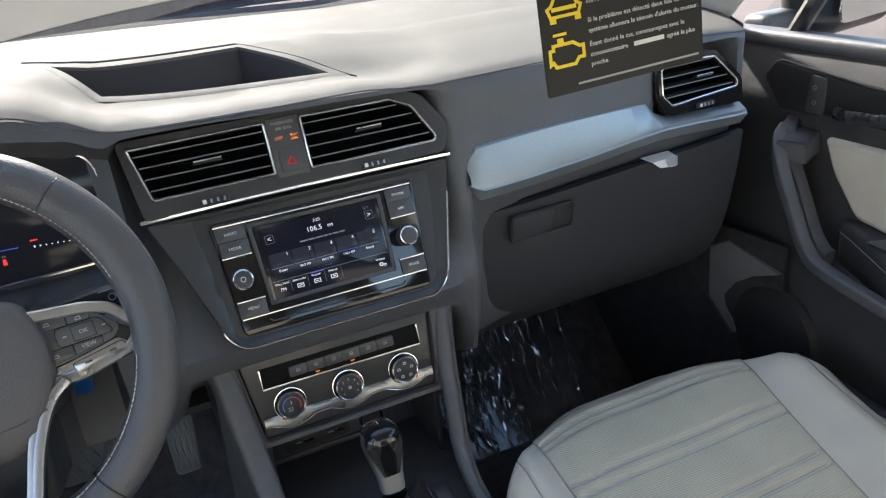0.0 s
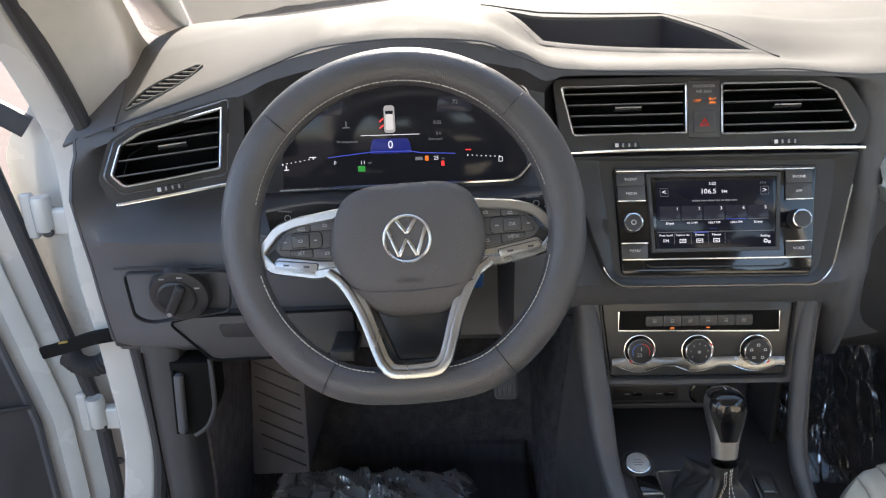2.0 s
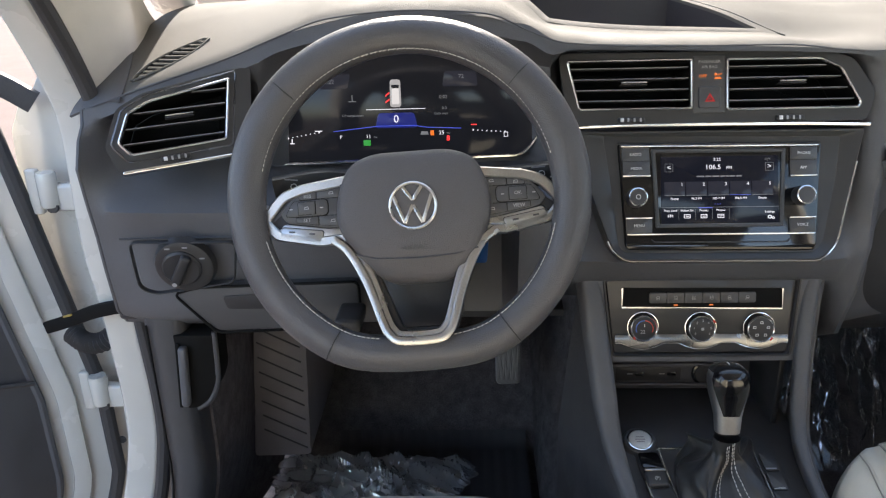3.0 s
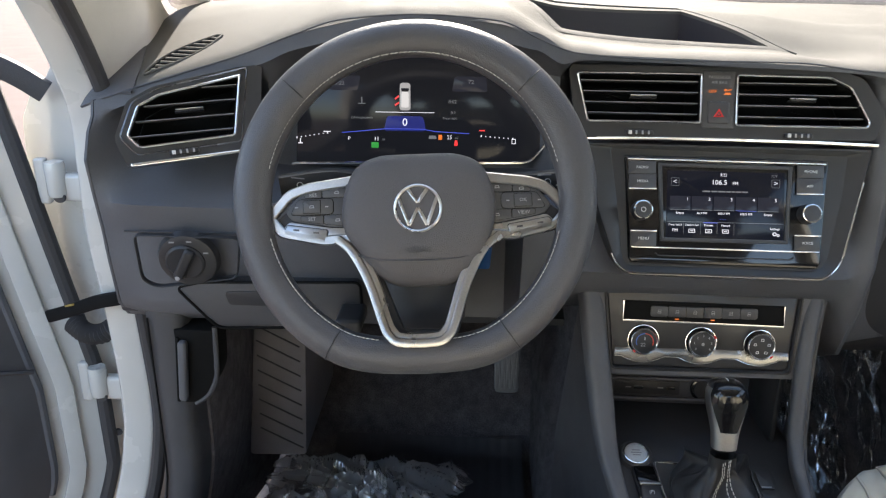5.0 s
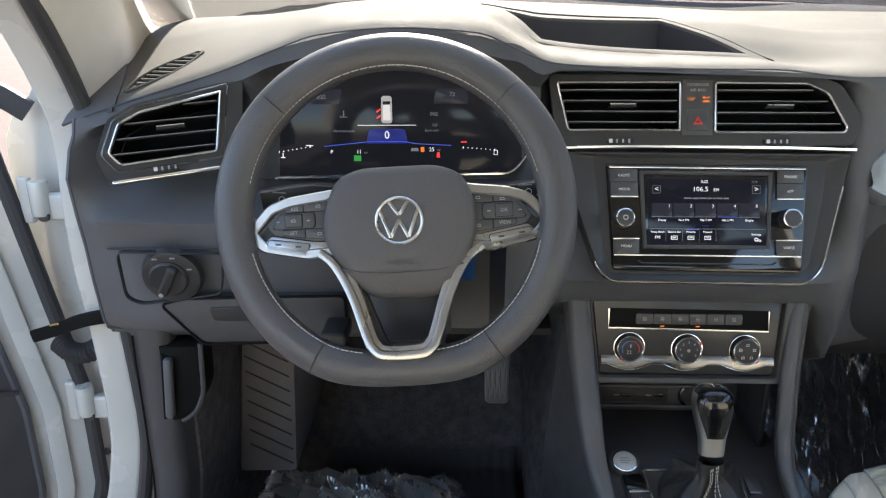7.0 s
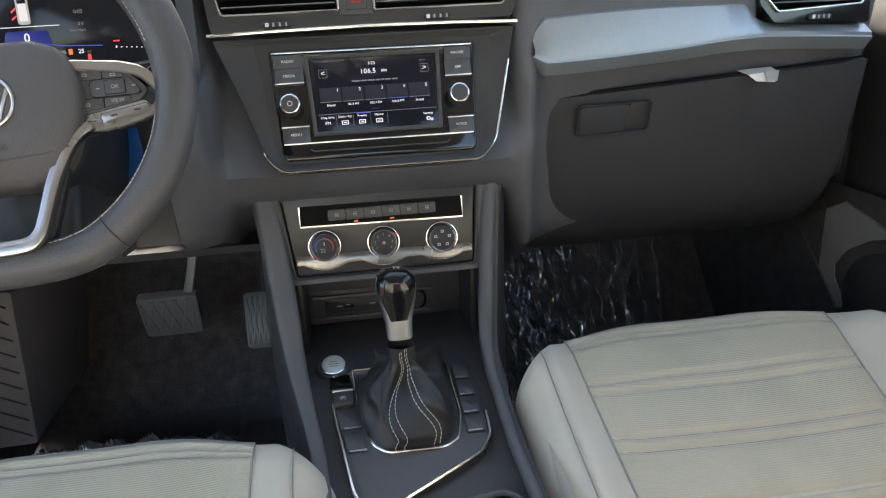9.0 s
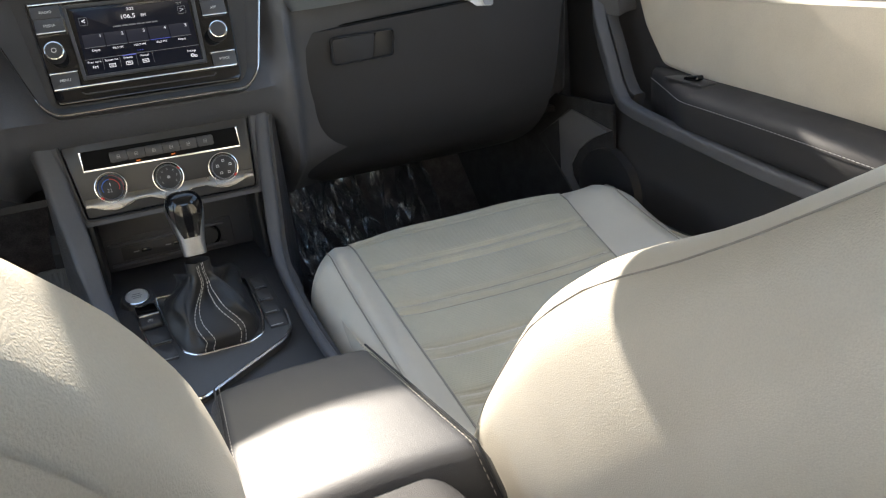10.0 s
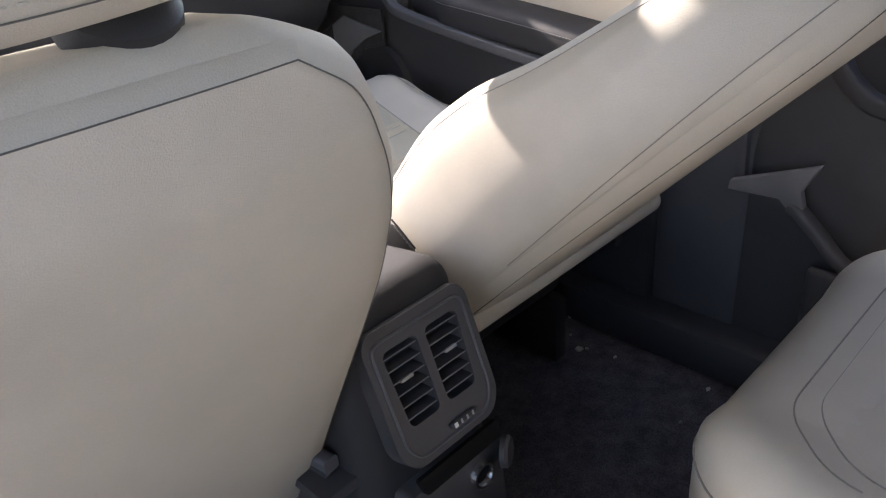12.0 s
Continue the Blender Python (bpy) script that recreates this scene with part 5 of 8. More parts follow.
N = 128
RIMW = -0.014
rim_rows = []
for i in range(N):
    a = 2 * math.pi * i / N
    u, v = rim_pt(a)
    c = Vector((u, v, RIMW))
    u2, v2 = rim_pt(a + 0.01)
    t = Vector((u2 - u, v2 - v, 0)).normalized()
    s = Vector((t.y, -t.x, 0))
    fat = 1.0 + 0.10 * max(0, math.cos(2 * (a - 0.62))) * (1 if 0 < a < 1.4 else 0) + 0.10 * max(0, math.cos(2 * (a - 2.52))) * (1 if 1.7 < a < 3.2 else 0)
    pr = [(0.0185 * fat * math.cos(b), 0.0175 * math.sin(b)) for b in [2 * math.pi * k / 18 for k in range(18)]]
    rim_rows.append([W @ (c + s * p + Vector((0, 0, 1)) * q) for p, q in pr])
part("rim", grid(rim_rows, close_u=True, close_v=True), WHEEL_LEATHER, sw)
# seams across the rim and the thread on its inner side
for a in (0.762, 2.367, 4.18, 5.306):
    u, v = rim_pt(a)
    t = Vector((-math.sin(a), math.cos(a), 0))
    s = Vector((math.cos(a), math.sin(a), 0))
    ring = [W @ (Vector((u, v, RIMW)) + s * 0.0190 * math.cos(b) + Vector((0, 0, 0.0179 * math.sin(b)))) for b in [2 * math.pi * k / 20 for k in range(20)]]
    part("rim_seam", tube(ring, 0.0007, 5, closed=True), BLACK, sw)
for a0, a1 in ((0.22, 2.92), (3.38, 4.46), (4.96, 6.04)):
    pts = []
    for i in range(90):
        a = a0 + (a1 - a0) * i / 89
        u, v = rim_pt(a, 0.1615 - 0.0160)
        pts.append(W @ Vector((u, v, RIMW + 0.0100)))
    stitches(pts, 0.0046, 0.0032, 0.0007, THREAD, sw)
    zig = [p.lerp(p + (W.to_3x3() @ Vector((0, 0, -0.0036))), (i % 2)) for i, p in enumerate(smooth_path(pts[::2], 2))]
    part("cross_thread", tube(zig, 0.00045, 4), THREAD, sw)
    stitches([p + (W.to_3x3() @ Vector((0, 0, -0.0036))) for p in pts], 0.0046, 0.0032, 0.0007, THREAD, sw)


def px(*pts):
    return [(x * K, y * K) for x, y in pts]


# hub cover, domed
cover = rounded(px((-72, 103), (72, 103), (118, 84), (143, 22), (139, -32), (104, -108), (62, -142), (-52, -142), (-92, -110), (-145, -32), (-142, 28), (-117, 84)), 0.018, 5)
rings = []
for d, w in ((0.0, -0.030), (0.0, -0.012), (0.0010, -0.006), (0.0030, -0.0025), (0.0065, -0.0002), (0.012, 0.0018)):
    rings.append([W @ Vector((p[0], p[1], w + 0.001 - 0.010 * max(0.0, (-0.038 - p[1]) / 0.03) * (1 if d < 0.07 else 0) * 0.8)) for p in shrink(cover, d * 0.9)])
inner = shrink(cover, 0.0108)
for sc, w in ((0.80, 0.0030), (0.58, 0.0042), (0.34, 0.0047), (0.12, 0.0049)):
    rings.append([W @ Vector((p[0] * sc, -0.008 + (p[1] + 0.008) * sc, w + 0.001 - 0.008 * max(0.0, (-0.038 - (-0.008 + (p[1] + 0.008) * sc)) / 0.03))) for p in inner])
hub = part("airbag_cover", grid(rings, close_u=True, caps=True), HUB, sw, angle=60)
part("cover_crease", tube([W @ Vector((x * K, y * K, z)) for x, y, z in ((-112, -82, -0.0022), (-70, -92, 0.0012), (0, -95, 0.0028), (70, -92, 0.0012), (112, -82, -0.0022))], 0.0009, 6), HUB, hub)
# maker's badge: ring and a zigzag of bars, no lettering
B = at(W, 0, 0, 0.0058)
BADGE = mat("badge_silver", (0.58, 0.57, 0.56), 0.28, 1.0, vary=0.03, fine=0.0)
badge = part("badge", lathe([(0.0001, 0.0006), (0.0205, 0.0006), (0.0212, -0.002)], B, 40), HUB, hub)
part("badge_ring", lathe([(0.0206, 0.0), (0.0210, 0.0022), (0.0222, 0.0030), (0.0234, 0.0022), (0.0236, -0.001)], B, 48), BADGE, badge)


def bar2(p, q, w, m):
    p, q = Vector(p), Vector(q)
    t = (q - p).normalized()
    n = Vector((-t.y, t.x)) * w / 2
    return slab([tuple(p - n), tuple(q - n), tuple(q + n), tuple(p + n)], 0.0014, m, 0.0005)


zz = [(-0.0186, 0.0100), (-0.0086, -0.0165), (0.0, 0.0005), (0.0086, -0.0165), (0.0186, 0.0100)]
part("badge_bars", merge(*[bar2(a, b, 0.0034, at(B, 0, 0, 0.0020)) for a, b in list(zip(zz, zz[1:])) + [((-0.0092, 0.0182), (0.0, 0.0052)), ((0.0, 0.0052), (0.0092, 0.0182))]]), BADGE, badge)
text("AIRBAG", 0.0072, at(W, -0.0005, -0.0405, 0.0060), BUTTON, hub, depth=0.0002)

# side spokes: silver frame, black key pad, keys
for s in (-1, 1):
    def mir(*pts):
        q = [(x * K * (-s), y * K) for x, y in pts]
        return q if s == -1 else q[::-1]
    frame_o = mir((-96, 70), (-205, 57), (-245, 45), (-284, 2), (-286, -12), (-260, -44), (-175, -61), (-96, -56))
    tilt = at(W, -0.0025, 0, -0.012) @ Matrix.Rotation(0.06 * s, 4, "Y")
    part("spoke_back", slab(rounded(mir((-120, 50), (-205, 36), (-272, -14), (-252, -44), (-168, -58), (-120, -60)), 0.006), 0.016, at(tilt, 0, 0, -0.001)), BLACK, sw)
    ring_p = rounded(frame_o, [0.003, 0.004, 0.008, 0.006, 0.006, 0.008, 0.004, 0.003], 4)
    part("spoke_frame", frame_ring(ring_p, 0.0100, 0.008, at(tilt, 0, 0, 0.0045), 0.0014), SATIN, sw, "satin silver spoke frame")
    pad = part("key_pad", slab(rounded(mir((-104, 54), (-190, 43), (-224, 33), (-249, 4), (-236, -13), (-160, -27), (-104, -30)), 0.004), 0.006, at(tilt, 0, 0, 0.0020)), BUTTON, sw, "dark grey flush key pad")
    part("lower_bar", slab(rounded(mir((-104, -31), (-160, -28), (-240, -14), (-262, -36), (-175, -58), (-104, -54)), 0.003), 0.006, at(tilt, 0, 0, 0.0030), 0.001), SATIN, sw)
    tab = mir((-166, -32), (-244, -20), (-252, -38), (-172, -56))
    part("tab_gap", slab(rounded(shrink(tab, -0.0005), 0.003), 0.002, at(tilt, 0, 0, 0.0033), 0.0001), VOID, sw)
    part("tab_rocker", slab(rounded(tab, 0.003), 0.003, at(tilt, 0, 0, 0.0045), 0.0010), SATIN, sw)
    for kx, ky in ((-226, -30), (-188, -36)):
        q = mir((kx - 6, ky - 1.5), (kx + 5, ky - 2.5), (kx + 5, ky + 1), (kx - 6, ky + 2))
        part("tab_mark", slab(q, 0.0003, at(tilt, 0, 0, 0.0047), 0.0001), BUTTON, sw)

    # flush keys in two rows and a raised rocker between them
    def key(pts, w=0.0025, r=0.0012, words="", mark=True):
        o = mir(*pts)
        part("key_gap", slab(rounded(shrink(o, -0.00045), r), 0.002, at(tilt, 0, 0, w - 0.0004), 0.0001), VOID, pad)
        k = part("key", slab(rounded(o, r), 0.003, at(tilt, 0, 0, w), 0.0004), BUTTON, pad)
        mx, my = sum(p[0] for p in o) / len(o), sum(p[1] for p in o) / len(o)
        if words:
            text(words, 0.0050, at(tilt, mx, my, w + 0.0002), DIM_PRINT, k)
        elif mark:
            part("key_mark", frame_ring(rounded([(mx - 0.0026, my - 0.0014), (mx + 0.0026, my - 0.0014), (mx + 0.0018, my + 0.0016), (mx - 0.0020, my + 0.0012)], 0.0006), 0.0007, 0.0003, at(tilt, 0, 0, w + 0.0002), 0.0001), DIM_PRINT, k)
        return k
    key([(-210, 29), (-178, 29), (-178, 42), (-210, 37)], words="RES" if s < 0 else "")
    key([(-176, 29), (-122, 29), (-122, 51), (-176, 43)])
    key([(-218, -13), (-176, -20), (-176, -4), (-218, -4)], words="SET" if s < 0 else "VIEW")
    key([(-174, -20), (-122, -26), (-122, -4), (-174, -4)])
    key([(-238, -2), (-156, -2), (-156, 27), (-222, 27)], 0.0034, 0.005, mark=False)
    for kx in (-226, -168):
        q = mir((kx - 3, 11), (kx + 3, 11), (kx + 3, 13), (kx - 3, 13))
        part("key_mark", slab(q, 0.0003, at(tilt, 0, 0, 0.0036), 0.0001), DIM_PRINT, pad)
    key([(-212, 1), (-180, 1), (-180, 24), (-212, 24)], 0.0046, 0.001, words="OK" if s > 0 else "")
# lower V spoke: a silver band bent round the opening
vpath = [(-152, -50), (-124, -76), (-94, -132), (-69, -206), (-58, -228), (-38, -241), (28, -241), (50, -228), (61, -206), (86, -132), (116, -76), (148, -50)]
vs_ = smooth_path([W @ Vector((x * K, y * K, -0.008 + 0.013 * max(0, (-y - 60) / 180))) for x, y in vpath], 5)
part("lower_spoke", sweep(vs_, rounded([(-0.0046, -0.006), (0.0046, -0.006), (0.0042, 0.004), (-0.0042, 0.004)], 0.002, 2), up=W.to_3x3() @ Vector((0, 0, 1))), SATIN, sw, "satin silver lower spoke")
vin = smooth_path([W @ Vector((x * 0.93 * K, (y * 0.98 + 2) * K, -0.0115 + 0.011 * max(0, (-y - 60) / 180))) for x, y in vpath[1:-1]], 5)
part("spoke_cheek", sweep(vin, rounded([(-0.0060, -0.004), (0.0060, -0.004), (0.0056, 0.003), (-0.0056, 0.003)], 0.002, 2), up=W.to_3x3() @ Vector((0, 0, 1))), SATIN, sw, "inner face of the lower spoke")
part("lower_spoke_back", slab(rounded(px((-100, -95), (-60, -215), (-40, -250), (44, -250), (62, -215), (104, -88), (88, -88), (52, -190), (40, -222), (-36, -222), (-48, -190), (-84, -95)), 0.004), 0.010, at(W, 0, 0, -0.020)), BLACK, sw)
part("hub_back", lathe([(0.055, -0.016), (0.058, -0.03), (0.045, -0.07), (0.04, -0.10)], W, 30), BLACK, sw)

# column shroud with stalks and hanging blue tag
col = thing("steering_column", (-0.342, 0.12, 1.0), "charcoal steering column shroud with two stalks", "steering column")
part("shroud", rbox((0.125, 0.20, 0.115), 0.025, Matrix.Translation((-0.342, 0.135, 0.985)) @ Matrix.Rotation(-0.36, 4, "X"), (3, 3, 3), 3, lambda x, y, z: (x * (1 - 0.25 * max(0, -z) / 0.06), y, z)), BLACK, col)
part("lower_shroud", rbox((0.085, 0.10, 0.09), 0.014, Matrix.Translation((-0.342, 0.085, 0.925)) @ Matrix.Rotation(-0.30, 4, "X"), (2, 2, 2), 2), BLACK, col)
part("adjust_lever", rbox((0.030, 0.05, 0.016), 0.005, Matrix.Translation((-0.425, 0.075, 0.895)), (2, 2, 1), 2), BLACK, col)
for s in (-1, 1):
    st = part("stalk", sweep(smooth_path([(-0.342 + s * 0.06, 0.075, 1.052), (-0.342 + s * 0.10, 0.068, 1.058), (-0.342 + s * 0.150, 0.060, 1.066 if s > 0 else 1.052)]), rounded([(-0.009, -0.012), (0.009, -0.012), (0.009, 0.012), (-0.009, 0.012)], 0.005, 2)), BLACK, col)
    SM = plane_at((-0.342 + s * 0.128, 0.0525, 1.066 if s > 0 else 1.056), (1, -0.08 * s, 0.1 * s), (0, 0.2, 1))
    part("stalk_mark", frame_ring(circle(0.0035, 10), 0.0008, 0.0003, SM, 0.0001), PRINT, st)
    bar(-0.010, 0.004, 0.007, 0.0012, SM, DIM_PRINT, st, "stalk_mark", 0.0)
    bar(0.008, 0.014, -0.004, 0.0012, SM, PRINT, st, "stalk_mark", 0.0)
blue = [(-0.006, 0.0), (0.006, -0.004), (0.010, -0.03), (0.008, -0.074), (-0.012, -0.076), (-0.010, -0.03)]
solo("key_tag", slab(rounded(blue, 0.004), 0.0015, plane_at((-0.274, 0.182, 0.994), (1, -0.3, 0), (0.02, 0.1, 1)), 0.0004), BLUE, "bright blue plastic tag hanging beside the steering column", "tag")

# ---- centre console ----
con = thing("centre_console", (0.02, -0.1, 0.3), "charcoal centre console with gear deck and cup holders", "centre console")


def rail_path(s):
    if s < 0:
        return [(-0.142, 0.19, 0.915), (-0.136, 0.175, 0.872), (-0.126, 0.140, 0.79), (-0.116, 0.085, 0.715), (-0.0965, -0.02, 0.664), (-0.088, -0.15, 0.638), (-0.084, -0.30, 0.632), (-0.080, -0.48, 0.632), (-0.070, -0.60, 0.64)]
    return [(0.141, 0.19, 0.915), (0.1315, 0.175, 0.872), (0.121, 0.145, 0.785), (0.109, 0.090, 0.713), (0.110, -0.02, 0.674), (0.114, -0.15, 0.660), (0.118, -0.30, 0.658), (0.122, -0.48, 0.655), (0.112, -0.60, 0.65)]


for s in (-1, 1):
    rp = smooth_path(rail_path(s), 5)
    w = 0.0140 if s < 0 else 0.0095
    part("console_rail", sweep(rp, rounded([(-w, -0.02), (w, -0.02), (w, 0.006), (-w, 0.006)], 0.008, 3), scale=lambda f: 1 - 0.42 * max(0.0, min(1.0, (f - 0.30) / 0.15))), DARK, con)
    # side walls, down to the tunnel
    low = [Vector((p.x + s * 0.018, p.y + 0.10 * max(0.0, min(1.0, (p.y + 0.1) / 0.25)), 0.36)) for p in rp]
    part("console_side", thick(grid([[p + Vector((s * 0.008, 0, -0.01)) for p in rp], [p.lerp(q, 0.5) + Vector((s * 0.012, 0.02, 0)) for p, q in zip(rp, low)], low]), 0.006), HARD, con, angle=50)
# deck, falling to the rear, with a low front tray
def deck_z(y):
    return lerp_table([(-0.62, 0.628), (-0.20, 0.630), (-0.12, 0.633), (0.0, 0.652), (0.13, 0.690), (0.16, 0.692), (0.27, 0.690)], y)[0]


dy = [-0.62 + 0.89 * j / 40 for j in range(41)]
part("deck", thick(grid([[(x, y, deck_z(y) - 0.004) for x in (-0.115 if y > 0.05 else -0.096, 0.0, 0.130 if y > 0.05 else 0.122)] for y in dy]), 0.012), HARD, con)
# tray with sockets under the climate panel
part("tray_back", rbox((0.225, 0.012, 0.12), 0.004, Matrix.Translation((0.002, 0.272, 0.74)), (2, 1, 2), 2), HARD, con)
part("tray_roof", rbox((0.225, 0.10, 0.010), 0.003, Matrix.Translation((0.0, 0.225, 0.796)), (2, 1, 1), 1), BLACK, con)
for x in (-0.110, 0.109):
    part("tray_side", rbox((0.008, 0.10, 0.11), 0.003, Matrix.Translation((x, 0.222, 0.735)), (1, 2, 2), 1), BLACK, con)
us = thing("socket_panel", (-0.02, 0.262, 0.727), "charcoal panel with two USB ports and a power socket", "socket panel")
UP = plane_at((-0.012, 0.262, 0.7115), (1, 0, 0), (0, 0.12, 1))
part("panel_lip", rbox((0.165, 0.0045, 0.006), 0.0018, at(UP, -0.006, 0.0150, 0.003), (2, 1, 1), 2), DARK, us)
part("panel_lip", rbox((0.165, 0.0045, 0.006), 0.0018, at(UP, -0.006, -0.0150, 0.003), (2, 1, 1), 2), DARK, us)
part("panel_plate", slab(rounded([(-0.093, -0.0235), (0.088, -0.0235), (0.088, 0.0235), (-0.093, 0.0235)], 0.004), 0.01, UP), HARD, us)
part("port_recess", slab(rounded([(-0.072, -0.010), (0.020, -0.010), (0.020, 0.010), (-0.072, 0.010)], 0.002), 0.002, at(UP, 0, 0, 0.0012), 0.0004), BLACK, us)
for u in (-0.050, -0.005):
    part("usb_port", rbox((0.013, 0.005, 0.002), 0.0008, at(UP, u + 0.012, 0, 0.0016), (1, 1, 1), 1), PIANO, us)
    bar(u - 0.006, u + 0.002, 0, 0.0016, UP, DIM_PRINT, us, "usb_mark", 0.0016)
part("power_socket", lathe([(0.0001, 0.004), (0.0125, 0.004), (0.0135, 0.003), (0.014, -0.004)], at(UP, 0.052, 0.0, 0), 30), BLACK, us)
part("socket_ring", lathe([(0.0135, 0.0), (0.0145, 0.004), (0.017, 0.003), (0.0175, -0.002)], at(UP, 0.052, 0.0, 0), 30), PIANO, us)

# gear deck plate
DK = plane_at((0.012, 0.008, 0.6615), (1, 0, 0.0), (0, 1, 0.235))
gd = thing("gear_deck", DK.translation, "dark gear deck edged in chrome with switch rows", "gear deck")
deck_o = [(-0.0975, 0.112), (-0.0910, 0.050), (-0.0745, -0.072), (-0.0675, -0.0895), (-0.0460, -0.0995), (-0.0400, -0.0985), (0.0665, -0.0385), (0.0795, -0.0190), (0.0810, 0.010), (0.0765, 0.112)]
part("deck_plate", slab(rounded(deck_o, 0.008), 0.012, DK, 0.001), BUTTON, gd)
part("chrome_edge", tube([at(DK, *p, 0.0015).translation for p in rounded(deck_o, 0.008) if p[1] < 0.098], 0.0022, 6), CHROME, gd)
shift_o = [(-0.0700, 0.113), (-0.0655, 0.065), (-0.0515, -0.014), (-0.036, -0.028), (0.027, -0.0295), (0.0465, -0.018), (0.0540, 0.020), (0.0505, 0.110)]
part("shift_frame", frame_ring(rounded(shift_o, 0.008), 0.0035, 0.004, at(DK, 0, 0, 0.0035), 0.0010), CHROME, gd)
for k in range(4):
    v = 0.0770 - 0.0290 * k
    kx = part("switch", slab(rounded([(0.0555, v - 0.0010), (0.0725 + 0.0012 * k, v - 0.0010), (0.0715 + 0.0012 * k, v + 0.0255), (0.0545, v + 0.0255)], 0.002), 0.004, at(DK, 0, 0, 0.0026), 0.0006), BUTTON, gd)
    bar(0.0565, 0.0690 + 0.0010 * k, v + 0.0012, 0.0020, DK, SATIN, kx, "switch_edge", 0.0028)
for k in range(2):
    v = 0.0150 - 0.0345 * k
    kx = part("switch", slab(rounded([(-0.0835 + 0.006 * k, v), (-0.0590 + 0.003 * k, v), (-0.0640 + 0.003 * k, v + 0.031), (-0.0885 + 0.006 * k, v + 0.031)], 0.002), 0.004, at(DK, 0, 0, 0.0026), 0.0006), BUTTON, gd)
    bar(-0.0800 + 0.005 * k, -0.0600 + 0.003 * k, v + 0.0014, 0.0022, DK, SATIN, kx, "switch_edge", 0.0028)
park = part("brake_switch", rbox((0.026, 0.022, 0.008), 0.003, at(DK, -0.0785, 0.0610, 0.003), (2, 2, 1), 2), BUTTON, gd)
part("switch_lip", rbox((0.027, 0.0062, 0.007), 0.002, at(DK, -0.0785, 0.0735, 0.005), (2, 1, 1), 2), SATIN, park, "satin silver switch lip")
text("(P)", 0.0062, at(DK, -0.0785, 0.0600, 0.0073), PRINT, park)
part("brake_well", slab(rounded([(-0.092, 0.080), (-0.066, 0.080), (-0.070, 0.104), (-0.094, 0.104)], 0.004), 0.002, at(DK, 0, 0, 0.0022), 0.0004), PIANO, gd)
# start button
SB = plane_at((-0.076, 0.126, 0.693), (1, 0, 0), (0, 1, 0.35))
stb = thing("start_button", SB.translation, "round silver engine start button on the console", "button")
part("button_cap", lathe([(0.0001, 0.0028), (0.0120, 0.0026), (0.0135, 0.0020), (0.0140, 0.0)], SB, 36), mat("pale_silver_paint", (0.60, 0.61, 0.61), 0.42, 0.25, vary=0.04), stb)
part("button_ring", lathe([(0.0140, 0.0), (0.0146, 0.0024), (0.0160, 0.0020), (0.0164, -0.001)], SB, 36), CHROME, stb)
part("button_base", lathe([(0.0001, -0.0005), (0.019, -0.0005), (0.022, -0.004), (0.026, -0.02)], SB, 36), HARD, stb)
for k, (h, w) in enumerate(((0.0035, 0.010), (-0.0002, 0.013), (-0.0038, 0.010))):
    bar(-w / 2, w / 2, h, 0.0016, SB, DIM_PRINT, stb, "button_mark", 0.0030)

# shifter: boot, neck, knob
gs = thing("gear_lever", (0.0, 0.03, 0.66), "gear lever with gloss black and silver knob over a stitched boot", "gear lever")
BT = at(DK, -0.0055, 0.0410, 0.002)
boot_rows = []
LX = Vector((0.003, 0.047, 0.752))
nb = 96
for j in range(33):
    f = j / 32
    g = lerp_table([(0.0, 0.0), (0.26, 0.02), (0.40, 0.14), (0.52, 0.46), (0.61, 0.80), (0.70, 0.95), (0.80, 0.99), (1.0, 1.0)], f)[0]
    row = []
    for i in range(nb):
        a = 2 * math.pi * i / nb
        ex, ey = abs(math.cos(a)) ** 0.55 * math.copysign(1, math.cos(a)), abs(math.sin(a)) ** 0.55 * math.copysign(1, math.sin(a))
        low = BT @ Vector((0.0515 * ex, 0.0650 * ey, 0))
        up = LX + Vector((0.0150 * math.cos(a), 0.0125 * math.sin(a), 0))
        p = low.lerp(up, g)
        p.z = low.z + (up.z - low.z) * f
        # soft pleats that gather towards the neck, and a belly above the frame
        gather = math.sin(math.pi * min(1.0, f / 0.86)) ** 1.2
        pleat = 0.0125 * gather * (0.75 * (1 - 2 * abs(math.sin(2.5 * a + 0.9 + 1.6 * f)) ** 0.8) + 0.45 * math.sin(3 * a - 0.6 - 3.4 * f) + 0.26 * math.sin(8 * a + 9 * f))
        belly = 0.0010 * math.sin(math.pi * min(1.0, f / 0.45))
        drop = -0.0090 * gather * math.cos(4 * a + 0.8)
        sway = 0.0085 * gather * math.sin(8.5 * f + 0.6 + 1.2 * math.cos(a))
        row.append(p + Vector((math.cos(a), math.sin(a), 0)) * (pleat + belly) + Vector((sway, 0, drop)))
    boot_rows.append(row)
part("boot", grid(boot_rows, close_u=True), mat("black_boot_leather", (0.024, 0.024, 0.025), 0.45, vary=0.1, bump=0.4, bump_scale=700), gs, angle=80)
for i0 in (69, 71, 75, 77):
    stitches([boot_rows[j][i0] + Vector((0, -0.0010, 0.0008)) for j in range(33)], 0.0052, 0.0040, 0.0007, THREAD, gs)
KN = Matrix.Translation((0.003, 0.050, 0.762)) @ Matrix.Rotation(-0.22, 4, "X") @ Matrix.Diagonal((0.92, 0.92, 0.84, 1.0))
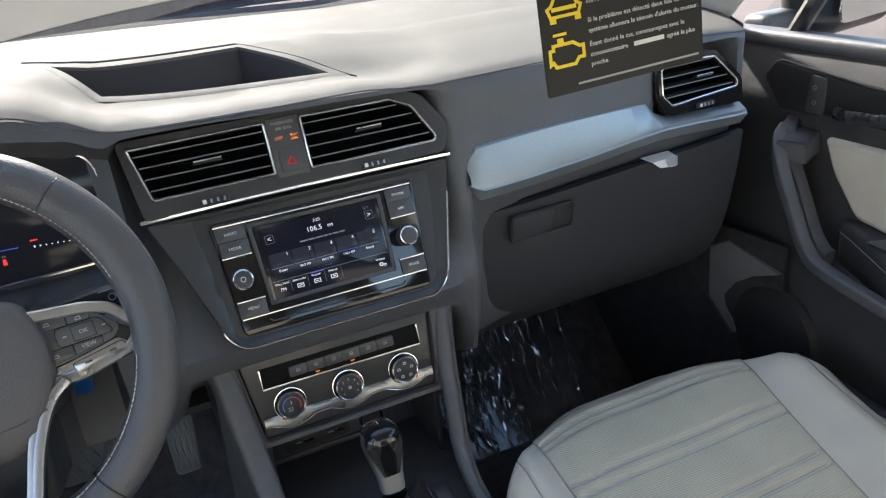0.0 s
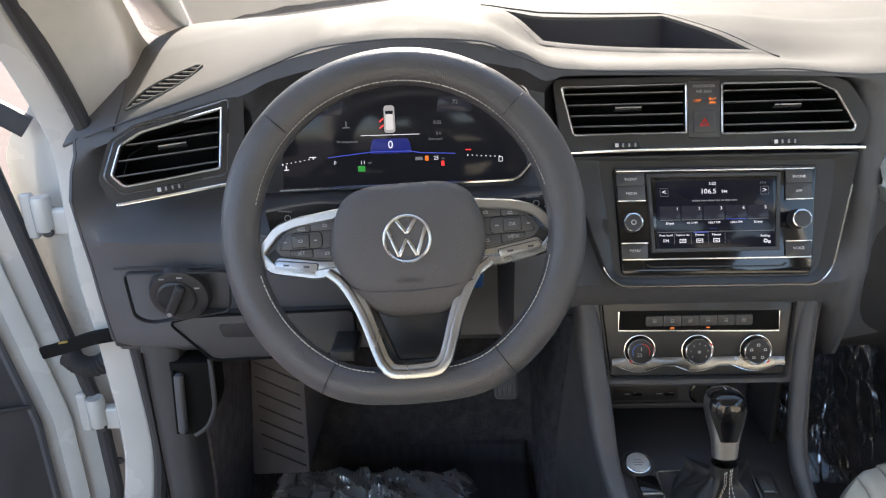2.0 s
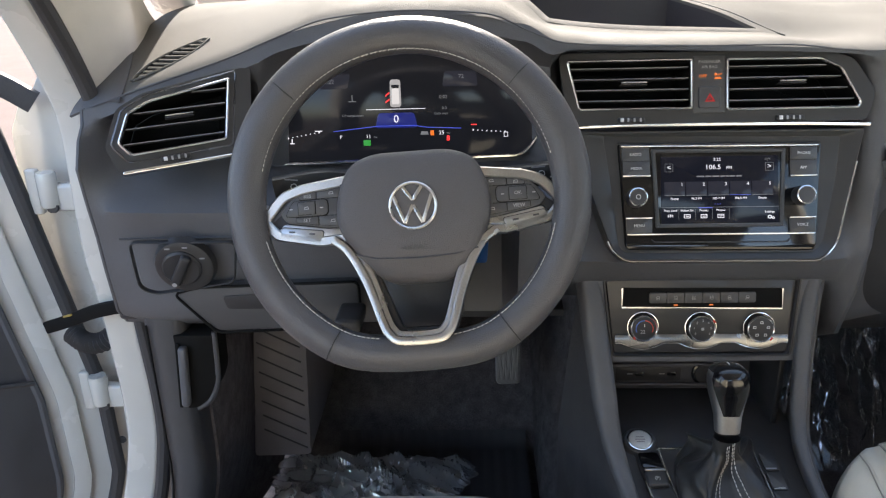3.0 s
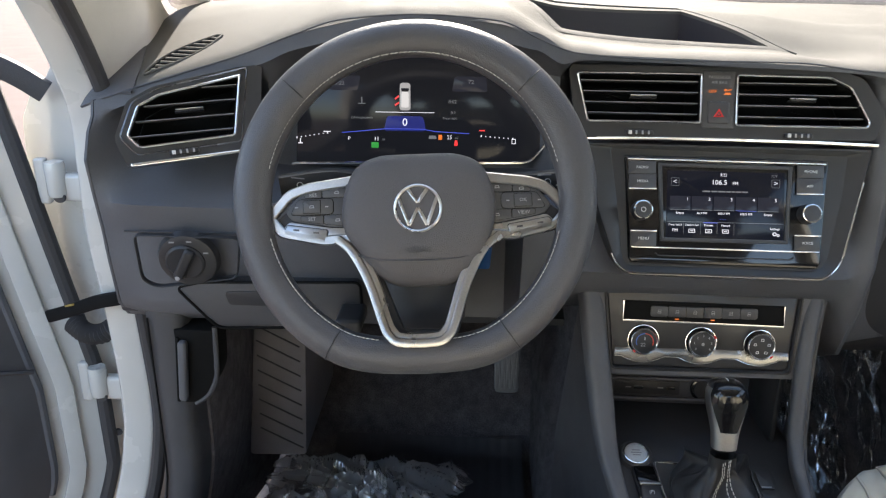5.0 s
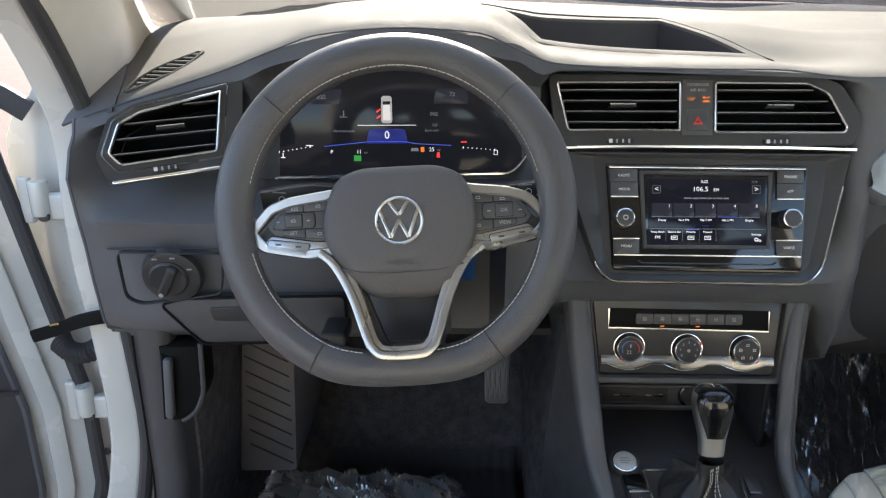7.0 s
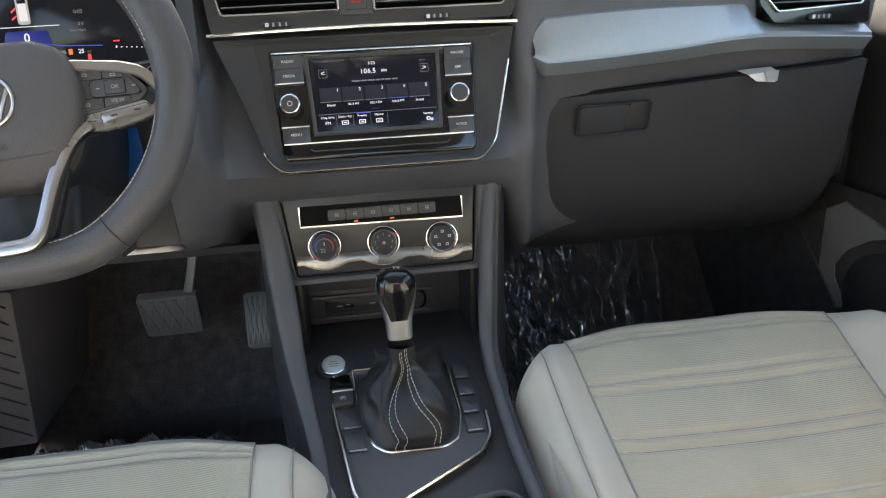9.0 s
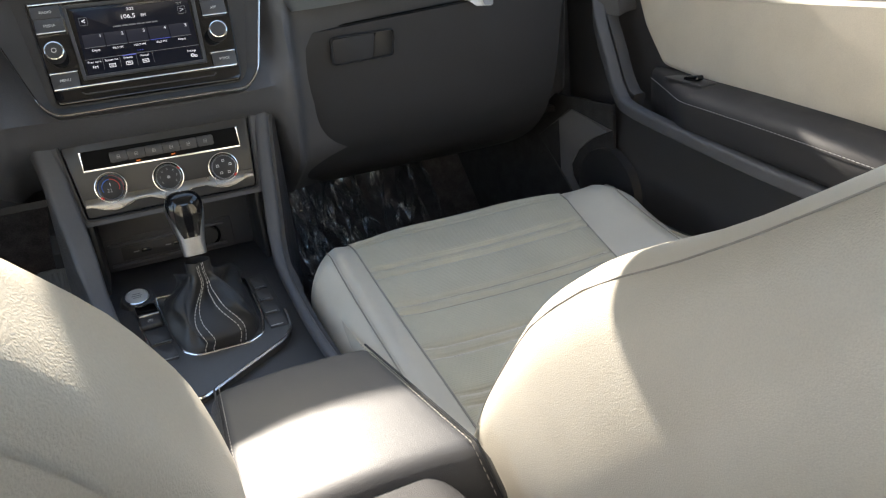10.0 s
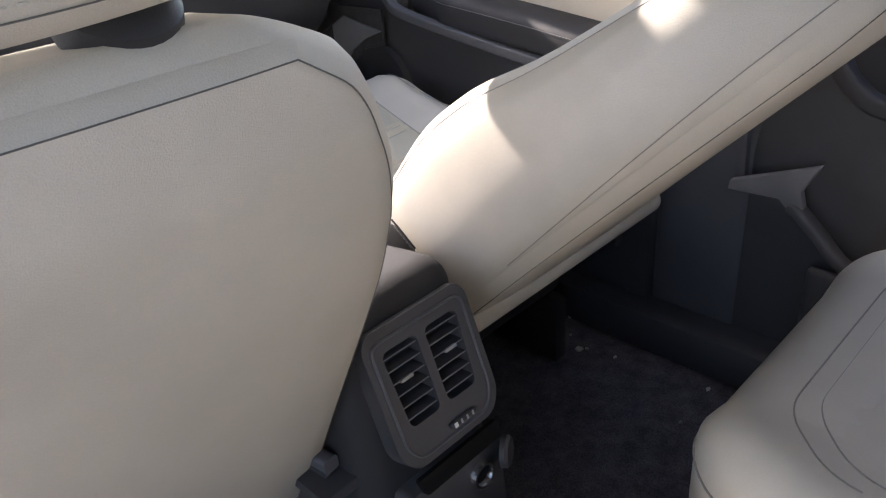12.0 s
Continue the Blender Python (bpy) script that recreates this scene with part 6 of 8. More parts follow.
def knob_rows(prof, off=0.0):
    rows_ = []
    for z, rx, ry, cy in prof:
        rows_.append([KN @ Vector(((rx + off) * math.copysign(abs(math.cos(a)) ** 0.8, math.cos(a)), cy + (ry + off) * math.copysign(abs(math.sin(a)) ** 0.8, math.sin(a)), z)) for a in [2 * math.pi * i / 28 for i in range(28)]])
    return rows_


KP = [(-0.004, 0.0150, 0.0125, 0), (0.0, 0.0155, 0.013, 0), (0.018, 0.0165, 0.0145, 0), (0.034, 0.0195, 0.017, 0.001), (0.050, 0.0230, 0.021, 0.002), (0.062, 0.0245, 0.024, 0.003), (0.072, 0.0240, 0.025, 0.004), (0.080, 0.0215, 0.024, 0.004), (0.086, 0.0165, 0.020, 0.004), (0.0885, 0.010, 0.012, 0.004), (0.089, 0.001, 0.001, 0.004)]
part("knob", grid(knob_rows(KP), close_u=True, caps=True), mat("dark_satin_silver", (0.42, 0.42, 0.42), 0.46, 1.0, vary=0.05), gs, "satin silver knob body", angle=60)
# gloss black cap: the rear and top faces of the knob
cap = []
for z, rx, ry, cy in [(0.022, 0.0172, 0.0152, 0.0)] + KP[3:]:
    spread = 26 + 40 * min(1.0, max(0.0, (z - 0.020) / 0.055))
    cap.append([KN @ Vector(((rx + 0.0014) * math.copysign(abs(math.cos(a)) ** 0.8, math.cos(a)), cy - (ry + 0.0014) * abs(math.sin(a)) ** 0.8, z + 0.0006)) for a in [math.radians(270 - spread + 2 * spread * i / 18) for i in range(19)]])
part("knob_cap", thick(grid(cap), 0.001), PIANO, gs, "gloss black knob face", angle=60)
part("knob_cap", grid(knob_rows([(z + 0.0008, rx * 0.97, ry * 1.0, cy) for z, rx, ry, cy in KP[7:]], 0.001), close_u=True, caps=True), PIANO, gs, angle=60)
part("knob_mark", rbox((0.0012, 0.010, 0.0006), 0.0002, KN @ Matrix.Translation((0, 0.004, 0.0905)), (1, 1, 1), 1), PRINT, gs)

# cup holders behind the deck, in one dark tray
cup = thing("cup_holder", (0.04, -0.20, 0.6), "dark round cup holders in the console", "cup holder")
for x, y in ((0.055, -0.155), (0.005, -0.235)):
    part("cup_wall", lathe([(0.040, 0.0), (0.042, 0.004), (0.045, 0.004), (0.046, 0.0)], Matrix.Translation((x, y, 0.639)), 32), BLACK, cup)
    part("cup_floor", lathe([(0.0001, 0.001), (0.040, 0.001), (0.041, 0.0)], Matrix.Translation((x, y, 0.6395)), 32), PIANO, cup)

cup_o = rounded([(0.004, -0.118), (0.032, -0.100), (0.088, -0.088), (0.104, -0.100), (0.106, -0.300), (-0.036, -0.300), (-0.034, -0.180)], 0.012, 4)
part("tray", slab(cup_o, 0.004, Matrix.Translation((0, 0, 0.6400)), 0.001), PIANO, cup)
part("tray_rim", tube([(x, y, 0.6425) for x, y in cup_o], 0.0032, 8, closed=True), DARK, cup)
# armrest
arm = thing("armrest", (0.045, -0.42, 0.65), "black leatherette centre armrest with pale stitched edges", "armrest")
AX0, AX1, AY0, AY1 = -0.040, 0.118, -0.535, -0.300
part("lid", rbox((AX1 - AX0, AY1 - AY0, 0.115), 0.016, Matrix.Translation(((AX0 + AX1) / 2, (AY0 + AY1) / 2, 0.712)), (10, 16, 4), 4,
                 lambda x, y, z: (x * (1 + 0.10 * (-y / 0.12)), y, z + (0.006 * math.cos(x / 0.08 * 1.4) + 0.010 * (-y / 0.12) - 0.028 * max(0, -y - 0.085) / 0.03 * (1 if z > 0 else 0) if z > 0 else 0))), ARM_LEATHER, arm)
for s in (-1, 1):
    cx = (AX0 + AX1) / 2
    line = [(cx + s * 0.068 * (1 + 0.10 * (-(y + 0.4175) / 0.12)), y, 0.7725 + 0.010 * (-(y + 0.4175) / 0.12) - 0.028 * max(0, -(y + 0.4175) - 0.085) / 0.03) for y in [-0.302 - 0.230 * i / 30 for i in range(31)]]
    stitches(line, 0.0052, 0.0036, 0.0005, SEAM, arm)
    part("lid_seam", tube([Vector(p) + Vector((s * 0.004, 0, -0.0012)) for p in line], 0.0011, 5), BLACK, arm)
part("armrest_base", rbox((0.165, 0.30, 0.10), 0.015, Matrix.Translation((0.030, -0.455, 0.640)), (2, 3, 2), 2), HARD, arm)

# rear end of the console with vents
RC = plane_at((0.026, -0.638, 0.705), (1, 0, 0), (0, 0.36, 1))
rcon = thing("rear_console", (0.012, -0.6, 0.5), "charcoal rear console end with air vents and socket", "rear console")
# shell darker than its bezel, with the shade on it in the colour
part("body", rbox((0.165, 0.15, 0.36), 0.03, Matrix.Translation((0.022, -0.565, 0.60)) @ Matrix.Rotation(-0.16, 4, "X"), (4, 4, 6), 4, lambda x, y, z: (x * (1 - 0.10 * max(0, z) / 0.18), y, z)), mat("matt_shaded_shell", (0.030, 0.030, 0.032), 0.72, spec=0.25, vary=0.1, bump=0.4, bump_scale=1100), rcon)
rb = [(-0.056, 0.062), (0.056, 0.062), (0.064, 0.050), (0.064, -0.056), (0.050, -0.074), (-0.050, -0.074), (-0.064, -0.056), (-0.064, 0.050)]
part("vent_bezel", plate_with_holes(rounded(rb, 0.014), [rounded([(-0.046, 0.040), (-0.005, 0.040), (-0.005, -0.036), (-0.042, -0.036)], 0.008), rounded([(0.005, 0.040), (0.046, 0.040), (0.042, -0.036), (0.005, -0.036)], 0.008)], 0.02, at(RC, 0, 0, 0.006)), HARD, rcon)
for s in (-1, 1):
    # near-black backing in place of the shade behind the louvres
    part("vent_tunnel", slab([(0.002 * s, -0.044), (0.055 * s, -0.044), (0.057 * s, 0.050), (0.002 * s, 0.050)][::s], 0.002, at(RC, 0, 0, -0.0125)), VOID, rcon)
    for k in range(6):
        v = -0.0290 + 0.0122 * k
        part("louvre", grid([[at(RC, u, v + q[1], q[0]).translation for q in ((0.003, 0.0), (0.004, 0.0012), (0.003, 0.0022), (-0.014, 0.006), (-0.014, 0.0046))] for u in (0.006 * s, (0.0420 + 0.0006 * k) * s)], close_u=True, caps=True), LOUVRE, rcon)
        part("louvre_edge", tube([at(RC, u, v + 0.0012, 0.0044).translation for u in (0.006 * s, (0.0420 + 0.0006 * k) * s)], 0.0006, 6), EDGE, rcon)
    part("finger_tab", slab(rounded([(0.020 * s, 0.006), (0.036 * s, 0.006), (0.035 * s, 0.0095), (0.021 * s, 0.0095)][::s], 0.002), 0.008, at(RC, 0, 0, 0.006), 0.001), SATIN, rcon)
part("bezel_ring", frame_ring(rounded([(-0.057, 0.052), (0.057, 0.052), (0.056, -0.050), (0.044, -0.067), (-0.044, -0.067), (-0.056, -0.050)], 0.012), 0.0024, 0.004, at(RC, 0, 0, 0.0085), 0.001), DARK, rcon)
vent_wheel(at(RC, 0.012, -0.057, 0.008), rcon, 0.034)
# flat near-black plate drawn for the slot's dark inside
part("lower_slot", slab(rounded([(-0.050, -0.102), (0.050, -0.102), (0.054, -0.084), (-0.054, -0.084)], 0.004), 0.006, at(RC, 0, 0, 0.004), 0.0008), VOID, rcon)
RS2 = plane_at((0.026, -0.668, 0.576), (1, 0, 0), (0, 0.10, 1))
part("lower_panel", slab(rounded([(-0.060, -0.080), (0.060, -0.080), (0.062, 0.028), (-0.062, 0.028)], 0.01), 0.03, at(RS2, 0, 0, -0.002)), HARD, rcon)
part("socket_ring", lathe([(0.0105, 0.0), (0.0112, 0.0045), (0.0140, 0.0045), (0.0150, -0.002)], at(RS2, 0.028, -0.004, 0.001), 30), CHROME, rcon)
part("socket_hole", lathe([(0.0001, 0.0012), (0.0108, 0.0012), (0.011, -0.002)], at(RS2, 0.028, -0.004, 0.001), 30), PIANO, rcon)
part("socket_cap", lathe([(0.0001, 0.006), (0.014, 0.005), (0.0165, 0.002), (0.0165, -0.003)], at(RS2, 0.056, 0.010, 0.010) @ Matrix.Rotation(0.5, 4, "Y"), 28), RUBBER, rcon)

# ---- seats ----
def cushion_top(x, y):
    """Height of a front cushion over its own base; x across, y to the front."""
    z = 0.085 * ((y + 0.30) / 0.42) if y > -0.30 else 0.0
    z = min(z, 0.080) if y < 0.12 else 0.080 - 1.6 * max(0, y - 0.135) ** 2 * 8
    z += 0.014 * max(0.0, min(1.0, (abs(x) - 0.150) / 0.06)) ** 2
    z -= 0.006 * math.cos(x / 0.17 * math.pi / 2) if abs(x) < 0.17 else 0
    return z


GROOVES = [0.122, 0.108, 0.031, 0.010, -0.062, -0.081, -0.152, -0.171, -0.237, -0.254, -0.325, -0.343]


def corner_back(x, y):
    """How far a front corner of a cushion is drawn back."""
    g = max(0.0, min(1.0, (y + 0.12) / 0.28))
    return 0.115 * max(0.0, (abs(x) - 0.06) / 0.20) ** 1.9 * g * g


def front_seat(name, cx, dy, dz, piv, lean, label, facing, back_dx=0.0, head_dz=0.0, drop=0.062, L=0.625, bulge=0.018, front=1.0, taper=0.0, wide=0.0):
    """A front seat: cushion with ribbed insert, leaning backrest, headrest on two posts. facing: +1 if its inboard side is at +x."""
    seat = thing(name, (cx, -0.15 + dy, 0.30), label, "car seat", "front seats")
    base = Vector((cx, dy, 0.618 + dz))

    def spread(x):
        """The inboard bolster is drawn out a little."""
        return x + facing * wide * max(0.0, (facing * x - 0.17) / 0.095)

    def bend2(x, y, z):
        y -= 0.11
        yy = y - corner_back(x, y)
        if z > 0:
            return (spread(x), yy + 0.11, cushion_top(x, y) + (z - 0.075))
        return (spread(x) * 0.94, yy + 0.11 - 0.06 * (0.08 - z) * max(0, y) / 0.1, z + 0.05)
    cm = Matrix.Translation(base + Vector((0, -0.11, 0)))
    cus = part("cushion", rbox((0.530, 0.60, 0.15), 0.055, cm, (30, 34, 4), 6, bend2), LEATHER, seat, "smooth beige leatherette side bolsters", angle=80)
    # ribbed insert with sewn channels
    rows_ = []
    for j in range(241):
        y = -0.36 + 0.505 * j / 240
        inb, outb = 0.186, 0.163 - 0.135 * (0.12 - y)
        hw, mid_x = (inb + outb) / 2, facing * (inb - outb) / 2
        row = []
        for i in range(31):
            x = mid_x - hw + 2 * hw * i / 30
            ed = min(1.0, (hw - abs(x - mid_x)) / 0.010)
            g = sum(0.0075 * math.exp(-((y - c) / 0.0040) ** 2) for c in GROOVES)
            fr_e = min(1.0, (0.145 - y) / 0.012)
            row.append(base + Vector((x, y - corner_back(x, y), cushion_top(x, y) + 0.0042 * ed * fr_e - g * ed * 0.8 + 0.0008)))
        rows_.append(row)
    ins = part("cushion_insert", grid(rows_), FABRIC, seat, "ribbed woven insert with sewn cross channels", angle=80)
    for line in ([r[0] for r in rows_[::6]], [r[30] for r in rows_[::6]], rows_[-1]):
        part("insert_seam", tube([p + Vector((0, 0, 0.0002)) for p in line], 0.0013, 5), SEAM, ins)
    # dark lines along the channel floors, drawn for the shade in the grooves
    for c in GROOVES:
        jj = min(range(241), key=lambda j: abs(-0.36 + 0.505 * j / 240 - c))
        part("groove_shade", tube([p + Vector((0, 0, 0.0002)) for p in rows_[jj][1:-1]], 0.0008, 5), CHANNEL, ins)
    # seam along the top edge of each bolster
    for s in (-1, 1):
        ln = []
        for i in range(60):
            y = -0.34 + 0.48 * i / 59
            x = s * 0.226
            ln.append(base + Vector((spread(x), y - corner_back(x, y), cushion_top(x, y) - 0.0006)))
        part("edge_seam", tube(ln, 0.0009, 5), SEAM, cus)
        stitches([p + Vector((-s * 0.0035, 0, 0.0006)) for p in ln], 0.006, 0.0045, 0.0005, LEATHER, cus)
    part("seat_base", rbox((0.40, 0.46, 0.18), 0.02, Matrix.Translation((cx, dy - 0.14, 0.49 + dz)), (2, 2, 2), 2), BLACK, seat)
    for s in (-1, 1):
        part("seat_rail", rbox((0.035, 0.50, 0.13), 0.008, Matrix.Translation((cx + s * 0.17, dy - 0.14, 0.335)), (1, 2, 1), 1), BLACK, seat)
    part("side_cover", rbox((0.028, 0.36, 0.10), 0.012, Matrix.Translation((cx - facing * 0.225, dy - 0.18, 0.505 + dz)), (1, 4, 2), 2), HARD, seat)
    # backrest: its section in depth was drawn along its height
    M = Matrix.Translation((cx + back_dx, piv[0], piv[1])) @ Matrix.Rotation(lean, 4, "X")
    DEPTH = [(0.0, 0.050, 0.075), (0.08, 0.085, 0.073), (0.17, 0.100, 0.071), (0.25, 0.106, 0.069), (0.33, 0.096, 0.068), (0.43, 0.066, 0.067), (0.52, 0.045, 0.066), (0.60, 0.034, 0.064), (0.63, 0.034, 0.062)]

    HALF = [(0.0, 0.216), (0.06, 0.229), (0.20, 0.236), (0.32, 0.241), (0.40, 0.243), (0.474, 0.235), (0.52, 0.221), (0.556, 0.203), (0.593, 0.178), (0.612, 0.150), (0.625, 0.128)]

    def own(z):
        """Height on the plain backrest that this one's upper part is drawn out from."""
        return z if z < 0.45 else 0.45 + (z - 0.45) * 0.175 / (L - 0.45)

    def back_half(z):
        return lerp_table(HALF, own(z))[0]

    def bend_b(x, y, z):
        z += L / 2
        f = z / L
        w = back_half(z) / 0.246
        fr_, bk_ = lerp_table(DEPTH, own(z))
        e = max(0.0, min(1.0, (abs(x) - 0.11) / 0.09))
        fr_ -= 0.038 * (1 - e * e * (3 - 2 * e)) * max(0.0, 1 - f * 0.9)
        yy = y / 0.0675 * (fr_ * front if y > 0 else bk_)
        side = bulge * (1 - (y / 0.0675) ** 2) * max(0.0, (abs(x) - 0.15) / 0.096) * min(1.0, (L - z) / 0.10)
        return (x * w * (1 - taper * max(0.0, y) / 0.0675) + math.copysign(side, x), yy, z - drop * max(0.0, y + 0.04) / 0.1075 * max(0.0, f) ** 3.5)
    bk = part("backrest", rbox((0.492, 0.135, L), 0.028, M, (28, 8, 50), 7, bend_b), LEATHER, seat, "beige leatherette backrest", angle=80)
    # rear panel, a little proud, with seams round it
    pr = []
    for j in range(61):
        z = 0.02 + (L - 0.028) * math.sin(j / 60 * math.pi / 2) ** 0.9
        t = max(0.0, (own(z) - 0.565) / 0.052)
        hw = back_half(z) - 0.004
        yb = -lerp_table(DEPTH, own(z))[1] + 0.003 * t * t
        row = []
        for i in range(33):
            q = abs(i / 16 - 1)
            row.append(M @ Vector((-hw + 2 * hw * i / 32, yb - 0.0045 - 0.010 * (1 - q ** 4) * (1 - 0.8 * t) + (0.012 if i in (0, 32) else 0.0), z)))
        pr.append(row)
    pr.append([p + M.to_3x3() @ Vector((0, 0.013 if 0 < i < 32 else 0.0, 0.002 if 0 < i < 32 else 0.0)) for i, p in enumerate(pr[-1])])
    pan = part("rear_panel", grid(pr), LEATHER, seat, "smooth beige rear panel", angle=80)
    edge = [r[1] for r in pr[:-1]] + pr[-2][2:31] + [r[31] for r in reversed(pr[:-1])]
    out = M.to_3x3() @ Vector((0, -1, 0))
    part("panel_seam", tube([p + out * 0.0002 for p in edge], 0.00045, 5), CHANNEL, pan)
    # seams on the skin: along the front edges and over the top, and over the shoulders
    skin = skin_of((0.492, 0.135, L), 0.028, M, bend_b)
    h = L / 2
    if facing > 0:
        loop = [skin(-0.246, 0.0675, -0.24 + (h + 0.24) * i / 50) for i in range(51)] + [skin(-0.246 + 0.492 * i / 40, 0.0675, h) for i in range(1, 40)] + [skin(0.246, 0.0675, h - (h + 0.24) * i / 50) for i in range(51)]
        part("side_seam", tube(loop, 0.0005, 5), SEAM, bk)
    else:
        # the seam leaves the front edge below the shoulder, arcs over the side and ends at the rear seam
        arc = [(0.0675, 0.08), (0.0675, 0.40), (0.064, 0.47), (0.058, 0.53), (0.050, 0.565), (0.040, 0.583), (0.028, 0.597), (0.010, 0.609), (-0.008, 0.617), (-0.027, 0.624), (-0.048, 0.632)]
        rear = [(-0.064, 0.26), (-0.056, 0.42), (-0.050, 0.55), (-0.048, 0.632), (-0.045, 0.655)]
        for s_ in (-1, 1):
            for nm, line in (("shoulder_seam", arc), ("rear_side_seam", rear)):
                ln = [skin(s_ * 0.246, p.x, p.y - h) for p in smooth_path([Vector((y, z, 0)) for y, z in line], 8)]
                part(nm, tube(ln, 0.0005, 5), SEAM, bk)
            part("top_seam", tube([skin(s_ * 0.214, -0.060 + 0.118 * k / 24, h) for k in range(25)], 0.0006, 5), CHANNEL, bk)
            stitches([skin(s_ * 0.206, -0.060 + 0.118 * k / 24, h) for k in range(25)], 0.0065, 0.0045, 0.0007, SEAM, bk)
    fl = 0.035 if facing < 0 else 0.0
    part("lower_flap", rbox((0.40 + fl * 0.6, 0.05, 0.11 + fl), 0.018, M @ Matrix.Translation((0, -0.066 - fl * 0.25, 0.035 + fl * 0.4)), (4, 1, 2), 3), LEATHER, seat, "soft lower back flap")
    # front insert of the backrest
    fr = []
    for j in range(61):
        z = 0.07 + 0.46 * j / 60
        f = z / L
        hw = 0.135
        g = sum(0.004 * math.exp(-((z - c) / 0.003) ** 2) for c in (0.14, 0.157, 0.24, 0.257, 0.34, 0.357, 0.44, 0.457))
        fr.append([M @ Vector((-hw + 2 * hw * i / 16, front * (lerp_table(DEPTH, own(z))[0] - 0.038 * max(0.0, 1 - f * 0.9)) + 0.0015 - g + 0.004 * abs(i / 8 - 1) ** 3, z - drop * f ** 3.5)) for i in range(17)])
    part("backrest_insert", grid(fr), FABRIC, seat, "ribbed woven insert")
    # headrest
    H = M @ Matrix.Translation((0, -0.004, L))
    HR = H @ Matrix.Translation((0, 0, head_dz))
    pw_ = 0.075 if facing > 0 else 0.098
    for s in (-1, 1):
        part("post_collar", lathe([(0.0001, 0.012), (0.010, 0.012), (0.019, 0.010), (0.0245, 0.005), (0.0260, -0.008)], H @ Matrix.Translation((s * pw_, -0.014, -0.002)), 32), BLACK, seat)
        part("headrest_post", lathe([(0.0065, 0.06), (0.0065, -0.04)], H @ Matrix.Translation((s * pw_, -0.014, 0.0)), 14), CHROME, seat)
    def head_bend(x, y, z):
        return (x * (1 - 0.06 * max(0, z) / 0.09), y - 0.006 + 0.018 * (x / 0.123) ** 2 * (1 if y > 0 else 0.6), z - 0.012 * (x / 0.123) ** 2 * (1 if z > 0 else -0.2))
    HM = HR @ Matrix.Translation((0, 0.0, 0.090))
    hd = part("headrest", rbox((0.246, 0.108, 0.175), 0.030, HM, (14, 5, 10), 6, head_bend), LEATHER, seat, "padded beige headrest with stitched edge", angle=80)
    hskin = skin_of((0.246, 0.108, 0.175), 0.030, HM, head_bend)
    for z, kind in ((-0.058, "stitch"), (-0.064, "seam")):
        line = [hskin(-0.123, 0.03 - 0.084 * k / 12, z) for k in range(13)] + [hskin(-0.123 + 0.246 * k / 40, -0.054, z) for k in range(1, 40)] + [hskin(0.123, -0.054 + 0.084 * k / 12, z) for k in range(13)]
        if kind == "stitch":
            stitches(line, 0.0068, 0.0038, 0.0007, LEATHER, hd)
        else:
            part("headrest_seam", tube(line, 0.00035, 5), CHANNEL, hd)
    return seat


front_seat("driver_seat", -0.350, -0.095, -0.030, (-0.442, 0.535), radians(27), "beige upholstered driver seat with ribbed insert and headrest", 1, 0.066, 0.012, bulge=0.004, front=0.74, taper=0.07, wide=0.006)
front_seat("passenger_seat", 0.395, 0.0, 0.0, (-0.405, 0.612), radians(45), "beige upholstered passenger seat, backrest leaned well back", -1, -0.010, 0.02, 0.025, 0.66)
# belt buckle beside the driver seat
bk = thing("belt_buckle", (-0.075, -0.20, 0.55), "black seat belt buckle with red release button", "belt buckle")
BK = Matrix.Translation((-0.066, -0.205, 0.618)) @ Matrix.Rotation(0.35, 4, "X")
part("buckle_body", rbox((0.044, 0.026, 0.085), 0.008, BK, (1, 1, 2), 2), BLACK, bk)
part("release_button", rbox((0.034, 0.020, 0.012), 0.003, BK @ Matrix.Translation((0, 0, 0.041)), (1, 1, 1), 2), RED, bk)
part("buckle_stalk", rbox((0.020, 0.010, 0.18), 0.004, BK @ Matrix.Translation((0, 0, -0.12)), (1, 1, 1), 1), BLACK, bk)

# rear bench
rs = thing("rear_bench", (0.0, -1.1, 0.40), "beige upholstered rear bench with ribbed inserts", "rear seat")
def rear_bend(x, y, z):
    if z > 0:
        z = z - 0.05 + 0.05 + 0.010 * max(0, min(1, (abs(x) - 0.17) / 0.05)) - 0.9 * max(0, y - 0.18) ** 2
    nar = 1 - 0.22 * max(0.0, (y - 0.06) / 0.20) ** 2.5
    return (x * nar, y, z)


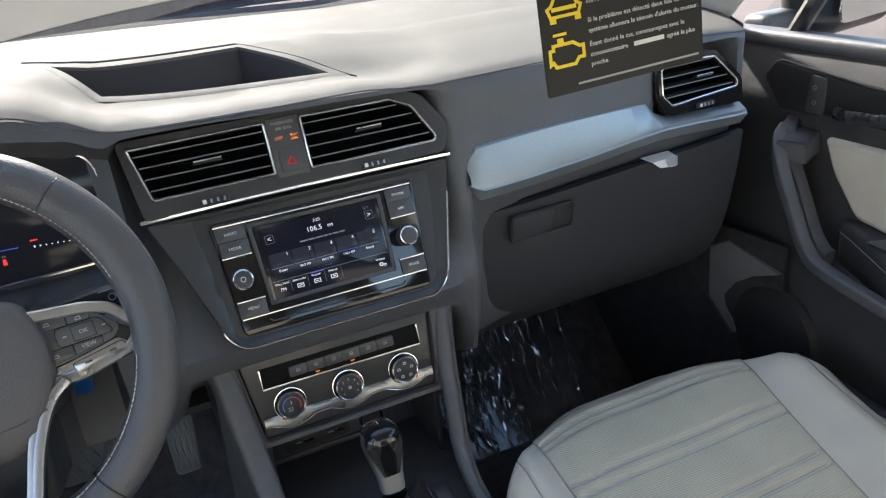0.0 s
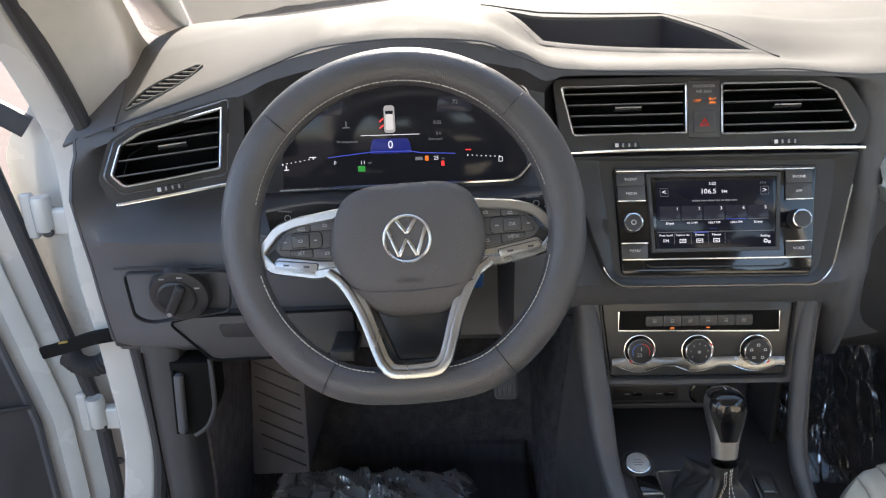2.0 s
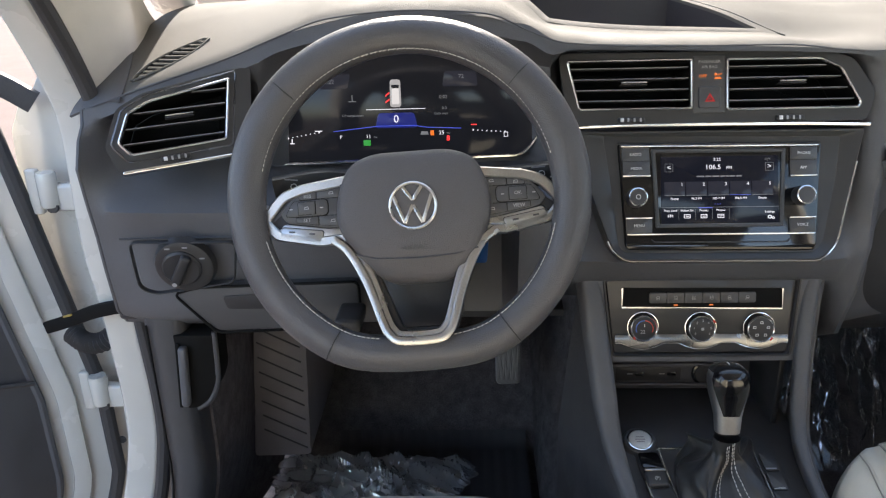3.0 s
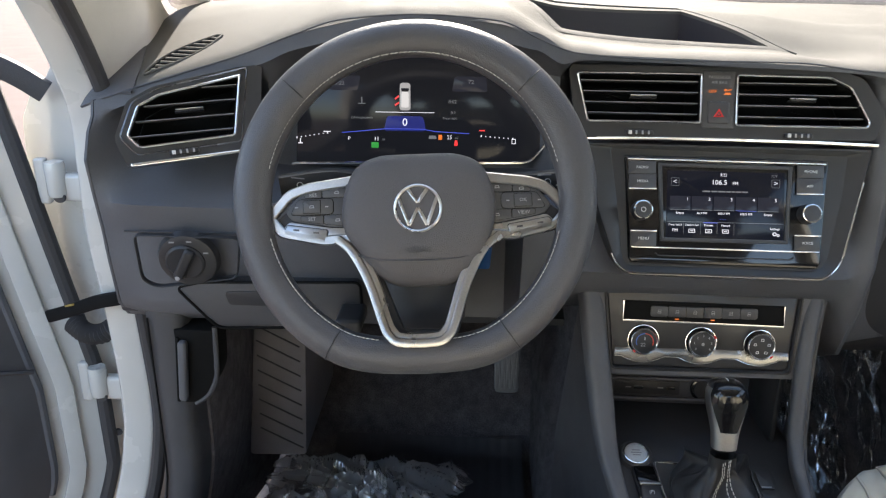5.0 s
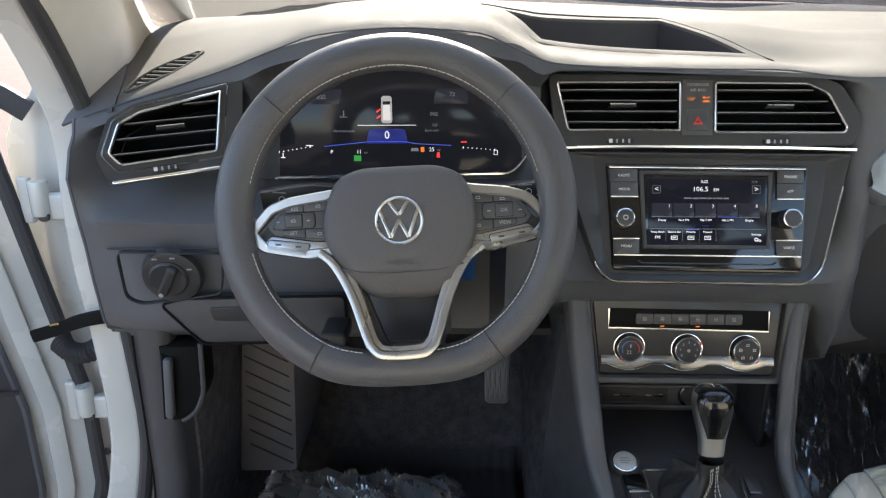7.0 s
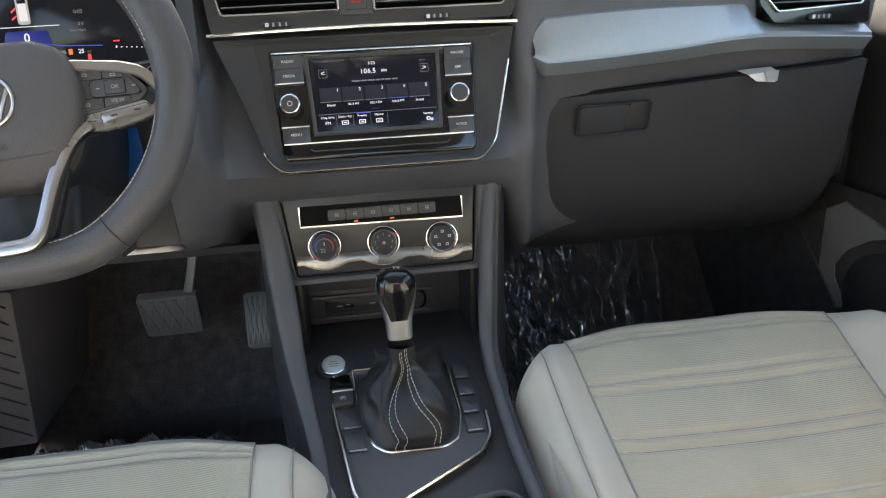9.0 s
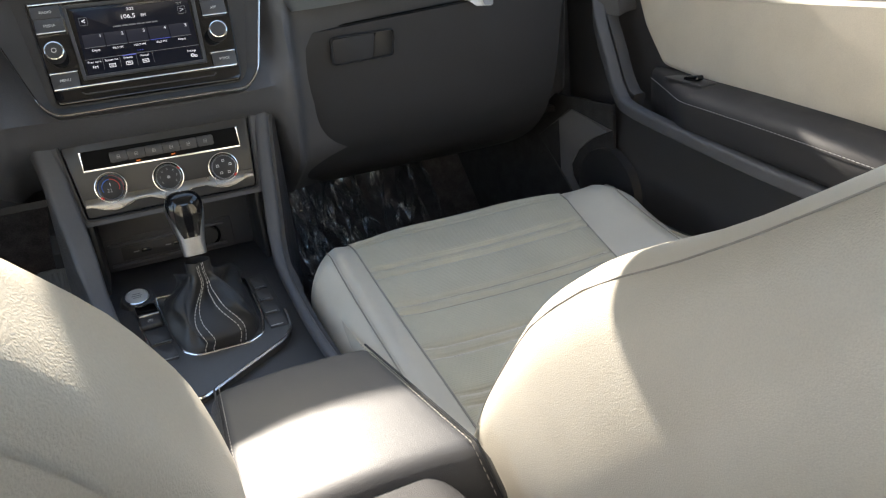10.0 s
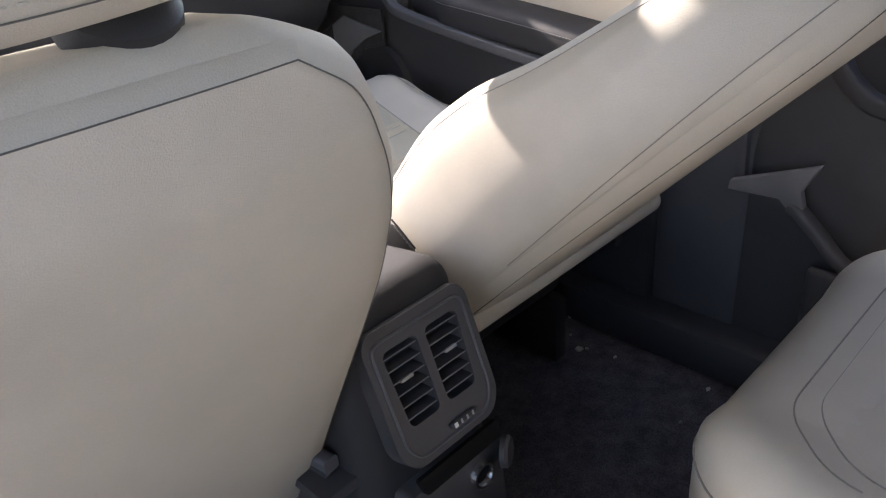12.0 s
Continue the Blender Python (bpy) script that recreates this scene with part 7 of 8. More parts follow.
for cx in (0.405, -0.405):
    C = Matrix.Translation((cx, -1.075, 0.545))
    cush = part("cushion", rbox((0.56, 0.54, 0.17), 0.055, C, (16, 20, 4), 5, rear_bend), LEATHER, rs, angle=80)
    bskin = skin_of((0.56, 0.54, 0.17), 0.055, C, rear_bend)
    part("front_welt", tube([bskin(-0.28, 0.10 + 0.17 * k / 12, 0.030) for k in range(13)] + [bskin(-0.28 + 0.56 * k / 40, 0.27, 0.030) for k in range(1, 40)] + [bskin(0.28, 0.27 - 0.17 * k / 12, 0.030) for k in range(13)], 0.0016, 6), SEAM, cush)
    rows_ = []
    for j in range(61):
        y = -0.25 + 0.44 * j / 60
        row = []
        for i in range(25):
            x = -0.165 + 0.33 * i / 24
            g = sum(0.006 * math.exp(-((y - c) / 0.0035) ** 2) for c in (0.135, 0.112))
            g += sum(0.006 * math.exp(-((x - c) / 0.0035) ** 2) for c in (-0.135, -0.112, 0.112, 0.135)) * (1 if y < 0.15 else 0)
            row.append(C @ Vector((x * (1 - 0.10 * max(0.0, (y - 0.06) / 0.20) ** 2.5), y, 0.0865 - g - 0.9 * max(0, y - 0.18) ** 2 - 0.003 * (abs(i / 12 - 1)) ** 10)))
        rows_.append(row)
    rin = part("cushion_insert", grid(rows_), LEATHER, rs, "stitched panel insert", angle=80)
    for dx, fy in ((0.196, 0.180), (0.216, 0.200)):
        out_l = [(-dx, -0.25), (-dx, fy - 0.06), (-dx + 0.06, fy), (dx - 0.06, fy), (dx, fy - 0.06), (dx, -0.25)]
        fine_l = [(a[0] + (b[0] - a[0]) * k / 12, a[1] + (b[1] - a[1]) * k / 12) for a, b in zip(rounded(out_l, 0.03, 6)[7:-7], rounded(out_l, 0.03, 6)[8:-6]) for k in range(12)]
        part("insert_seam", tube([C @ Vector(rear_bend(x, y, 0.0858)) for x, y in fine_l], 0.0009, 5), SEAM, rin)
    part("backrest", rbox((0.56, 0.14, 0.64), 0.05, Matrix.Translation((cx, -1.41, 0.88)) @ Matrix.Rotation(0.38, 4, "X"), (8, 3, 8), 4), LEATHER, rs)
mid = part("middle_cushion", rbox((0.24, 0.50, 0.16), 0.045, Matrix.Translation((0.0, -1.11, 0.545)), (6, 12, 3), 4), LEATHER, rs)
part("middle_backrest", rbox((0.24, 0.13, 0.62), 0.04, Matrix.Translation((0.0, -1.415, 0.87)) @ Matrix.Rotation(0.38, 4, "X"), (4, 3, 6), 3), LEATHER, rs)

# ---- passenger door (closed) ----
pd = thing("passenger_door", (0.78, -0.1, 0.35), "closed passenger door, charcoal trim with cream insert and armrest", "car door")
DX = 0.765


def door_grid(y0, y1, z0, z1, x, ny=20, nz=20, f=None):
    return grid([[(x + (f(y0 + (y1 - y0) * i / ny, z0 + (z1 - z0) * j / nz) if f else 0), y0 + (y1 - y0) * i / ny, z0 + (z1 - z0) * j / nz) for i in range(ny + 1)] for j in range(nz + 1)])


def card_x(y, z):
    # lower half bulges into the cabin, upper half leans out to the sill
    d = 0.0
    if z > 1.0:
        d += 0.045 * ((z - 1.0) / 0.15) ** 1.5
    if z < 0.80:
        d -= 0.030 * min(1, (0.80 - z) / 0.12)
    return d


part("door_card", thick(door_grid(0.46, -0.455, 0.30, 1.112, DX, 36, 44, card_x), -0.03), HARD, pd, angle=60)
part("sill_trim", sweep([(0.806, 0.46, 1.112), (0.804, 0.1, 1.104), (0.80, -0.455, 1.098)], rounded([(-0.02, -0.014), (0.02, -0.014), (0.02, 0.010), (-0.02, 0.010)], 0.008, 3)), DARK, pd)
# cream insert, gently domed
ins_o = [(0.170, 0.982), (-0.385, 0.974), (-0.412, 0.950), (-0.408, 0.800), (-0.200, 0.815), (-0.05, 0.842), (0.06, 0.862), (0.105, 0.870), (0.150, 0.930)]
io = rounded(ins_o, 0.012, 4)
rows = []
for d, h in ((0.0, 0.0), (0.001, -0.004), (0.003, -0.008), (0.006, -0.0105), (0.009, -0.0118)):
    rows.append([(DX + h + 0.002, y, z) for y, z in shrink(io, d)])
inb = grid(rows, close_u=True)
cap = [inb.verts.new(p) for p in rows[-1]]
bmesh.ops.triangle_fill(inb, use_beauty=True, edges=[inb.edges.new((cap[i - 1], cap[i])) for i in range(len(cap))])
part("insert", inb, CREAM, pd, "cream padded insert", angle=60)
# switch recess with inner handle
sw_o = [(0.288, 1.056), (0.262, 1.082), (0.10, 1.060), (-0.20, 1.045), (-0.24, 1.02), (-0.22, 0.998), (0.06, 1.008), (0.13, 1.016), (0.255, 1.010)]
sp2 = [(-y, z) for y, z in sw_o]
part("handle_recess", slab(rounded(sp2, 0.008), 0.006, at(plane_at((DX - 0.004, 0, 0), (0, -1, 0), (0.0, 0, 1)), 0, 0, 0.003), 0.002), BLACK, pd)
part("recess_rim", frame_ring(rounded(shrink(sp2, -0.004), 0.010), 0.0035, 0.004, plane_at((DX - 0.0055, 0, 0), (0, -1, 0), (0.0, 0, 1)), 0.001), BUTTON, pd)
part("inner_handle", sweep(smooth_path([(DX - 0.008, 0.150, 1.020), (DX - 0.018, 0.120, 1.021), (DX - 0.024, 0.0, 1.030), (DX - 0.016, -0.06, 1.030)]), rounded([(-0.005, -0.009), (0.005, -0.009), (0.005, 0.009), (-0.005, 0.009)], 0.004, 2)), SATIN, pd, "satin silver inner handle")
sk = part("lock_switch", slab(rounded([(-0.205, 1.014), (-0.172, 1.014), (-0.168, 1.066), (-0.195, 1.070)], 0.004), 0.004, plane_at((DX - 0.011, 0, 0), (0, -1, 0), (0, 0, 1)), 0.001), BUTTON, pd)
for z in (1.030, 1.052):
    part("switch_mark", frame_ring(circle(0.0035, 10), 0.0011, 0.0004, plane_at((DX - 0.0118, 0.187, z), (0, -1, 0), (0, 0, 1)), 0.0001), DIM_PRINT, sk)
# pull grip sweeping down into the armrest
grip = smooth_path([(DX - 0.012, 0.235, 0.985), (DX - 0.052, 0.208, 0.975), (DX - 0.066, 0.185, 0.935), (DX - 0.070, 0.155, 0.880), (DX - 0.075, 0.125, 0.835), (DX - 0.080, 0.085, 0.815), (DX - 0.085, -0.05, 0.795), (DX - 0.085, -0.25, 0.768), (DX - 0.080, -0.44, 0.752)], 6)
part("pull_grip", sweep(grip, rounded([(-0.010, -0.009), (0.010, -0.009), (0.010, 0.009), (-0.010, 0.009)], 0.004, 3)), DARK, pd)
part("grip_top", sweep([(DX + 0.002, 0.206, 0.972), (DX - 0.030, 0.194, 0.972), (DX - 0.056, 0.184, 0.968)], rounded([(-0.024, -0.020), (0.022, -0.014), (0.020, 0.012), (-0.022, 0.012)], 0.004, 2)), DARK, pd)
part("grip_cap", sweep([(DX + 0.002, 0.206, 0.9855), (DX - 0.030, 0.194, 0.9855), (DX - 0.056, 0.184, 0.9815)], rounded([(-0.021, -0.0012), (0.019, -0.0012), (0.019, 0.0012), (-0.021, 0.0012)], 0.0008, 2)), BUTTON, pd, "grey grip cap")
part("grip_bezel", sweep([p + Vector((0.022, 0.004, 0.004)) for p in grip[:30]], rounded([(-0.010, -0.016), (0.010, -0.016), (0.010, 0.014), (-0.010, 0.014)], 0.004, 2)), HARD, pd, "dark grip bezel")
# armrest
ar_rows = []
for i in range(31):
    y = 0.115 - 0.57 * i / 30
    z = 0.862 - 0.055 * (i / 30) ** 1.3
    w = 0.085 * min(1.0, 0.25 + 3.0 * i / 30)
    ar_rows.append([(DX, y, z + 0.004), (DX - w * 0.5, y, z + 0.006), (DX - w * 0.85, y, z + 0.002), (DX - w, y, z - 0.010), (DX - w * 1.02, y, z - 0.045), (DX - w * 0.85, y, z - 0.062), (DX, y, z - 0.070)])
arp = part("armrest", grid(ar_rows), DOOR_ARM, pd, "black padded armrest", angle=60)
stitches([Vector(r[3]) + Vector((-0.0012, 0, 0.0006)) for r in ar_rows], 0.0062, 0.0046, 0.0007, DIM_PRINT, arp)
part("window_switch_plate", slab(rounded([(-0.055, -0.014), (0.030, -0.016), (0.028, 0.016), (-0.045, 0.014)], 0.006), 0.003, plane_at((0.728, -0.005, 0.8625), (0, -1, -0.06), (1, 0, 0)), 0.0008), BUTTON, pd)
part("window_switch", rbox((0.014, 0.030, 0.008), 0.003, Matrix.Translation((0.728, 0.0, 0.8655)) @ Matrix.Rotation(-0.15, 4, "X"), (1, 1, 1), 2), PIANO, pd)
# lower bin and speaker
spk_o = [(0.430, 0.712), (0.316, 0.778), (0.202, 0.755), (0.255, 0.733), (0.298, 0.704), (0.322, 0.672), (0.318, 0.650), (0.285, 0.612), (0.300, 0.605)]
part("speaker_plate", plate_with_holes([(-y, z) for y, z in spk_o], [], 0.014, plane_at((0.720, 0, 0), (0, -1, 0), (0, 0, 1))), mat("grey_speaker_plate", (0.185, 0.185, 0.195), 0.5, bump=0.4, bump_scale=1000), pd, "mid-grey speaker surround")
part("plate_edge", tube([(0.7185, y, z) for y, z in ((0.316, 0.778), (0.430, 0.712), (0.300, 0.605))], 0.0018, 6), BUTTON, pd)
part("speaker_grille", lathe([(0.0001, 0.012), (0.06, 0.010), (0.085, 0.003), (0.090, -0.01)], plane_at((DX - 0.04, 0.215, 0.635), (0, -1, 0), (0, 0, 1)), 36), BLACK, pd)
part("door_bin", sweep(smooth_path([(DX - 0.05, 0.10, 0.55), (DX - 0.075, -0.05, 0.56), (DX - 0.075, -0.42, 0.56)]), rounded([(-0.012, -0.10), (0.012, -0.10), (0.012, 0.08), (-0.012, 0.08)], 0.01, 2)), HARD, pd)
# window and mirror beyond
pw = thing("door_window", (0.80, 0.0, 1.15), "clear side window of the passenger door", "window", kind="structure")
pane = part("pane", grid([[(0.82 - 0.16 * v, 0.40 - 0.50 * v - (0.86 - 0.42 * v) * u, 1.108 + 0.30 * v) for u in [i / 8 for i in range(9)]] for v in [j / 5 for j in range(6)]]), SIDE_GLASS, pw)
if pane.data.polygons[0].normal.x > 0:
    pane.data.flip_normals()
pane.visible_shadow = False
part("quarter_post", tube([(0.822, 0.30, 1.10), (0.785, 0.16, 1.26)], 0.014, 8), BLACK, pw)
mir = thing("door_mirror", (0.95, 0.30, 1.18), "dark door mirror outside the passenger window", "door mirror")
part("mirror_housing", rbox((0.22, 0.11, 0.16), 0.04, Matrix.Translation((1.00, 0.372, 1.165)) @ Matrix.Rotation(0.2, 4, "Z"), (4, 3, 4), 4), BLACK, mir)
part("mirror_glass", slab(rounded([(-0.092, -0.056), (0.092, -0.056), (0.092, 0.062), (-0.088, 0.062)], 0.02), 0.004, plane_at((0.995, 0.302, 1.168), (1, 0.2, 0), (0, 0.05, 1)), 0.001), mat("mirror_silver", (0.75, 0.80, 0.80), 0.03, 1.0, vary=0.02, fine=0.0, rough_vary=0.01), mir)
text("OBJECTS IN MIRROR ARE", 0.0092, plane_at((0.985, 0.2990, 1.128), (1, 0.2, 0), (0, 0.05, 1)), PRINT, mir)
text("CLOSER THAN THEY APPEAR", 0.0092, plane_at((0.985, 0.2990, 1.117), (1, 0.2, 0), (0, 0.05, 1)), PRINT, mir)
part("mirror_arm", rbox((0.12, 0.06, 0.05), 0.015, Matrix.Translation((0.88, 0.38, 1.11)), (2, 2, 1), 2), BLACK, mir)

# right A pillar, B pillar with belt, rear door
solo("pillar_front_right", thick(grid([[Vector((0.752, 0.36, 1.14)).lerp(Vector((0.69, 0.05, 1.40)), f) * (1 - u) + Vector((0.735, 0.72, 1.19)).lerp(Vector((0.65, 0.10, 1.43)), f) * u + Vector((-0.02 * math.sin(u * math.pi), 0, 0)) for u in [k / 6 for k in range(7)]] for f in [k / 8 for k in range(9)]]), 0.02), PILLAR, "pale grey cloth-covered windscreen pillar", "pillar", "structure")
bp = thing("pillar_middle_right", (0.74, -0.53, 0.3), "dark lower and pale upper trim of the middle pillar", "pillar", kind="structure")
part("lower_trim", rbox((0.07, 0.17, 0.82), 0.02, Matrix.Translation((0.785, -0.535, 0.69)), (2, 3, 4), 2), DARK, bp)
part("upper_trim", sweep([(0.775, -0.535, 1.06), (0.75, -0.56, 1.22), (0.68, -0.60, 1.42)], rounded([(-0.03, -0.07), (0.02, -0.07), (0.02, 0.07), (-0.03, 0.07)], 0.015, 2), up=(0, 1, 0)), LINER, bp)
bt = thing("seat_belt", (0.735, -0.53, 1.0), "grey-brown seat belt hanging on the middle pillar", "seat belt")
part("belt_webbing", thick(grid([[(0.735 - 0.008 * f, -0.505 - 0.02 * f, 0.92 + 0.45 * f), (0.735 - 0.008 * f, -0.552 - 0.02 * f, 0.92 + 0.45 * f)] for f in [k / 10 for k in range(11)]]), 0.0014), mat("belt_webbing", (0.17, 0.155, 0.14), 0.75, bump=0.5, bump_scale=900, vary=0.06), bt)

rd = thing("rear_door", (0.78, -1.0, 0.35), "closed rear door with charcoal trim and moulded bin", "car door")
part("door_card", thick(door_grid(-0.60, -1.45, 0.30, 1.14, 0.775, 24, 30, lambda y, z: card_x(y, z) * 0.7), -0.03), HARD, rd, angle=60)
part("sill_trim", rbox((0.05, 0.84, 0.03), 0.01, Matrix.Translation((0.81, -1.03, 1.145)), (1, 3, 1), 2), DARK, rd)
part("insert", slab(rounded([(0.66, 0.985), (1.30, 0.975), (1.34, 0.89), (0.72, 0.905)], 0.02), 0.012, plane_at((0.764, 0, 0), (0, -1, 0), (0, 0, 1)), 0.004), CREAM, rd)
part("armrest", rbox((0.085, 0.52, 0.06), 0.02, Matrix.Translation((0.735, -1.08, 0.80)), (2, 6, 2), 3), DOOR_ARM, rd)
part("pull_grip", sweep(smooth_path([(0.745, -0.68, 0.94), (0.705, -0.705, 0.88), (0.695, -0.755, 0.80), (0.695, -0.85, 0.775), (0.70, -1.2, 0.76)]), rounded([(-0.014, -0.012), (0.014, -0.012), (0.014, 0.012), (-0.014, 0.012)], 0.007, 3)), HARD, rd)
part("bin_ledge", sweep(smooth_path([(0.722, -0.690, 0.606), (0.718, -0.705, 0.600), (0.712, -0.735, 0.578), (0.706, -0.80, 0.530), (0.70, -0.95, 0.49), (0.70, -1.2, 0.48)]), rounded([(-0.012, -0.010), (0.012, -0.010), (0.012, 0.008), (-0.012, 0.008)], 0.006, 3)), mat("grey_moulded_plastic", (0.085, 0.085, 0.088), 0.5, bump=0.4, bump_scale=1000), rd)
part("ledge_plate", slab([(-y, z) for y, z in reversed(((-0.596, 0.625), (-0.660, 0.651), (-0.724, 0.677), (-0.703, 0.633), (-0.710, 0.608), (-0.695, 0.593), (-0.672, 0.614), (-0.594, 0.609)))], 0.012, plane_at((0.712, 0, 0), (0, -1, 0), (0, 0, 1)), 0.002), mat("grey_ledge_plate", (0.16, 0.16, 0.168), 0.5, bump=0.4, bump_scale=1000), rd)
part("bin_panel", rbox((0.02, 0.50, 0.20), 0.01, Matrix.Translation((0.715, -0.98, 0.42)), (1, 3, 2), 2), HARD, rd)
part("door_lip", sweep([(0.745, -0.600, 0.62), (0.748, -0.590, 0.80), (0.752, -0.60, 0.98)], rounded([(-0.008, -0.008), (0.008, -0.008), (0.008, 0.008), (-0.008, 0.008)], 0.003, 2), up=(0, 1, 0)), DARK, rd)
solo("sill_right", sweep([(0.74, 0.5, 0.315), (0.74, -0.5, 0.315), (0.74, -1.5, 0.33)], rounded([(-0.05, -0.05), (0.06, -0.05), (0.06, 0.03), (-0.05, 0.02)], 0.015, 2)), HARD, "charcoal plastic door sill trim", "sill", "structure")

# ---- left side: pillar, jamb and the open driver's door ----
sealp = [(-0.742, 0.215, 1.120), (-0.748, 0.190, 1.170), (-0.735, 0.11, 1.262), (-0.700, 0.0, 1.345), (-0.66, -0.2, 1.42)]
wsp = [(-0.752, 0.47, 1.175), (-0.750, 0.41, 1.207), (-0.722, 0.30, 1.262), (-0.690, 0.16, 1.335), (-0.64, -0.05, 1.44)]
a, b = smooth_path(sealp, 6), smooth_path(wsp, 6)
solo("pillar_front_left", thick(grid([[p.lerp(q, u) + Vector((0.020 * math.sin(u * math.pi), -0.012 * math.sin(u * math.pi), 0)) for u in [k / 8 for k in range(9)]] for p, q in zip(a, b)]), 0.012), PILLAR, "pale grey cloth-covered windscreen pillar", "pillar", "structure")
jamb = thing("door_jamb", (-0.80, 0.3, 0.3), "white painted front door jamb with hinges and black seals", "door jamb", kind="structure")
fl = smooth_path([(-0.700, -0.30, 1.47), (-0.735, -0.02, 1.37), (-0.768, 0.12, 1.262), (-0.772, 0.19, 1.17), (-0.766, 0.21, 1.10), (-0.764, 0.205, 1.02), (-0.762, 0.20, 0.94), (-0.754, 0.20, 0.84), (-0.749, 0.20, 0.70), (-0.757, 0.195, 0.62), (-0.772, 0.185, 0.55), (-0.795, 0.14, 0.46), (-0.815, 0.0, 0.36), (-0.81, -0.3, 0.32), (-0.81, -0.9, 0.32)], 5)
wd = [0.030 + 0.006 * math.sin(i / 10) for i in range(len(fl))]
part("flange", sweep(fl, rounded([(-0.022, -0.012), (0.022, -0.012), (0.022, 0.010), (-0.022, 0.010)], 0.006, 3), up=(0, 1, 0)), PAINT, jamb)
part("inner_seal", sweep([p + Vector((0.036, -0.022, 0.004)) for p in fl], circle(0.010, 10), up=(0, 1, 0)), RUBBER, jamb)
# deep face between flange and hinges
jo = [(-0.775, 0.22), (-0.775, 1.26), (-0.905, 1.26), (-0.915, 1.205), (-0.900, 1.16), (-0.930, 1.11), (-0.955, 1.09), (-0.975, 1.05), (-0.985, 0.90), (-0.985, 0.40), (-0.96, 0.22)]
part("jamb_face", slab(rounded(jo, 0.006), 0.02, plane_at((0, 0.405, 0), (1, 0, 0), (0, 0, 1)), 0.003), PAINT, jamb)
part("jamb_side", thick(grid([[(-0.782 + 0.004 * math.sin(z * 9), y, z) for y in (0.21, 0.30, 0.41)] for z in [0.30 + 0.95 * k / 12 for k in range(13)]]), 0.004), PAINT, jamb)
part("fender_edge", sweep(smooth_path([(-0.905, 0.385, 1.26), (-0.912, 0.385, 1.20), (-0.905, 0.385, 1.165)]), circle(0.008, 8)), PAINT, jamb)
for pts in ([(-0.845, 0.380, 1.215), (-0.835, 0.380, 1.19), (-0.825, 0.380, 1.165), (-0.805, 0.380, 1.145)], [(-0.890, 0.380, 1.125), (-0.870, 0.380, 1.118), (-0.840, 0.380, 1.118)]):
    part("panel_gap", tube(smooth_path(pts), 0.0055, 6), RUBBER, jamb)
part("cavity", slab(rounded([(-0.880, 1.055), (-0.835, 1.065), (-0.815, 1.03), (-0.815, 0.985), (-0.85, 1.01)], 0.008), 0.004, plane_at((0, 0.392, 0), (1, 0, 0), (0, 0, 1)), 0.001), RUBBER, jamb)
part("lower_gap", slab(rounded([(-0.822, 0.30), (-0.800, 0.30), (-0.800, 0.58), (-0.806, 0.62)], 0.004), 0.004, plane_at((0, 0.388, 0), (1, 0, 0), (0, 0, 1)), 0.001), BLACK, jamb)
for z0, x0, y0 in ((0.965, -0.915, 0.365), (0.622, -0.905, 0.372)):
    hg = part("hinge", rbox((0.115, 0.020, 0.042), 0.006, Matrix.Translation((x0 + 0.062, y0, z0 - 0.008)), (3, 1, 2), 2), PAINT, jamb)
    part("hinge_knuckle", lathe([(0.0001, 0.026), (0.013, 0.026), (0.0145, 0.022), (0.0145, -0.022), (0.013, -0.026), (0.0001, -0.026)], Matrix.Translation((x0 + 0.006, y0 - 0.008, z0 + 0.006)), 20), PAINT, hg)
    part("hinge_leaf", rbox((0.018, 0.014, 0.070), 0.004, Matrix.Translation((x0 - 0.020, y0 + 0.002, z0)), (1, 1, 2), 2), PAINT, hg)
    part("hinge_bolt", lathe([(0.0001, 0.004), (0.0085, 0.004), (0.0095, 0.0)], plane_at((x0 + 0.010, y0 - 0.0125, z0 - 0.020), (1, 0, 0), (0, 0, 1)), 18), RUBBER, hg)
part("plug", lathe([(0.0001, 0.003), (0.006, 0.003), (0.0068, 0.0)], plane_at((-0.892, 0.388, 0.515), (1, 0, 0), (0, 0, 1)), 16), RUBBER, jamb)
# cable gaiter and check strap
gpath = smooth_path([(-0.812, 0.40, 0.88), (-0.812, 0.365, 0.815), (-0.824, 0.335, 0.765), (-0.852, 0.325, 0.738), (-0.885, 0.330, 0.732), (-0.915, 0.345, 0.742)], 10)
part("cable_gaiter", grid([[p + (lambda t, u: (t.orthogonal().normalized() * math.cos(u) + t.cross(t.orthogonal().normalized()) * math.sin(u)))((gpath[min(i + 1, len(gpath) - 1)] - gpath[max(i - 1, 0)]).normalized(), 2 * math.pi * k / 14) * (0.0165 if i % 2 else 0.0125) for k in range(14)] for i, p in enumerate(gpath)], close_u=True, caps=True), RUBBER, jamb)
cs = part("check_strap", sweep(smooth_path([(-0.708, 0.165, 0.874), (-0.745, 0.165, 0.868), (-0.78, 0.18, 0.855), (-0.82, 0.205, 0.834), (-0.86, 0.235, 0.812), (-0.893, 0.255, 0.796)]), rounded([(-0.005, -0.009), (0.005, -0.009), (0.005, 0.009), (-0.005, 0.009)], 0.003, 2)), VOID, jamb)
part("strap_anchor", rbox((0.030, 0.014, 0.034), 0.005, Matrix.Translation((-0.722, 0.165, 0.870)), (1, 1, 1), 2), RUBBER, cs)
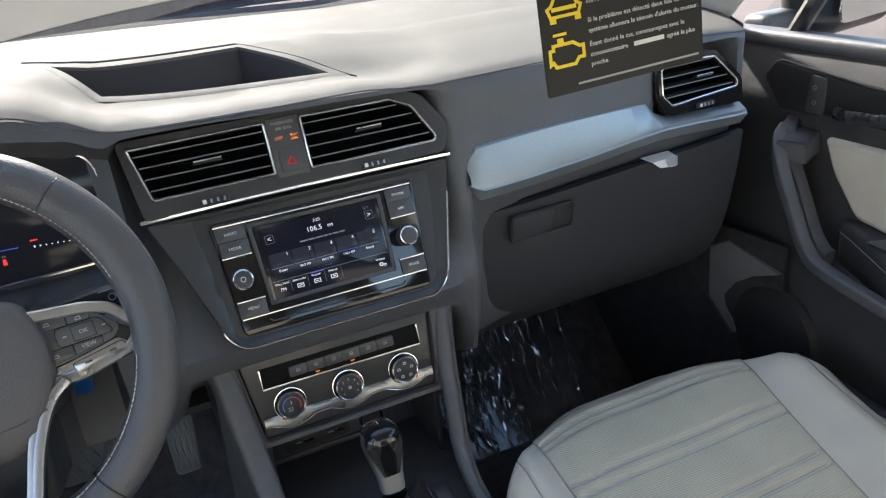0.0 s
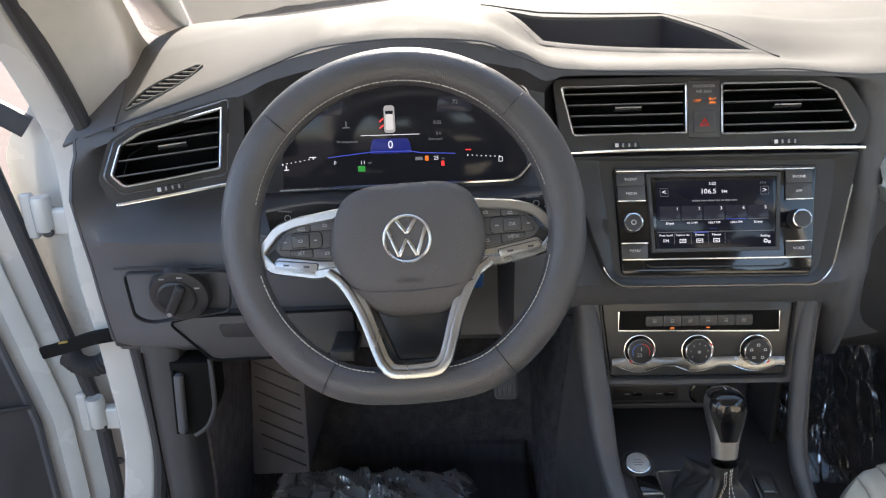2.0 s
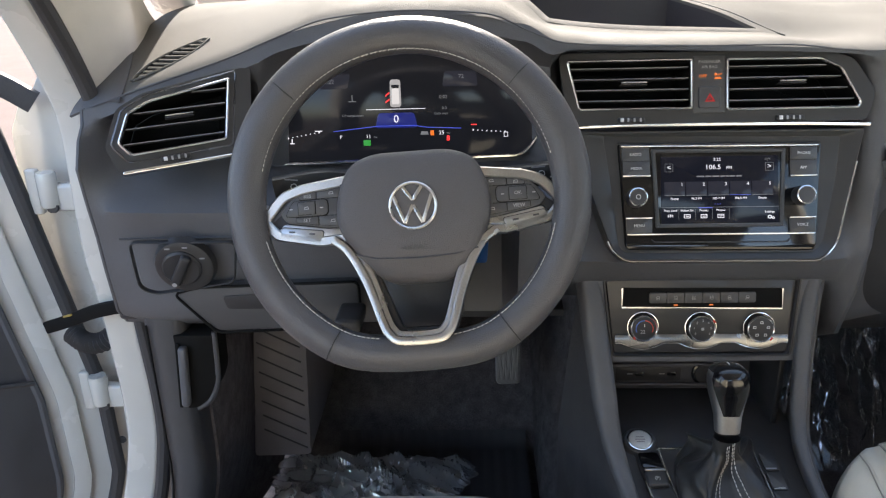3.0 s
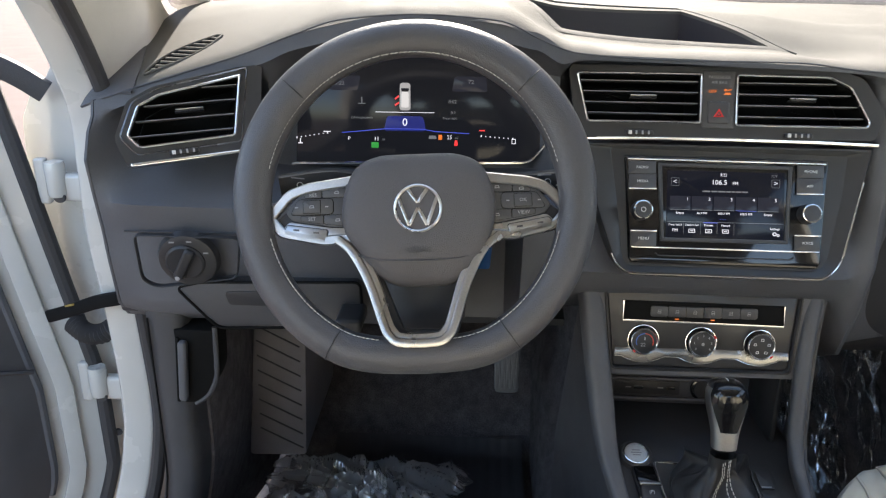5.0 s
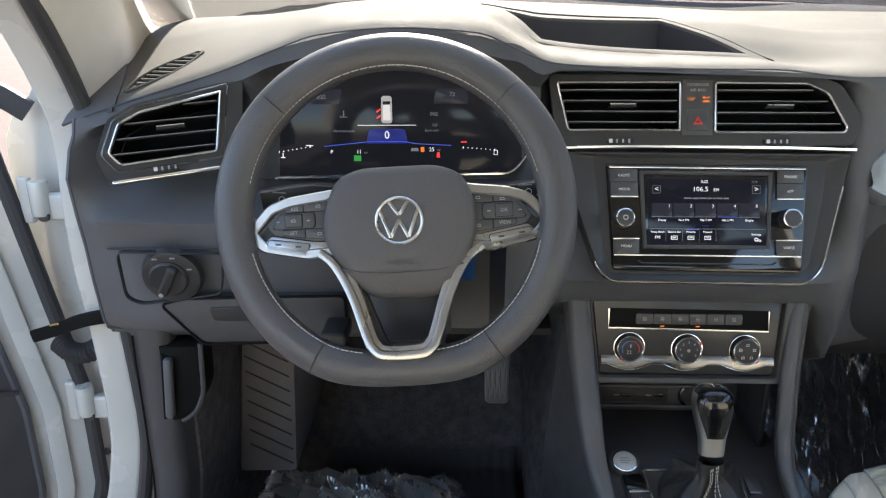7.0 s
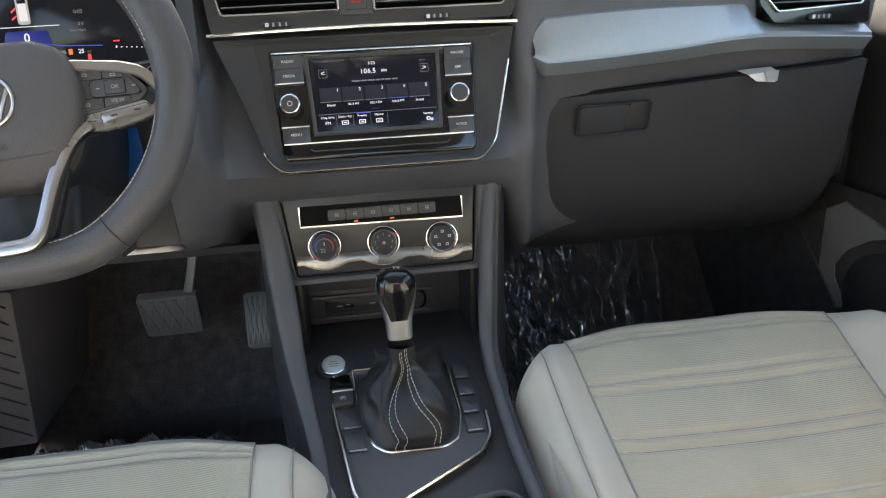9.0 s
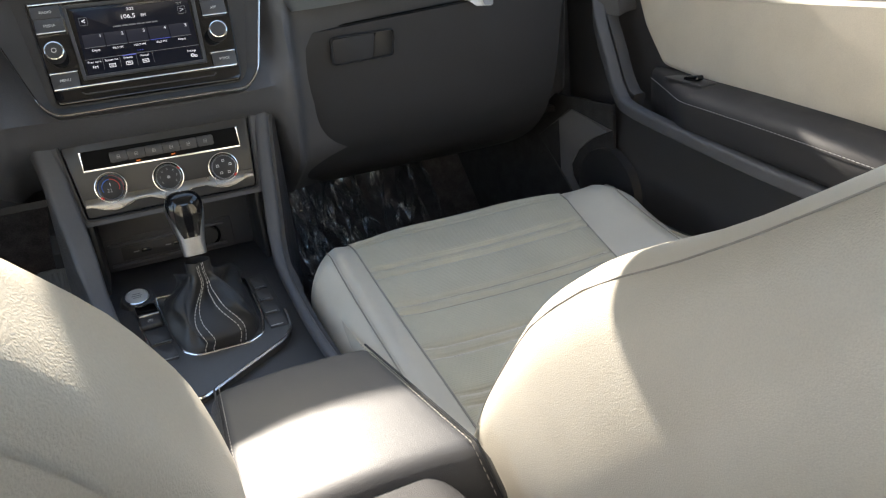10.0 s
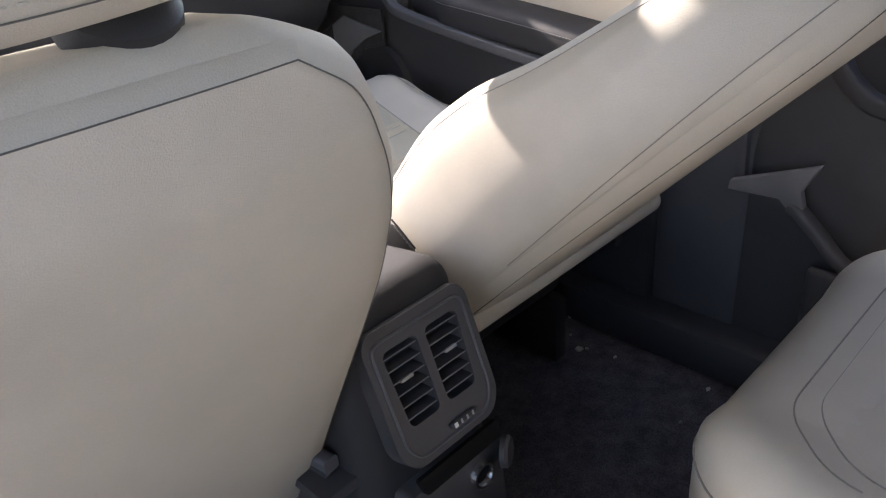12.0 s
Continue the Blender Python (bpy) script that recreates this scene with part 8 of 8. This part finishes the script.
part("strap_grease", tube([(-0.822, 0.1985, 0.842), (-0.834, 0.208, 0.836), (-0.842, 0.214, 0.832)], 0.0016, 6), mat("ochre_grease", (0.35, 0.24, 0.06), 0.4), cs)

# open driver's door
dd = thing("driver_door", (-0.93, 0.35, 0.35), "white driver door standing wide open, charcoal inner trim", "car door")
DIR = Vector((-0.906, -0.42, 0))
INN = Vector((0.42, -0.906, 0))


def dpt(s, z, w=0.0):
    """A point on the open door: s along it from the hinge, z up, w proud of its inner face."""
    lean = 0.16 * max(0.0, z - 0.62) + 0.5 * max(0.0, 0.46 - z) ** 1.2
    return Vector((-0.905, 0.395, z)) + DIR * (s + lean) + INN * w


part("inner_skin", thick(grid([[dpt(s, z) for s in (-0.002, 0.01, 0.03, 0.08, 0.14, 0.4, 1.0)] for z in [0.34 + 0.80 * k / 24 for k in range(25)]]), 0.002), PAINT, dd, "white painted inner shell", angle=60)
part("outer_skin", grid([[dpt(s, z, -0.12) for s in (0.02, 0.4, 1.0)] for z in (0.34, 0.8, 1.14)]), PAINT, dd)
part("door_seal", sweep([dpt(0.006, z, 0.012) for z in [1.16 - 0.80 * k / 40 for k in range(41)]] + [dpt(0.03 + 0.02 * k, 0.352 - 0.003 * k, 0.012) for k in range(12)], circle(0.0115, 10), up=(0, 1, 0)), RUBBER, dd)
part("shut_flange", sweep([dpt(0.062, z, 0.006) for z in [1.13 - 0.74 * k / 30 for k in range(31)]], rounded([(-0.014, -0.006), (0.014, -0.006), (0.014, 0.008), (-0.014, 0.008)], 0.004, 2), up=INN), PAINT, dd)
part("door_card", thick(grid([[dpt(s, z, 0.014 + 0.03 * min(1, (s - 0.105) / 0.06)) for s in (0.105, 0.12, 0.14, 0.17, 0.3, 0.98)] for z in [0.40 + 0.60 * k / 16 for k in range(17)]]), 0.006), HARD, dd, "charcoal trim card", angle=60)
part("card_edge", sweep([dpt(0.100, z, 0.012) for z in [1.02 - 0.60 * k / 24 for k in range(25)]], circle(0.008, 8), up=(0, 1, 0)), DARK, dd)
part("bin_line", tube([dpt(0.09, 0.665, 0.036), dpt(0.13, 0.675, 0.046), dpt(0.3, 0.68, 0.046)], 0.004, 6), BLACK, dd)
part("window_frame", sweep(smooth_path([dpt(-0.060, 1.095, 0.012), dpt(-0.025, 1.125, 0.010), dpt(0.03, 1.155, 0.008), dpt(0.12, 1.185, 0.0), dpt(0.30, 1.25, -0.02)]), rounded([(-0.010, -0.016), (0.010, -0.016), (0.010, 0.016), (-0.010, 0.016)], 0.004, 2)), RUBBER, dd)
# front left sill and B pillar
solo("sill_left", sweep([(-0.745, 0.12, 0.345), (-0.745, -0.5, 0.335), (-0.745, -1.5, 0.34)], rounded([(-0.05, -0.05), (0.05, -0.05), (0.05, 0.02), (-0.05, 0.03)], 0.015, 2)), HARD, "charcoal plastic door sill trim", "sill", "structure")
bl = thing("pillar_middle_left", (-0.74, -0.62, 0.3), "dark lower and pale upper trim of the middle pillar", "pillar", kind="structure")
part("lower_trim", rbox((0.06, 0.15, 0.82), 0.02, Matrix.Translation((-0.785, -0.60, 0.69)), (2, 3, 4), 2), DARK, bl)
part("upper_trim", sweep([(-0.785, -0.60, 1.06), (-0.76, -0.62, 1.22), (-0.69, -0.66, 1.42)], rounded([(-0.02, -0.06), (0.03, -0.06), (0.03, 0.06), (-0.02, 0.06)], 0.015, 2), up=(0, 1, 0)), LINER, bl)

# ---- driver's lower panels ----
lsw = thing("light_switch", (-0.625, 0.12, 0.947), "round black headlamp switch in a charcoal panel", "switch")
LS = plane_at((-0.620, 0.104, 0.950), (1, 0.06, 0), (0, -0.20, 1))
part("switch_bezel", frame_ring(rounded([(-0.058, -0.030), (-0.040, -0.040), (0.056, -0.026), (0.066, 0.030), (-0.056, 0.034)], 0.01), 0.002, 0.006, at(LS, 0, 0, 0.004), 0.0006), BLACK, lsw)
part("switch_ring", lathe([(0.0001, 0.004), (0.028, 0.004), (0.033, 0.002), (0.036, -0.006)], at(LS, 0.002, 0, 0.003), 40), BLACK, lsw)
part("switch_dial", lathe([(0.0001, 0.008), (0.020, 0.008), (0.0225, 0.006), (0.0232, 0.0)], at(LS, 0.0, 0, 0.003), 36), BLACK, lsw)
part("dial_grip", rbox((0.0125, 0.042, 0.012), 0.004, at(LS, 0, 0, 0.012) @ Matrix.Rotation(-0.5, 4, "Z"), (1, 3, 1), 2), BLACK, lsw)
part("grip_mark", lathe([(0.0001, 0.001), (0.0026, 0.001), (0.003, 0.0)], at(LS, -0.009, -0.016, 0.0175), 12), DIM_PRINT, lsw)
for u, v in ((-0.012, 0.026), (0.008, 0.027), (0.025, 0.012)):
    bar(u - 0.003, u + 0.003, v, 0.002, LS, DIM_PRINT, lsw, "switch_mark", 0.0074)
kb = thing("knee_drawer", (-0.53, 0.13, 0.89), "charcoal storage drawer below the light switch", "drawer")
KD = plane_at((-0.52, 0.118, 0.892), (1, 0.0, 0), (0, -0.12, 1))
part("drawer_gap", tube([at(KD, u, v, 0.006).translation for u, v in rounded([(-0.120, 0.019), (-0.091, 0.0275), (0.101, 0.0335), (0.101, -0.027), (-0.076, -0.036)], 0.009)], 0.0018, 5, closed=True, up=(0, -1, 0)), VOID, kb)
part("drawer_front", slab(rounded([(-0.118, 0.018), (-0.09, 0.026), (0.10, 0.032), (0.10, -0.026), (-0.075, -0.034)], 0.008), 0.02, at(KD, 0, 0, 0.006), 0.002), HARD, kb)
part("drawer_pull", slab(rounded([(-0.062, 0.016), (0.02, 0.020), (0.02, -0.002), (-0.058, -0.002)], 0.005), 0.004, at(KD, 0, 0, 0.0075), 0.001), BLACK, kb)
part("panel_joint", tube([(-0.700, 0.124, 0.975), (-0.66, 0.122, 0.976), (-0.56, 0.112, 0.980), (-0.50, 0.108, 0.984)], 0.0014, 5), BLACK, dash)
kp = thing("kick_panel", (-0.70, 0.25, 0.3), "charcoal footwell side panel with bonnet release lever", "side panel")
def low(z):
    """How far the post swings out towards the sill below knee height."""
    return 1.6 * max(0.0, 0.64 - z) ** 2


kz = [0.28 + 0.60 * k / 20 for k in range(21)]
part("panel", thick(grid([[(x - low(z) * 0.8, y - low(z) * 0.5, z) for x, y in ((-0.708, 0.182), (-0.706, 0.160), (-0.699, 0.151), (-0.685, 0.148), (-0.668, 0.148), (-0.658, 0.153), (-0.654, 0.166), (-0.653, 0.20))] for z in kz]), 0.004), HARD, kp, angle=60)
part("carpet_side", thick(grid([[(x, y, z) for x, y in ((-0.653 - low(z) * 0.8, 0.195 - low(z) * 0.5), (-0.655 - low(z) * 0.5, 0.30), (-0.70, 0.60), (-0.71, 1.05))] for z in kz]), 0.004), CARPET, kp, "black felt lining behind the trim")
KP = plane_at((0, 0.147, 0), (1, 0, 0), (0, 0, 1))
# flat near-black plate: the pocket's shade is put into its colour
part("lever_recess", slab(rounded([(-0.667, 0.836), (-0.616, 0.836), (-0.618, 0.768), (-0.630, 0.742), (-0.645, 0.730), (-0.662, 0.729)], [0.002, 0.002, 0.012, 0.010, 0.008, 0.003], 4), 0.05, KP, 0.002), VOID, kp)
part("recess_edge", tube(smooth_path([(-0.614, 0.150, 0.840), (-0.615, 0.148, 0.79), (-0.618, 0.148, 0.766), (-0.630, 0.148, 0.742), (-0.648, 0.149, 0.728)]), 0.0034, 8), HARD, kp)
part("release_lever", rbox((0.011, 0.012, 0.086), 0.004, Matrix.Translation((-0.6565, 0.140, 0.781)) @ Matrix.Rotation(0.075, 4, "Y"), (1, 1, 3), 2), DARK, kp)
part("lever_gap", rbox((0.005, 0.004, 0.094), 0.0015, Matrix.Translation((-0.6655, 0.1455, 0.779)) @ Matrix.Rotation(0.075, 4, "Y"), (1, 1, 3), 1), VOID, kp)
part("edge_groove", tube([(-0.699 - low(z) * 0.8, 0.1485 - low(z) * 0.5, z) for z in kz[:20]], 0.0014, 5), VOID, kp)
# pax footwell side
solo("kick_panel", thick(grid([[(0.735 - 0.02 * math.sin((y - 0.2) * 3), y, z) for y in (0.2, 0.4, 0.7, 1.05)] for z in (0.27, 0.5, 0.8)]), 0.006), FELT, "black felt footwell side panel", "side panel")

# ---- pedals, foot rest, mats, loose film ----
fr = thing("foot_rest", (-0.64, 0.6, 0.3), "grey ribbed foot rest beside the pedals", "foot rest")
FP = plane_at((-0.632, 0.470, 0.545), (1, 0.05, 0.0), (0.0, 0.10, 1))
part("rest_plate", slab(rounded([(-0.058, -0.115), (0.045, -0.115), (0.052, 0.150), (-0.038, 0.150)], 0.008), 0.42, FP, 0.003), mat("grey_foot_rest", (0.24, 0.225, 0.235), 0.6, bump=0.4, bump_scale=800), fr)
for k in range(9):
    a, b = -0.06 + 0.028 * k, -0.100 + 0.028 * k
    u1 = 0.040 if b > -0.105 else 0.01
    part("rib", tube([at(FP, -0.036, a, 0.0008).translation, at(FP, u1 * 0.5 - 0.018, (a + b) / 2, 0.0012).translation, at(FP, u1, max(-0.105, b), 0.0008).translation], 0.0017, 5), HARD, fr)


PEDAL = mat("pedal_rubber", (0.19, 0.19, 0.19), 0.38, vary=0.1, bump=0.2)


def pedal(name, c, w, h, label, lean):
    p = thing(name, c, label, "pedal", "pedals")
    P = plane_at(c, (1, 0, 0), (0, lean, 1))
    part("pad", slab(rounded([(-w / 2, -h / 2), (w / 2, -h / 2), (w / 2 + 0.004, h / 2), (-w / 2 - 0.002, h / 2)], 0.010), 0.018, P, 0.004), PEDAL, p)
    n = 5
    for k in range(n):
        for s in (-1, 1):
            u0 = -w / 2 + w * (k + 0.1) / n
            q = [(u0, -h * 0.42), (u0 + 0.005, -h * 0.42), (u0 + 0.005 + s * w * 0.22, h * 0.42), (u0 + s * w * 0.22, h * 0.42)]
            q = [(max(-w * 0.46, min(w * 0.46, x)), y) for x, y in q]
            part("tread", slab(q, 0.003, at(P, 0, 0, 0.0025), 0.0008), PEDAL, p)
    arm_prof = rounded([(-0.006, -0.008), (0.006, -0.008), (0.006, 0.008), (-0.006, 0.008)], 0.002, 2)
    top = Vector(c) + Vector((w * 0.50, 0.035, 0.105))
    part("pedal_arm", sweep([at(P, w * 0.38, h * 0.45, -0.012).translation, Vector(c) + Vector((w * 0.45, 0.02, 0.075)), top], arm_prof, up=(1, 0, 0)), STEEL if w > 0.07 else RUBBER, p)
    part("pedal_lever", sweep([top, top + Vector((0.01, 0.10, 0.08)), top + Vector((0.01, 0.30, 0.16))], arm_prof, up=(1, 0, 0)), RUBBER, p)


pedal("brake_pedal", (-0.374, 0.600, 0.575), 0.100, 0.094, "black rubber brake pedal with cross-hatched tread", -0.35)
pedal("accelerator_pedal", (-0.222, 0.610, 0.548), 0.046, 0.105, "narrow black accelerator pedal", 0.5)


def crumpled(cx, cy, cz, sx, sy, h, seed, nx=120, ny=70, lean=0.4, n=26, fine=1.0):
    """A sheet of clear film in sharp creases."""
    rnd = random.Random(seed)
    ridges = [(rnd.uniform(-1, 1), rnd.uniform(-1, 1), rnd.gauss(lean, 0.5), fine * rnd.uniform(0.02, 0.06), rnd.uniform(0.4, 1.0), rnd.uniform(0.3, 1.1)) for _ in range(n)]
    rows_ = []
    for j in range(ny + 1):
        row = []
        for i in range(nx + 1):
            u, v = 2 * i / nx - 1, 2 * j / ny - 1
            z = 0.0
            for ru, rv, a, w, hh, ln in ridges:
                d = (u - ru) * math.cos(a) + (v - rv) * math.sin(a)
                e = -(u - ru) * math.sin(a) + (v - rv) * math.cos(a)
                z = max(z, hh * max(0, 1 - abs(d) / w) * max(0, 1 - abs(e) / ln))
            z += 0.10 * noise.noise(Vector((u * 3, v * 3, seed)))
            fall = max(0.0, 1 - max(abs(u), abs(v)) ** 6)
            row.append(Vector((cx + sx * u * (1 + 0.08 * math.sin(v * 5 + seed)) + 0.01 * noise.noise(Vector((u * 7, v * 7, seed + 3))), cy + sy * v, cz(cx + sx * u, cy + sy * v) + 0.006 + h * max(0.0, z) * fall)))
        rows_.append(row)
    return grid(rows_)


def film_mat(name, amount, rough, whitening):
    m = bpy.data.materials.new(name)
    m.use_nodes = True
    nt = m.node_tree
    out = nt.nodes["Material Output"]
    nt.nodes.remove(nt.nodes["Principled BSDF"])
    tr, gl, df, fr_, mx, my, ad = (nt.nodes.new(k) for k in ("ShaderNodeBsdfTransparent", "ShaderNodeBsdfGlossy", "ShaderNodeBsdfDiffuse", "ShaderNodeFresnel", "ShaderNodeMixShader", "ShaderNodeMixShader", "ShaderNodeMath"))
    tr.inputs[0].default_value = (0.93, 0.94, 0.95, 1)
    df.inputs["Color"].default_value = (0.80, 0.80, 0.81, 1)
    gl.inputs["Roughness"].default_value = rough
    gl.inputs["Color"].default_value = (0.95, 0.97, 1.0, 1)
    fr_.inputs["IOR"].default_value = 1.7
    ad.operation, ad.use_clamp = "MULTIPLY", True
    ad.inputs[1].default_value = amount
    my.inputs[0].default_value = whitening
    nt.links.new(tr.outputs[0], my.inputs[1])
    nt.links.new(df.outputs[0], my.inputs[2])
    nt.links.new(fr_.outputs[0], ad.inputs[0])
    nt.links.new(ad.outputs[0], mx.inputs[0])
    nt.links.new(my.outputs[0], mx.inputs[1])
    nt.links.new(gl.outputs[0], mx.inputs[2])
    nt.links.new(mx.outputs[0], out.inputs[0])
    return m


FILM = film_mat("clear_film", 0.75, 0.08, 0.02)
# whiter, glossier copy of the film, its bright glints put into the colour
FILM_BRIGHT = film_mat("clear_brightened_film", 4.0, 0.10, 0.42)
# mat rubber a tone lighter than the seals
solo("floor_mat", thick(grid([[(x, y, floor_z(x, y) + 0.014 + 0.0012 * math.sin(x * 260)) for x in [-0.58 + 0.40 * i / 60 for i in range(61)]] for y in [0.02 + 0.70 * j / 30 for j in range(31)]]), 0.008), mat("mat_rubber", (0.070, 0.067, 0.070), 0.6, vary=0.15, bump=0.3, bump_scale=400), "ribbed black rubber floor mat", "floor mat", angle=60)
solo("floor_mat", thick(grid([[(x, y, floor_z(x, y) + 0.012) for x in [0.20 + 0.44 * i / 20 for i in range(21)]] for y in [0.02 + 0.85 * j / 30 for j in range(31)]]), 0.008), CARPET, "black carpet floor mat", "floor mat", angle=60)
solo("plastic_film", crumpled(0.330, 0.70, lambda x, y: floor_z(x, y) + 0.025, 0.115, 0.16, 0.050, 3, 220, 130, 0.4, 75, 0.45), FILM, "crumpled clear plastic film on the passenger floor", "plastic film", angle=20)
solo("plastic_film", crumpled(0.53, 0.74, lambda x, y: floor_z(x, y) + 0.025, 0.075, 0.18, 0.045, 8, 140, 90, -0.6, 26, 0.4), FILM, "loose strip of clear plastic film on the passenger floor", "plastic film", angle=20)
solo("plastic_film", crumpled(-0.50, 0.530, lambda x, y: floor_z(x, y) + 0.022 + 0.03 * max(0.0, 1 - ((x + 0.50) / 0.18) ** 2) * max(0.0, 1 - ((y - 0.53) / 0.11) ** 2), 0.20, 0.11, 0.042, 5, 200, 120, 0.8, 60, 0.75), FILM_BRIGHT, "crumpled clear plastic film on the driver's mat", "plastic film", angle=20)
# litter on the rear floor
rnd = random.Random(4)
lit = mat("pale_crumb", (0.6, 0.58, 0.54), 0.8)
for k, (x, y, r) in enumerate(((0.690, -0.322, 0.008), (0.610, -0.397, 0.009), (0.633, -0.458, 0.004), (0.554, -0.632, 0.004), (0.655, -0.628, 0.005), (0.640, -0.355, 0.003), (0.622, -0.405, 0.004))):
    b = bmesh.new()
    bmesh.ops.create_icosphere(b, subdivisions=1, radius=r)
    for v in b.verts:
        v.co = Vector((x + v.co.x * rnd.uniform(0.6, 1.4), y + v.co.y * rnd.uniform(0.5, 1.3), floor_z(x, y) + 0.6 * r + v.co.z * 0.6))
    solo("litter_scrap", b, lit, "small pale scrap lying on the rear carpet", "litter", group="litter on the rear floor")

# ---- hanging card ----
HC = plane_at((0.166, -0.181, 1.217), (1, -0.10, 0.06), (-0.06, 0, 1)) @ Matrix.Diagonal((0.89, 0.89, 0.89, 1))
hc = thing("hanging_card", HC.translation, "black printed card with yellow symbols, hung under the mirror", "card")
part("card_sheet", slab(rounded([(-0.069, 0.0), (0.069, 0.0), (0.069, 0.20), (-0.069, 0.20)], 0.003), 0.0012, HC, 0.0003), CARD, hc)
part("cord", tube([at(HC, 0, 0.198, -0.0006).translation, Vector((0.110, -0.148, 1.372))], 0.0012, 6), BLACK, hc)
QU, QV = 0.00051, 0.00043


def on_card(pts):
    return [(-0.069 + u * QU, v * QV) for u, v in pts]


def card_line(s, u, v, size=0.0050):
    text(s, size, at(HC, -0.069 + u * QU, v * QV, 0.0003), PRINT, hc, align="LEFT", depth=0.0001)


card_line("Si le problème est détecté deux fois de suite le", 76, 120)
card_line("système allumera le témoin d'alerte du moteur.", 76, 102)
card_line("Étant donné le cas, communiquez avec le", 76, 78)
card_line("concessionnaire", 76, 60)
part("name_bar", slab(on_card([(150, 56), (202, 56), (202, 64), (150, 64)]), 0.0002, at(HC, 0, 0, 0.0003), 0.00005), PRINT, hc)
card_line("agréé le plus", 207, 60)
card_line("proche.", 76, 43)
card_line("correctement.", 76, 152)
part("small_print", slab(on_card([(52, 12), (262, 12), (262, 16), (52, 16)]), 0.0002, at(HC, 0, 0, 0.0003), 0.00005), DIM_PRINT, hc)
E1 = [(8, 52), (8, 84), (14, 84), (14, 92), (24, 92), (24, 100), (34, 100), (34, 92), (50, 92), (60, 84), (68, 84), (68, 58), (58, 58), (52, 48), (18, 48), (14, 56)]
part("engine_symbol", frame_ring(on_card(E1), 0.0026, 0.0004, at(HC, 0, 0, 0.0006), 0.0001), YELLOW, hc)
part("engine_symbol", slab(on_card([(18, 104), (40, 104), (40, 109), (18, 109)]), 0.0003, at(HC, 0, 0, 0.0006), 0.0001), YELLOW, hc)
C1 = [(16, 134), (64, 134), (70, 152), (62, 158), (56, 174), (26, 174), (18, 158), (10, 152)]
part("car_symbol", frame_ring(on_card(C1), 0.0024, 0.0004, at(HC, 0, 0, 0.0006), 0.0001), YELLOW, hc)
part("car_symbol", slab(on_card([(20, 146), (60, 146), (60, 153), (20, 153)]), 0.0003, at(HC, 0, 0, 0.0006), 0.0001), YELLOW, hc)
for u in (16, 56):
    part("car_symbol", slab(on_card([(u, 126), (u + 10, 126), (u + 10, 135), (u, 135)]), 0.0003, at(HC, 0, 0, 0.0006), 0.0001), YELLOW, hc)

# defroster grille at the driver's end of the pad
dg = thing("defroster_grille", (-0.62, 0.25, 1.18), "slotted dark defroster grille in the pale pad", "grille")
gp = [(-0.683 + 0.070 * k / 11, 0.192 + 0.072 * k / 11) for k in range(12)]
rows = []
for d in (-1, 1):
    rows.append([(x - d * 0.0165 * math.sin(math.pi * (k + 0.4) / 12.2), y + d * 0.0045 * math.sin(math.pi * (k + 0.6) / 12.5), pad_z(x, y) + 0.0016) for k, (x, y) in enumerate(gp)])
part("grille_slot", thick(grid(rows), 0.003), VOID, dg)
for k in range(1, 11):
    p, q = Vector(rows[0][k]), Vector(rows[1][k])
    part("grille_bar", tube([p + Vector((0, 0, 0.001)), q + Vector((0.006, -0.002, 0.001))], 0.0016, 5), PAD, dg)
edge = [Vector(p) for p in rows[0]] + [Vector(p) for p in reversed(rows[1])]
part("grille_rim", tube([p + Vector((0, 0, 0.0005)) for p in edge], 0.0018, 6, closed=True), PAD, dg)
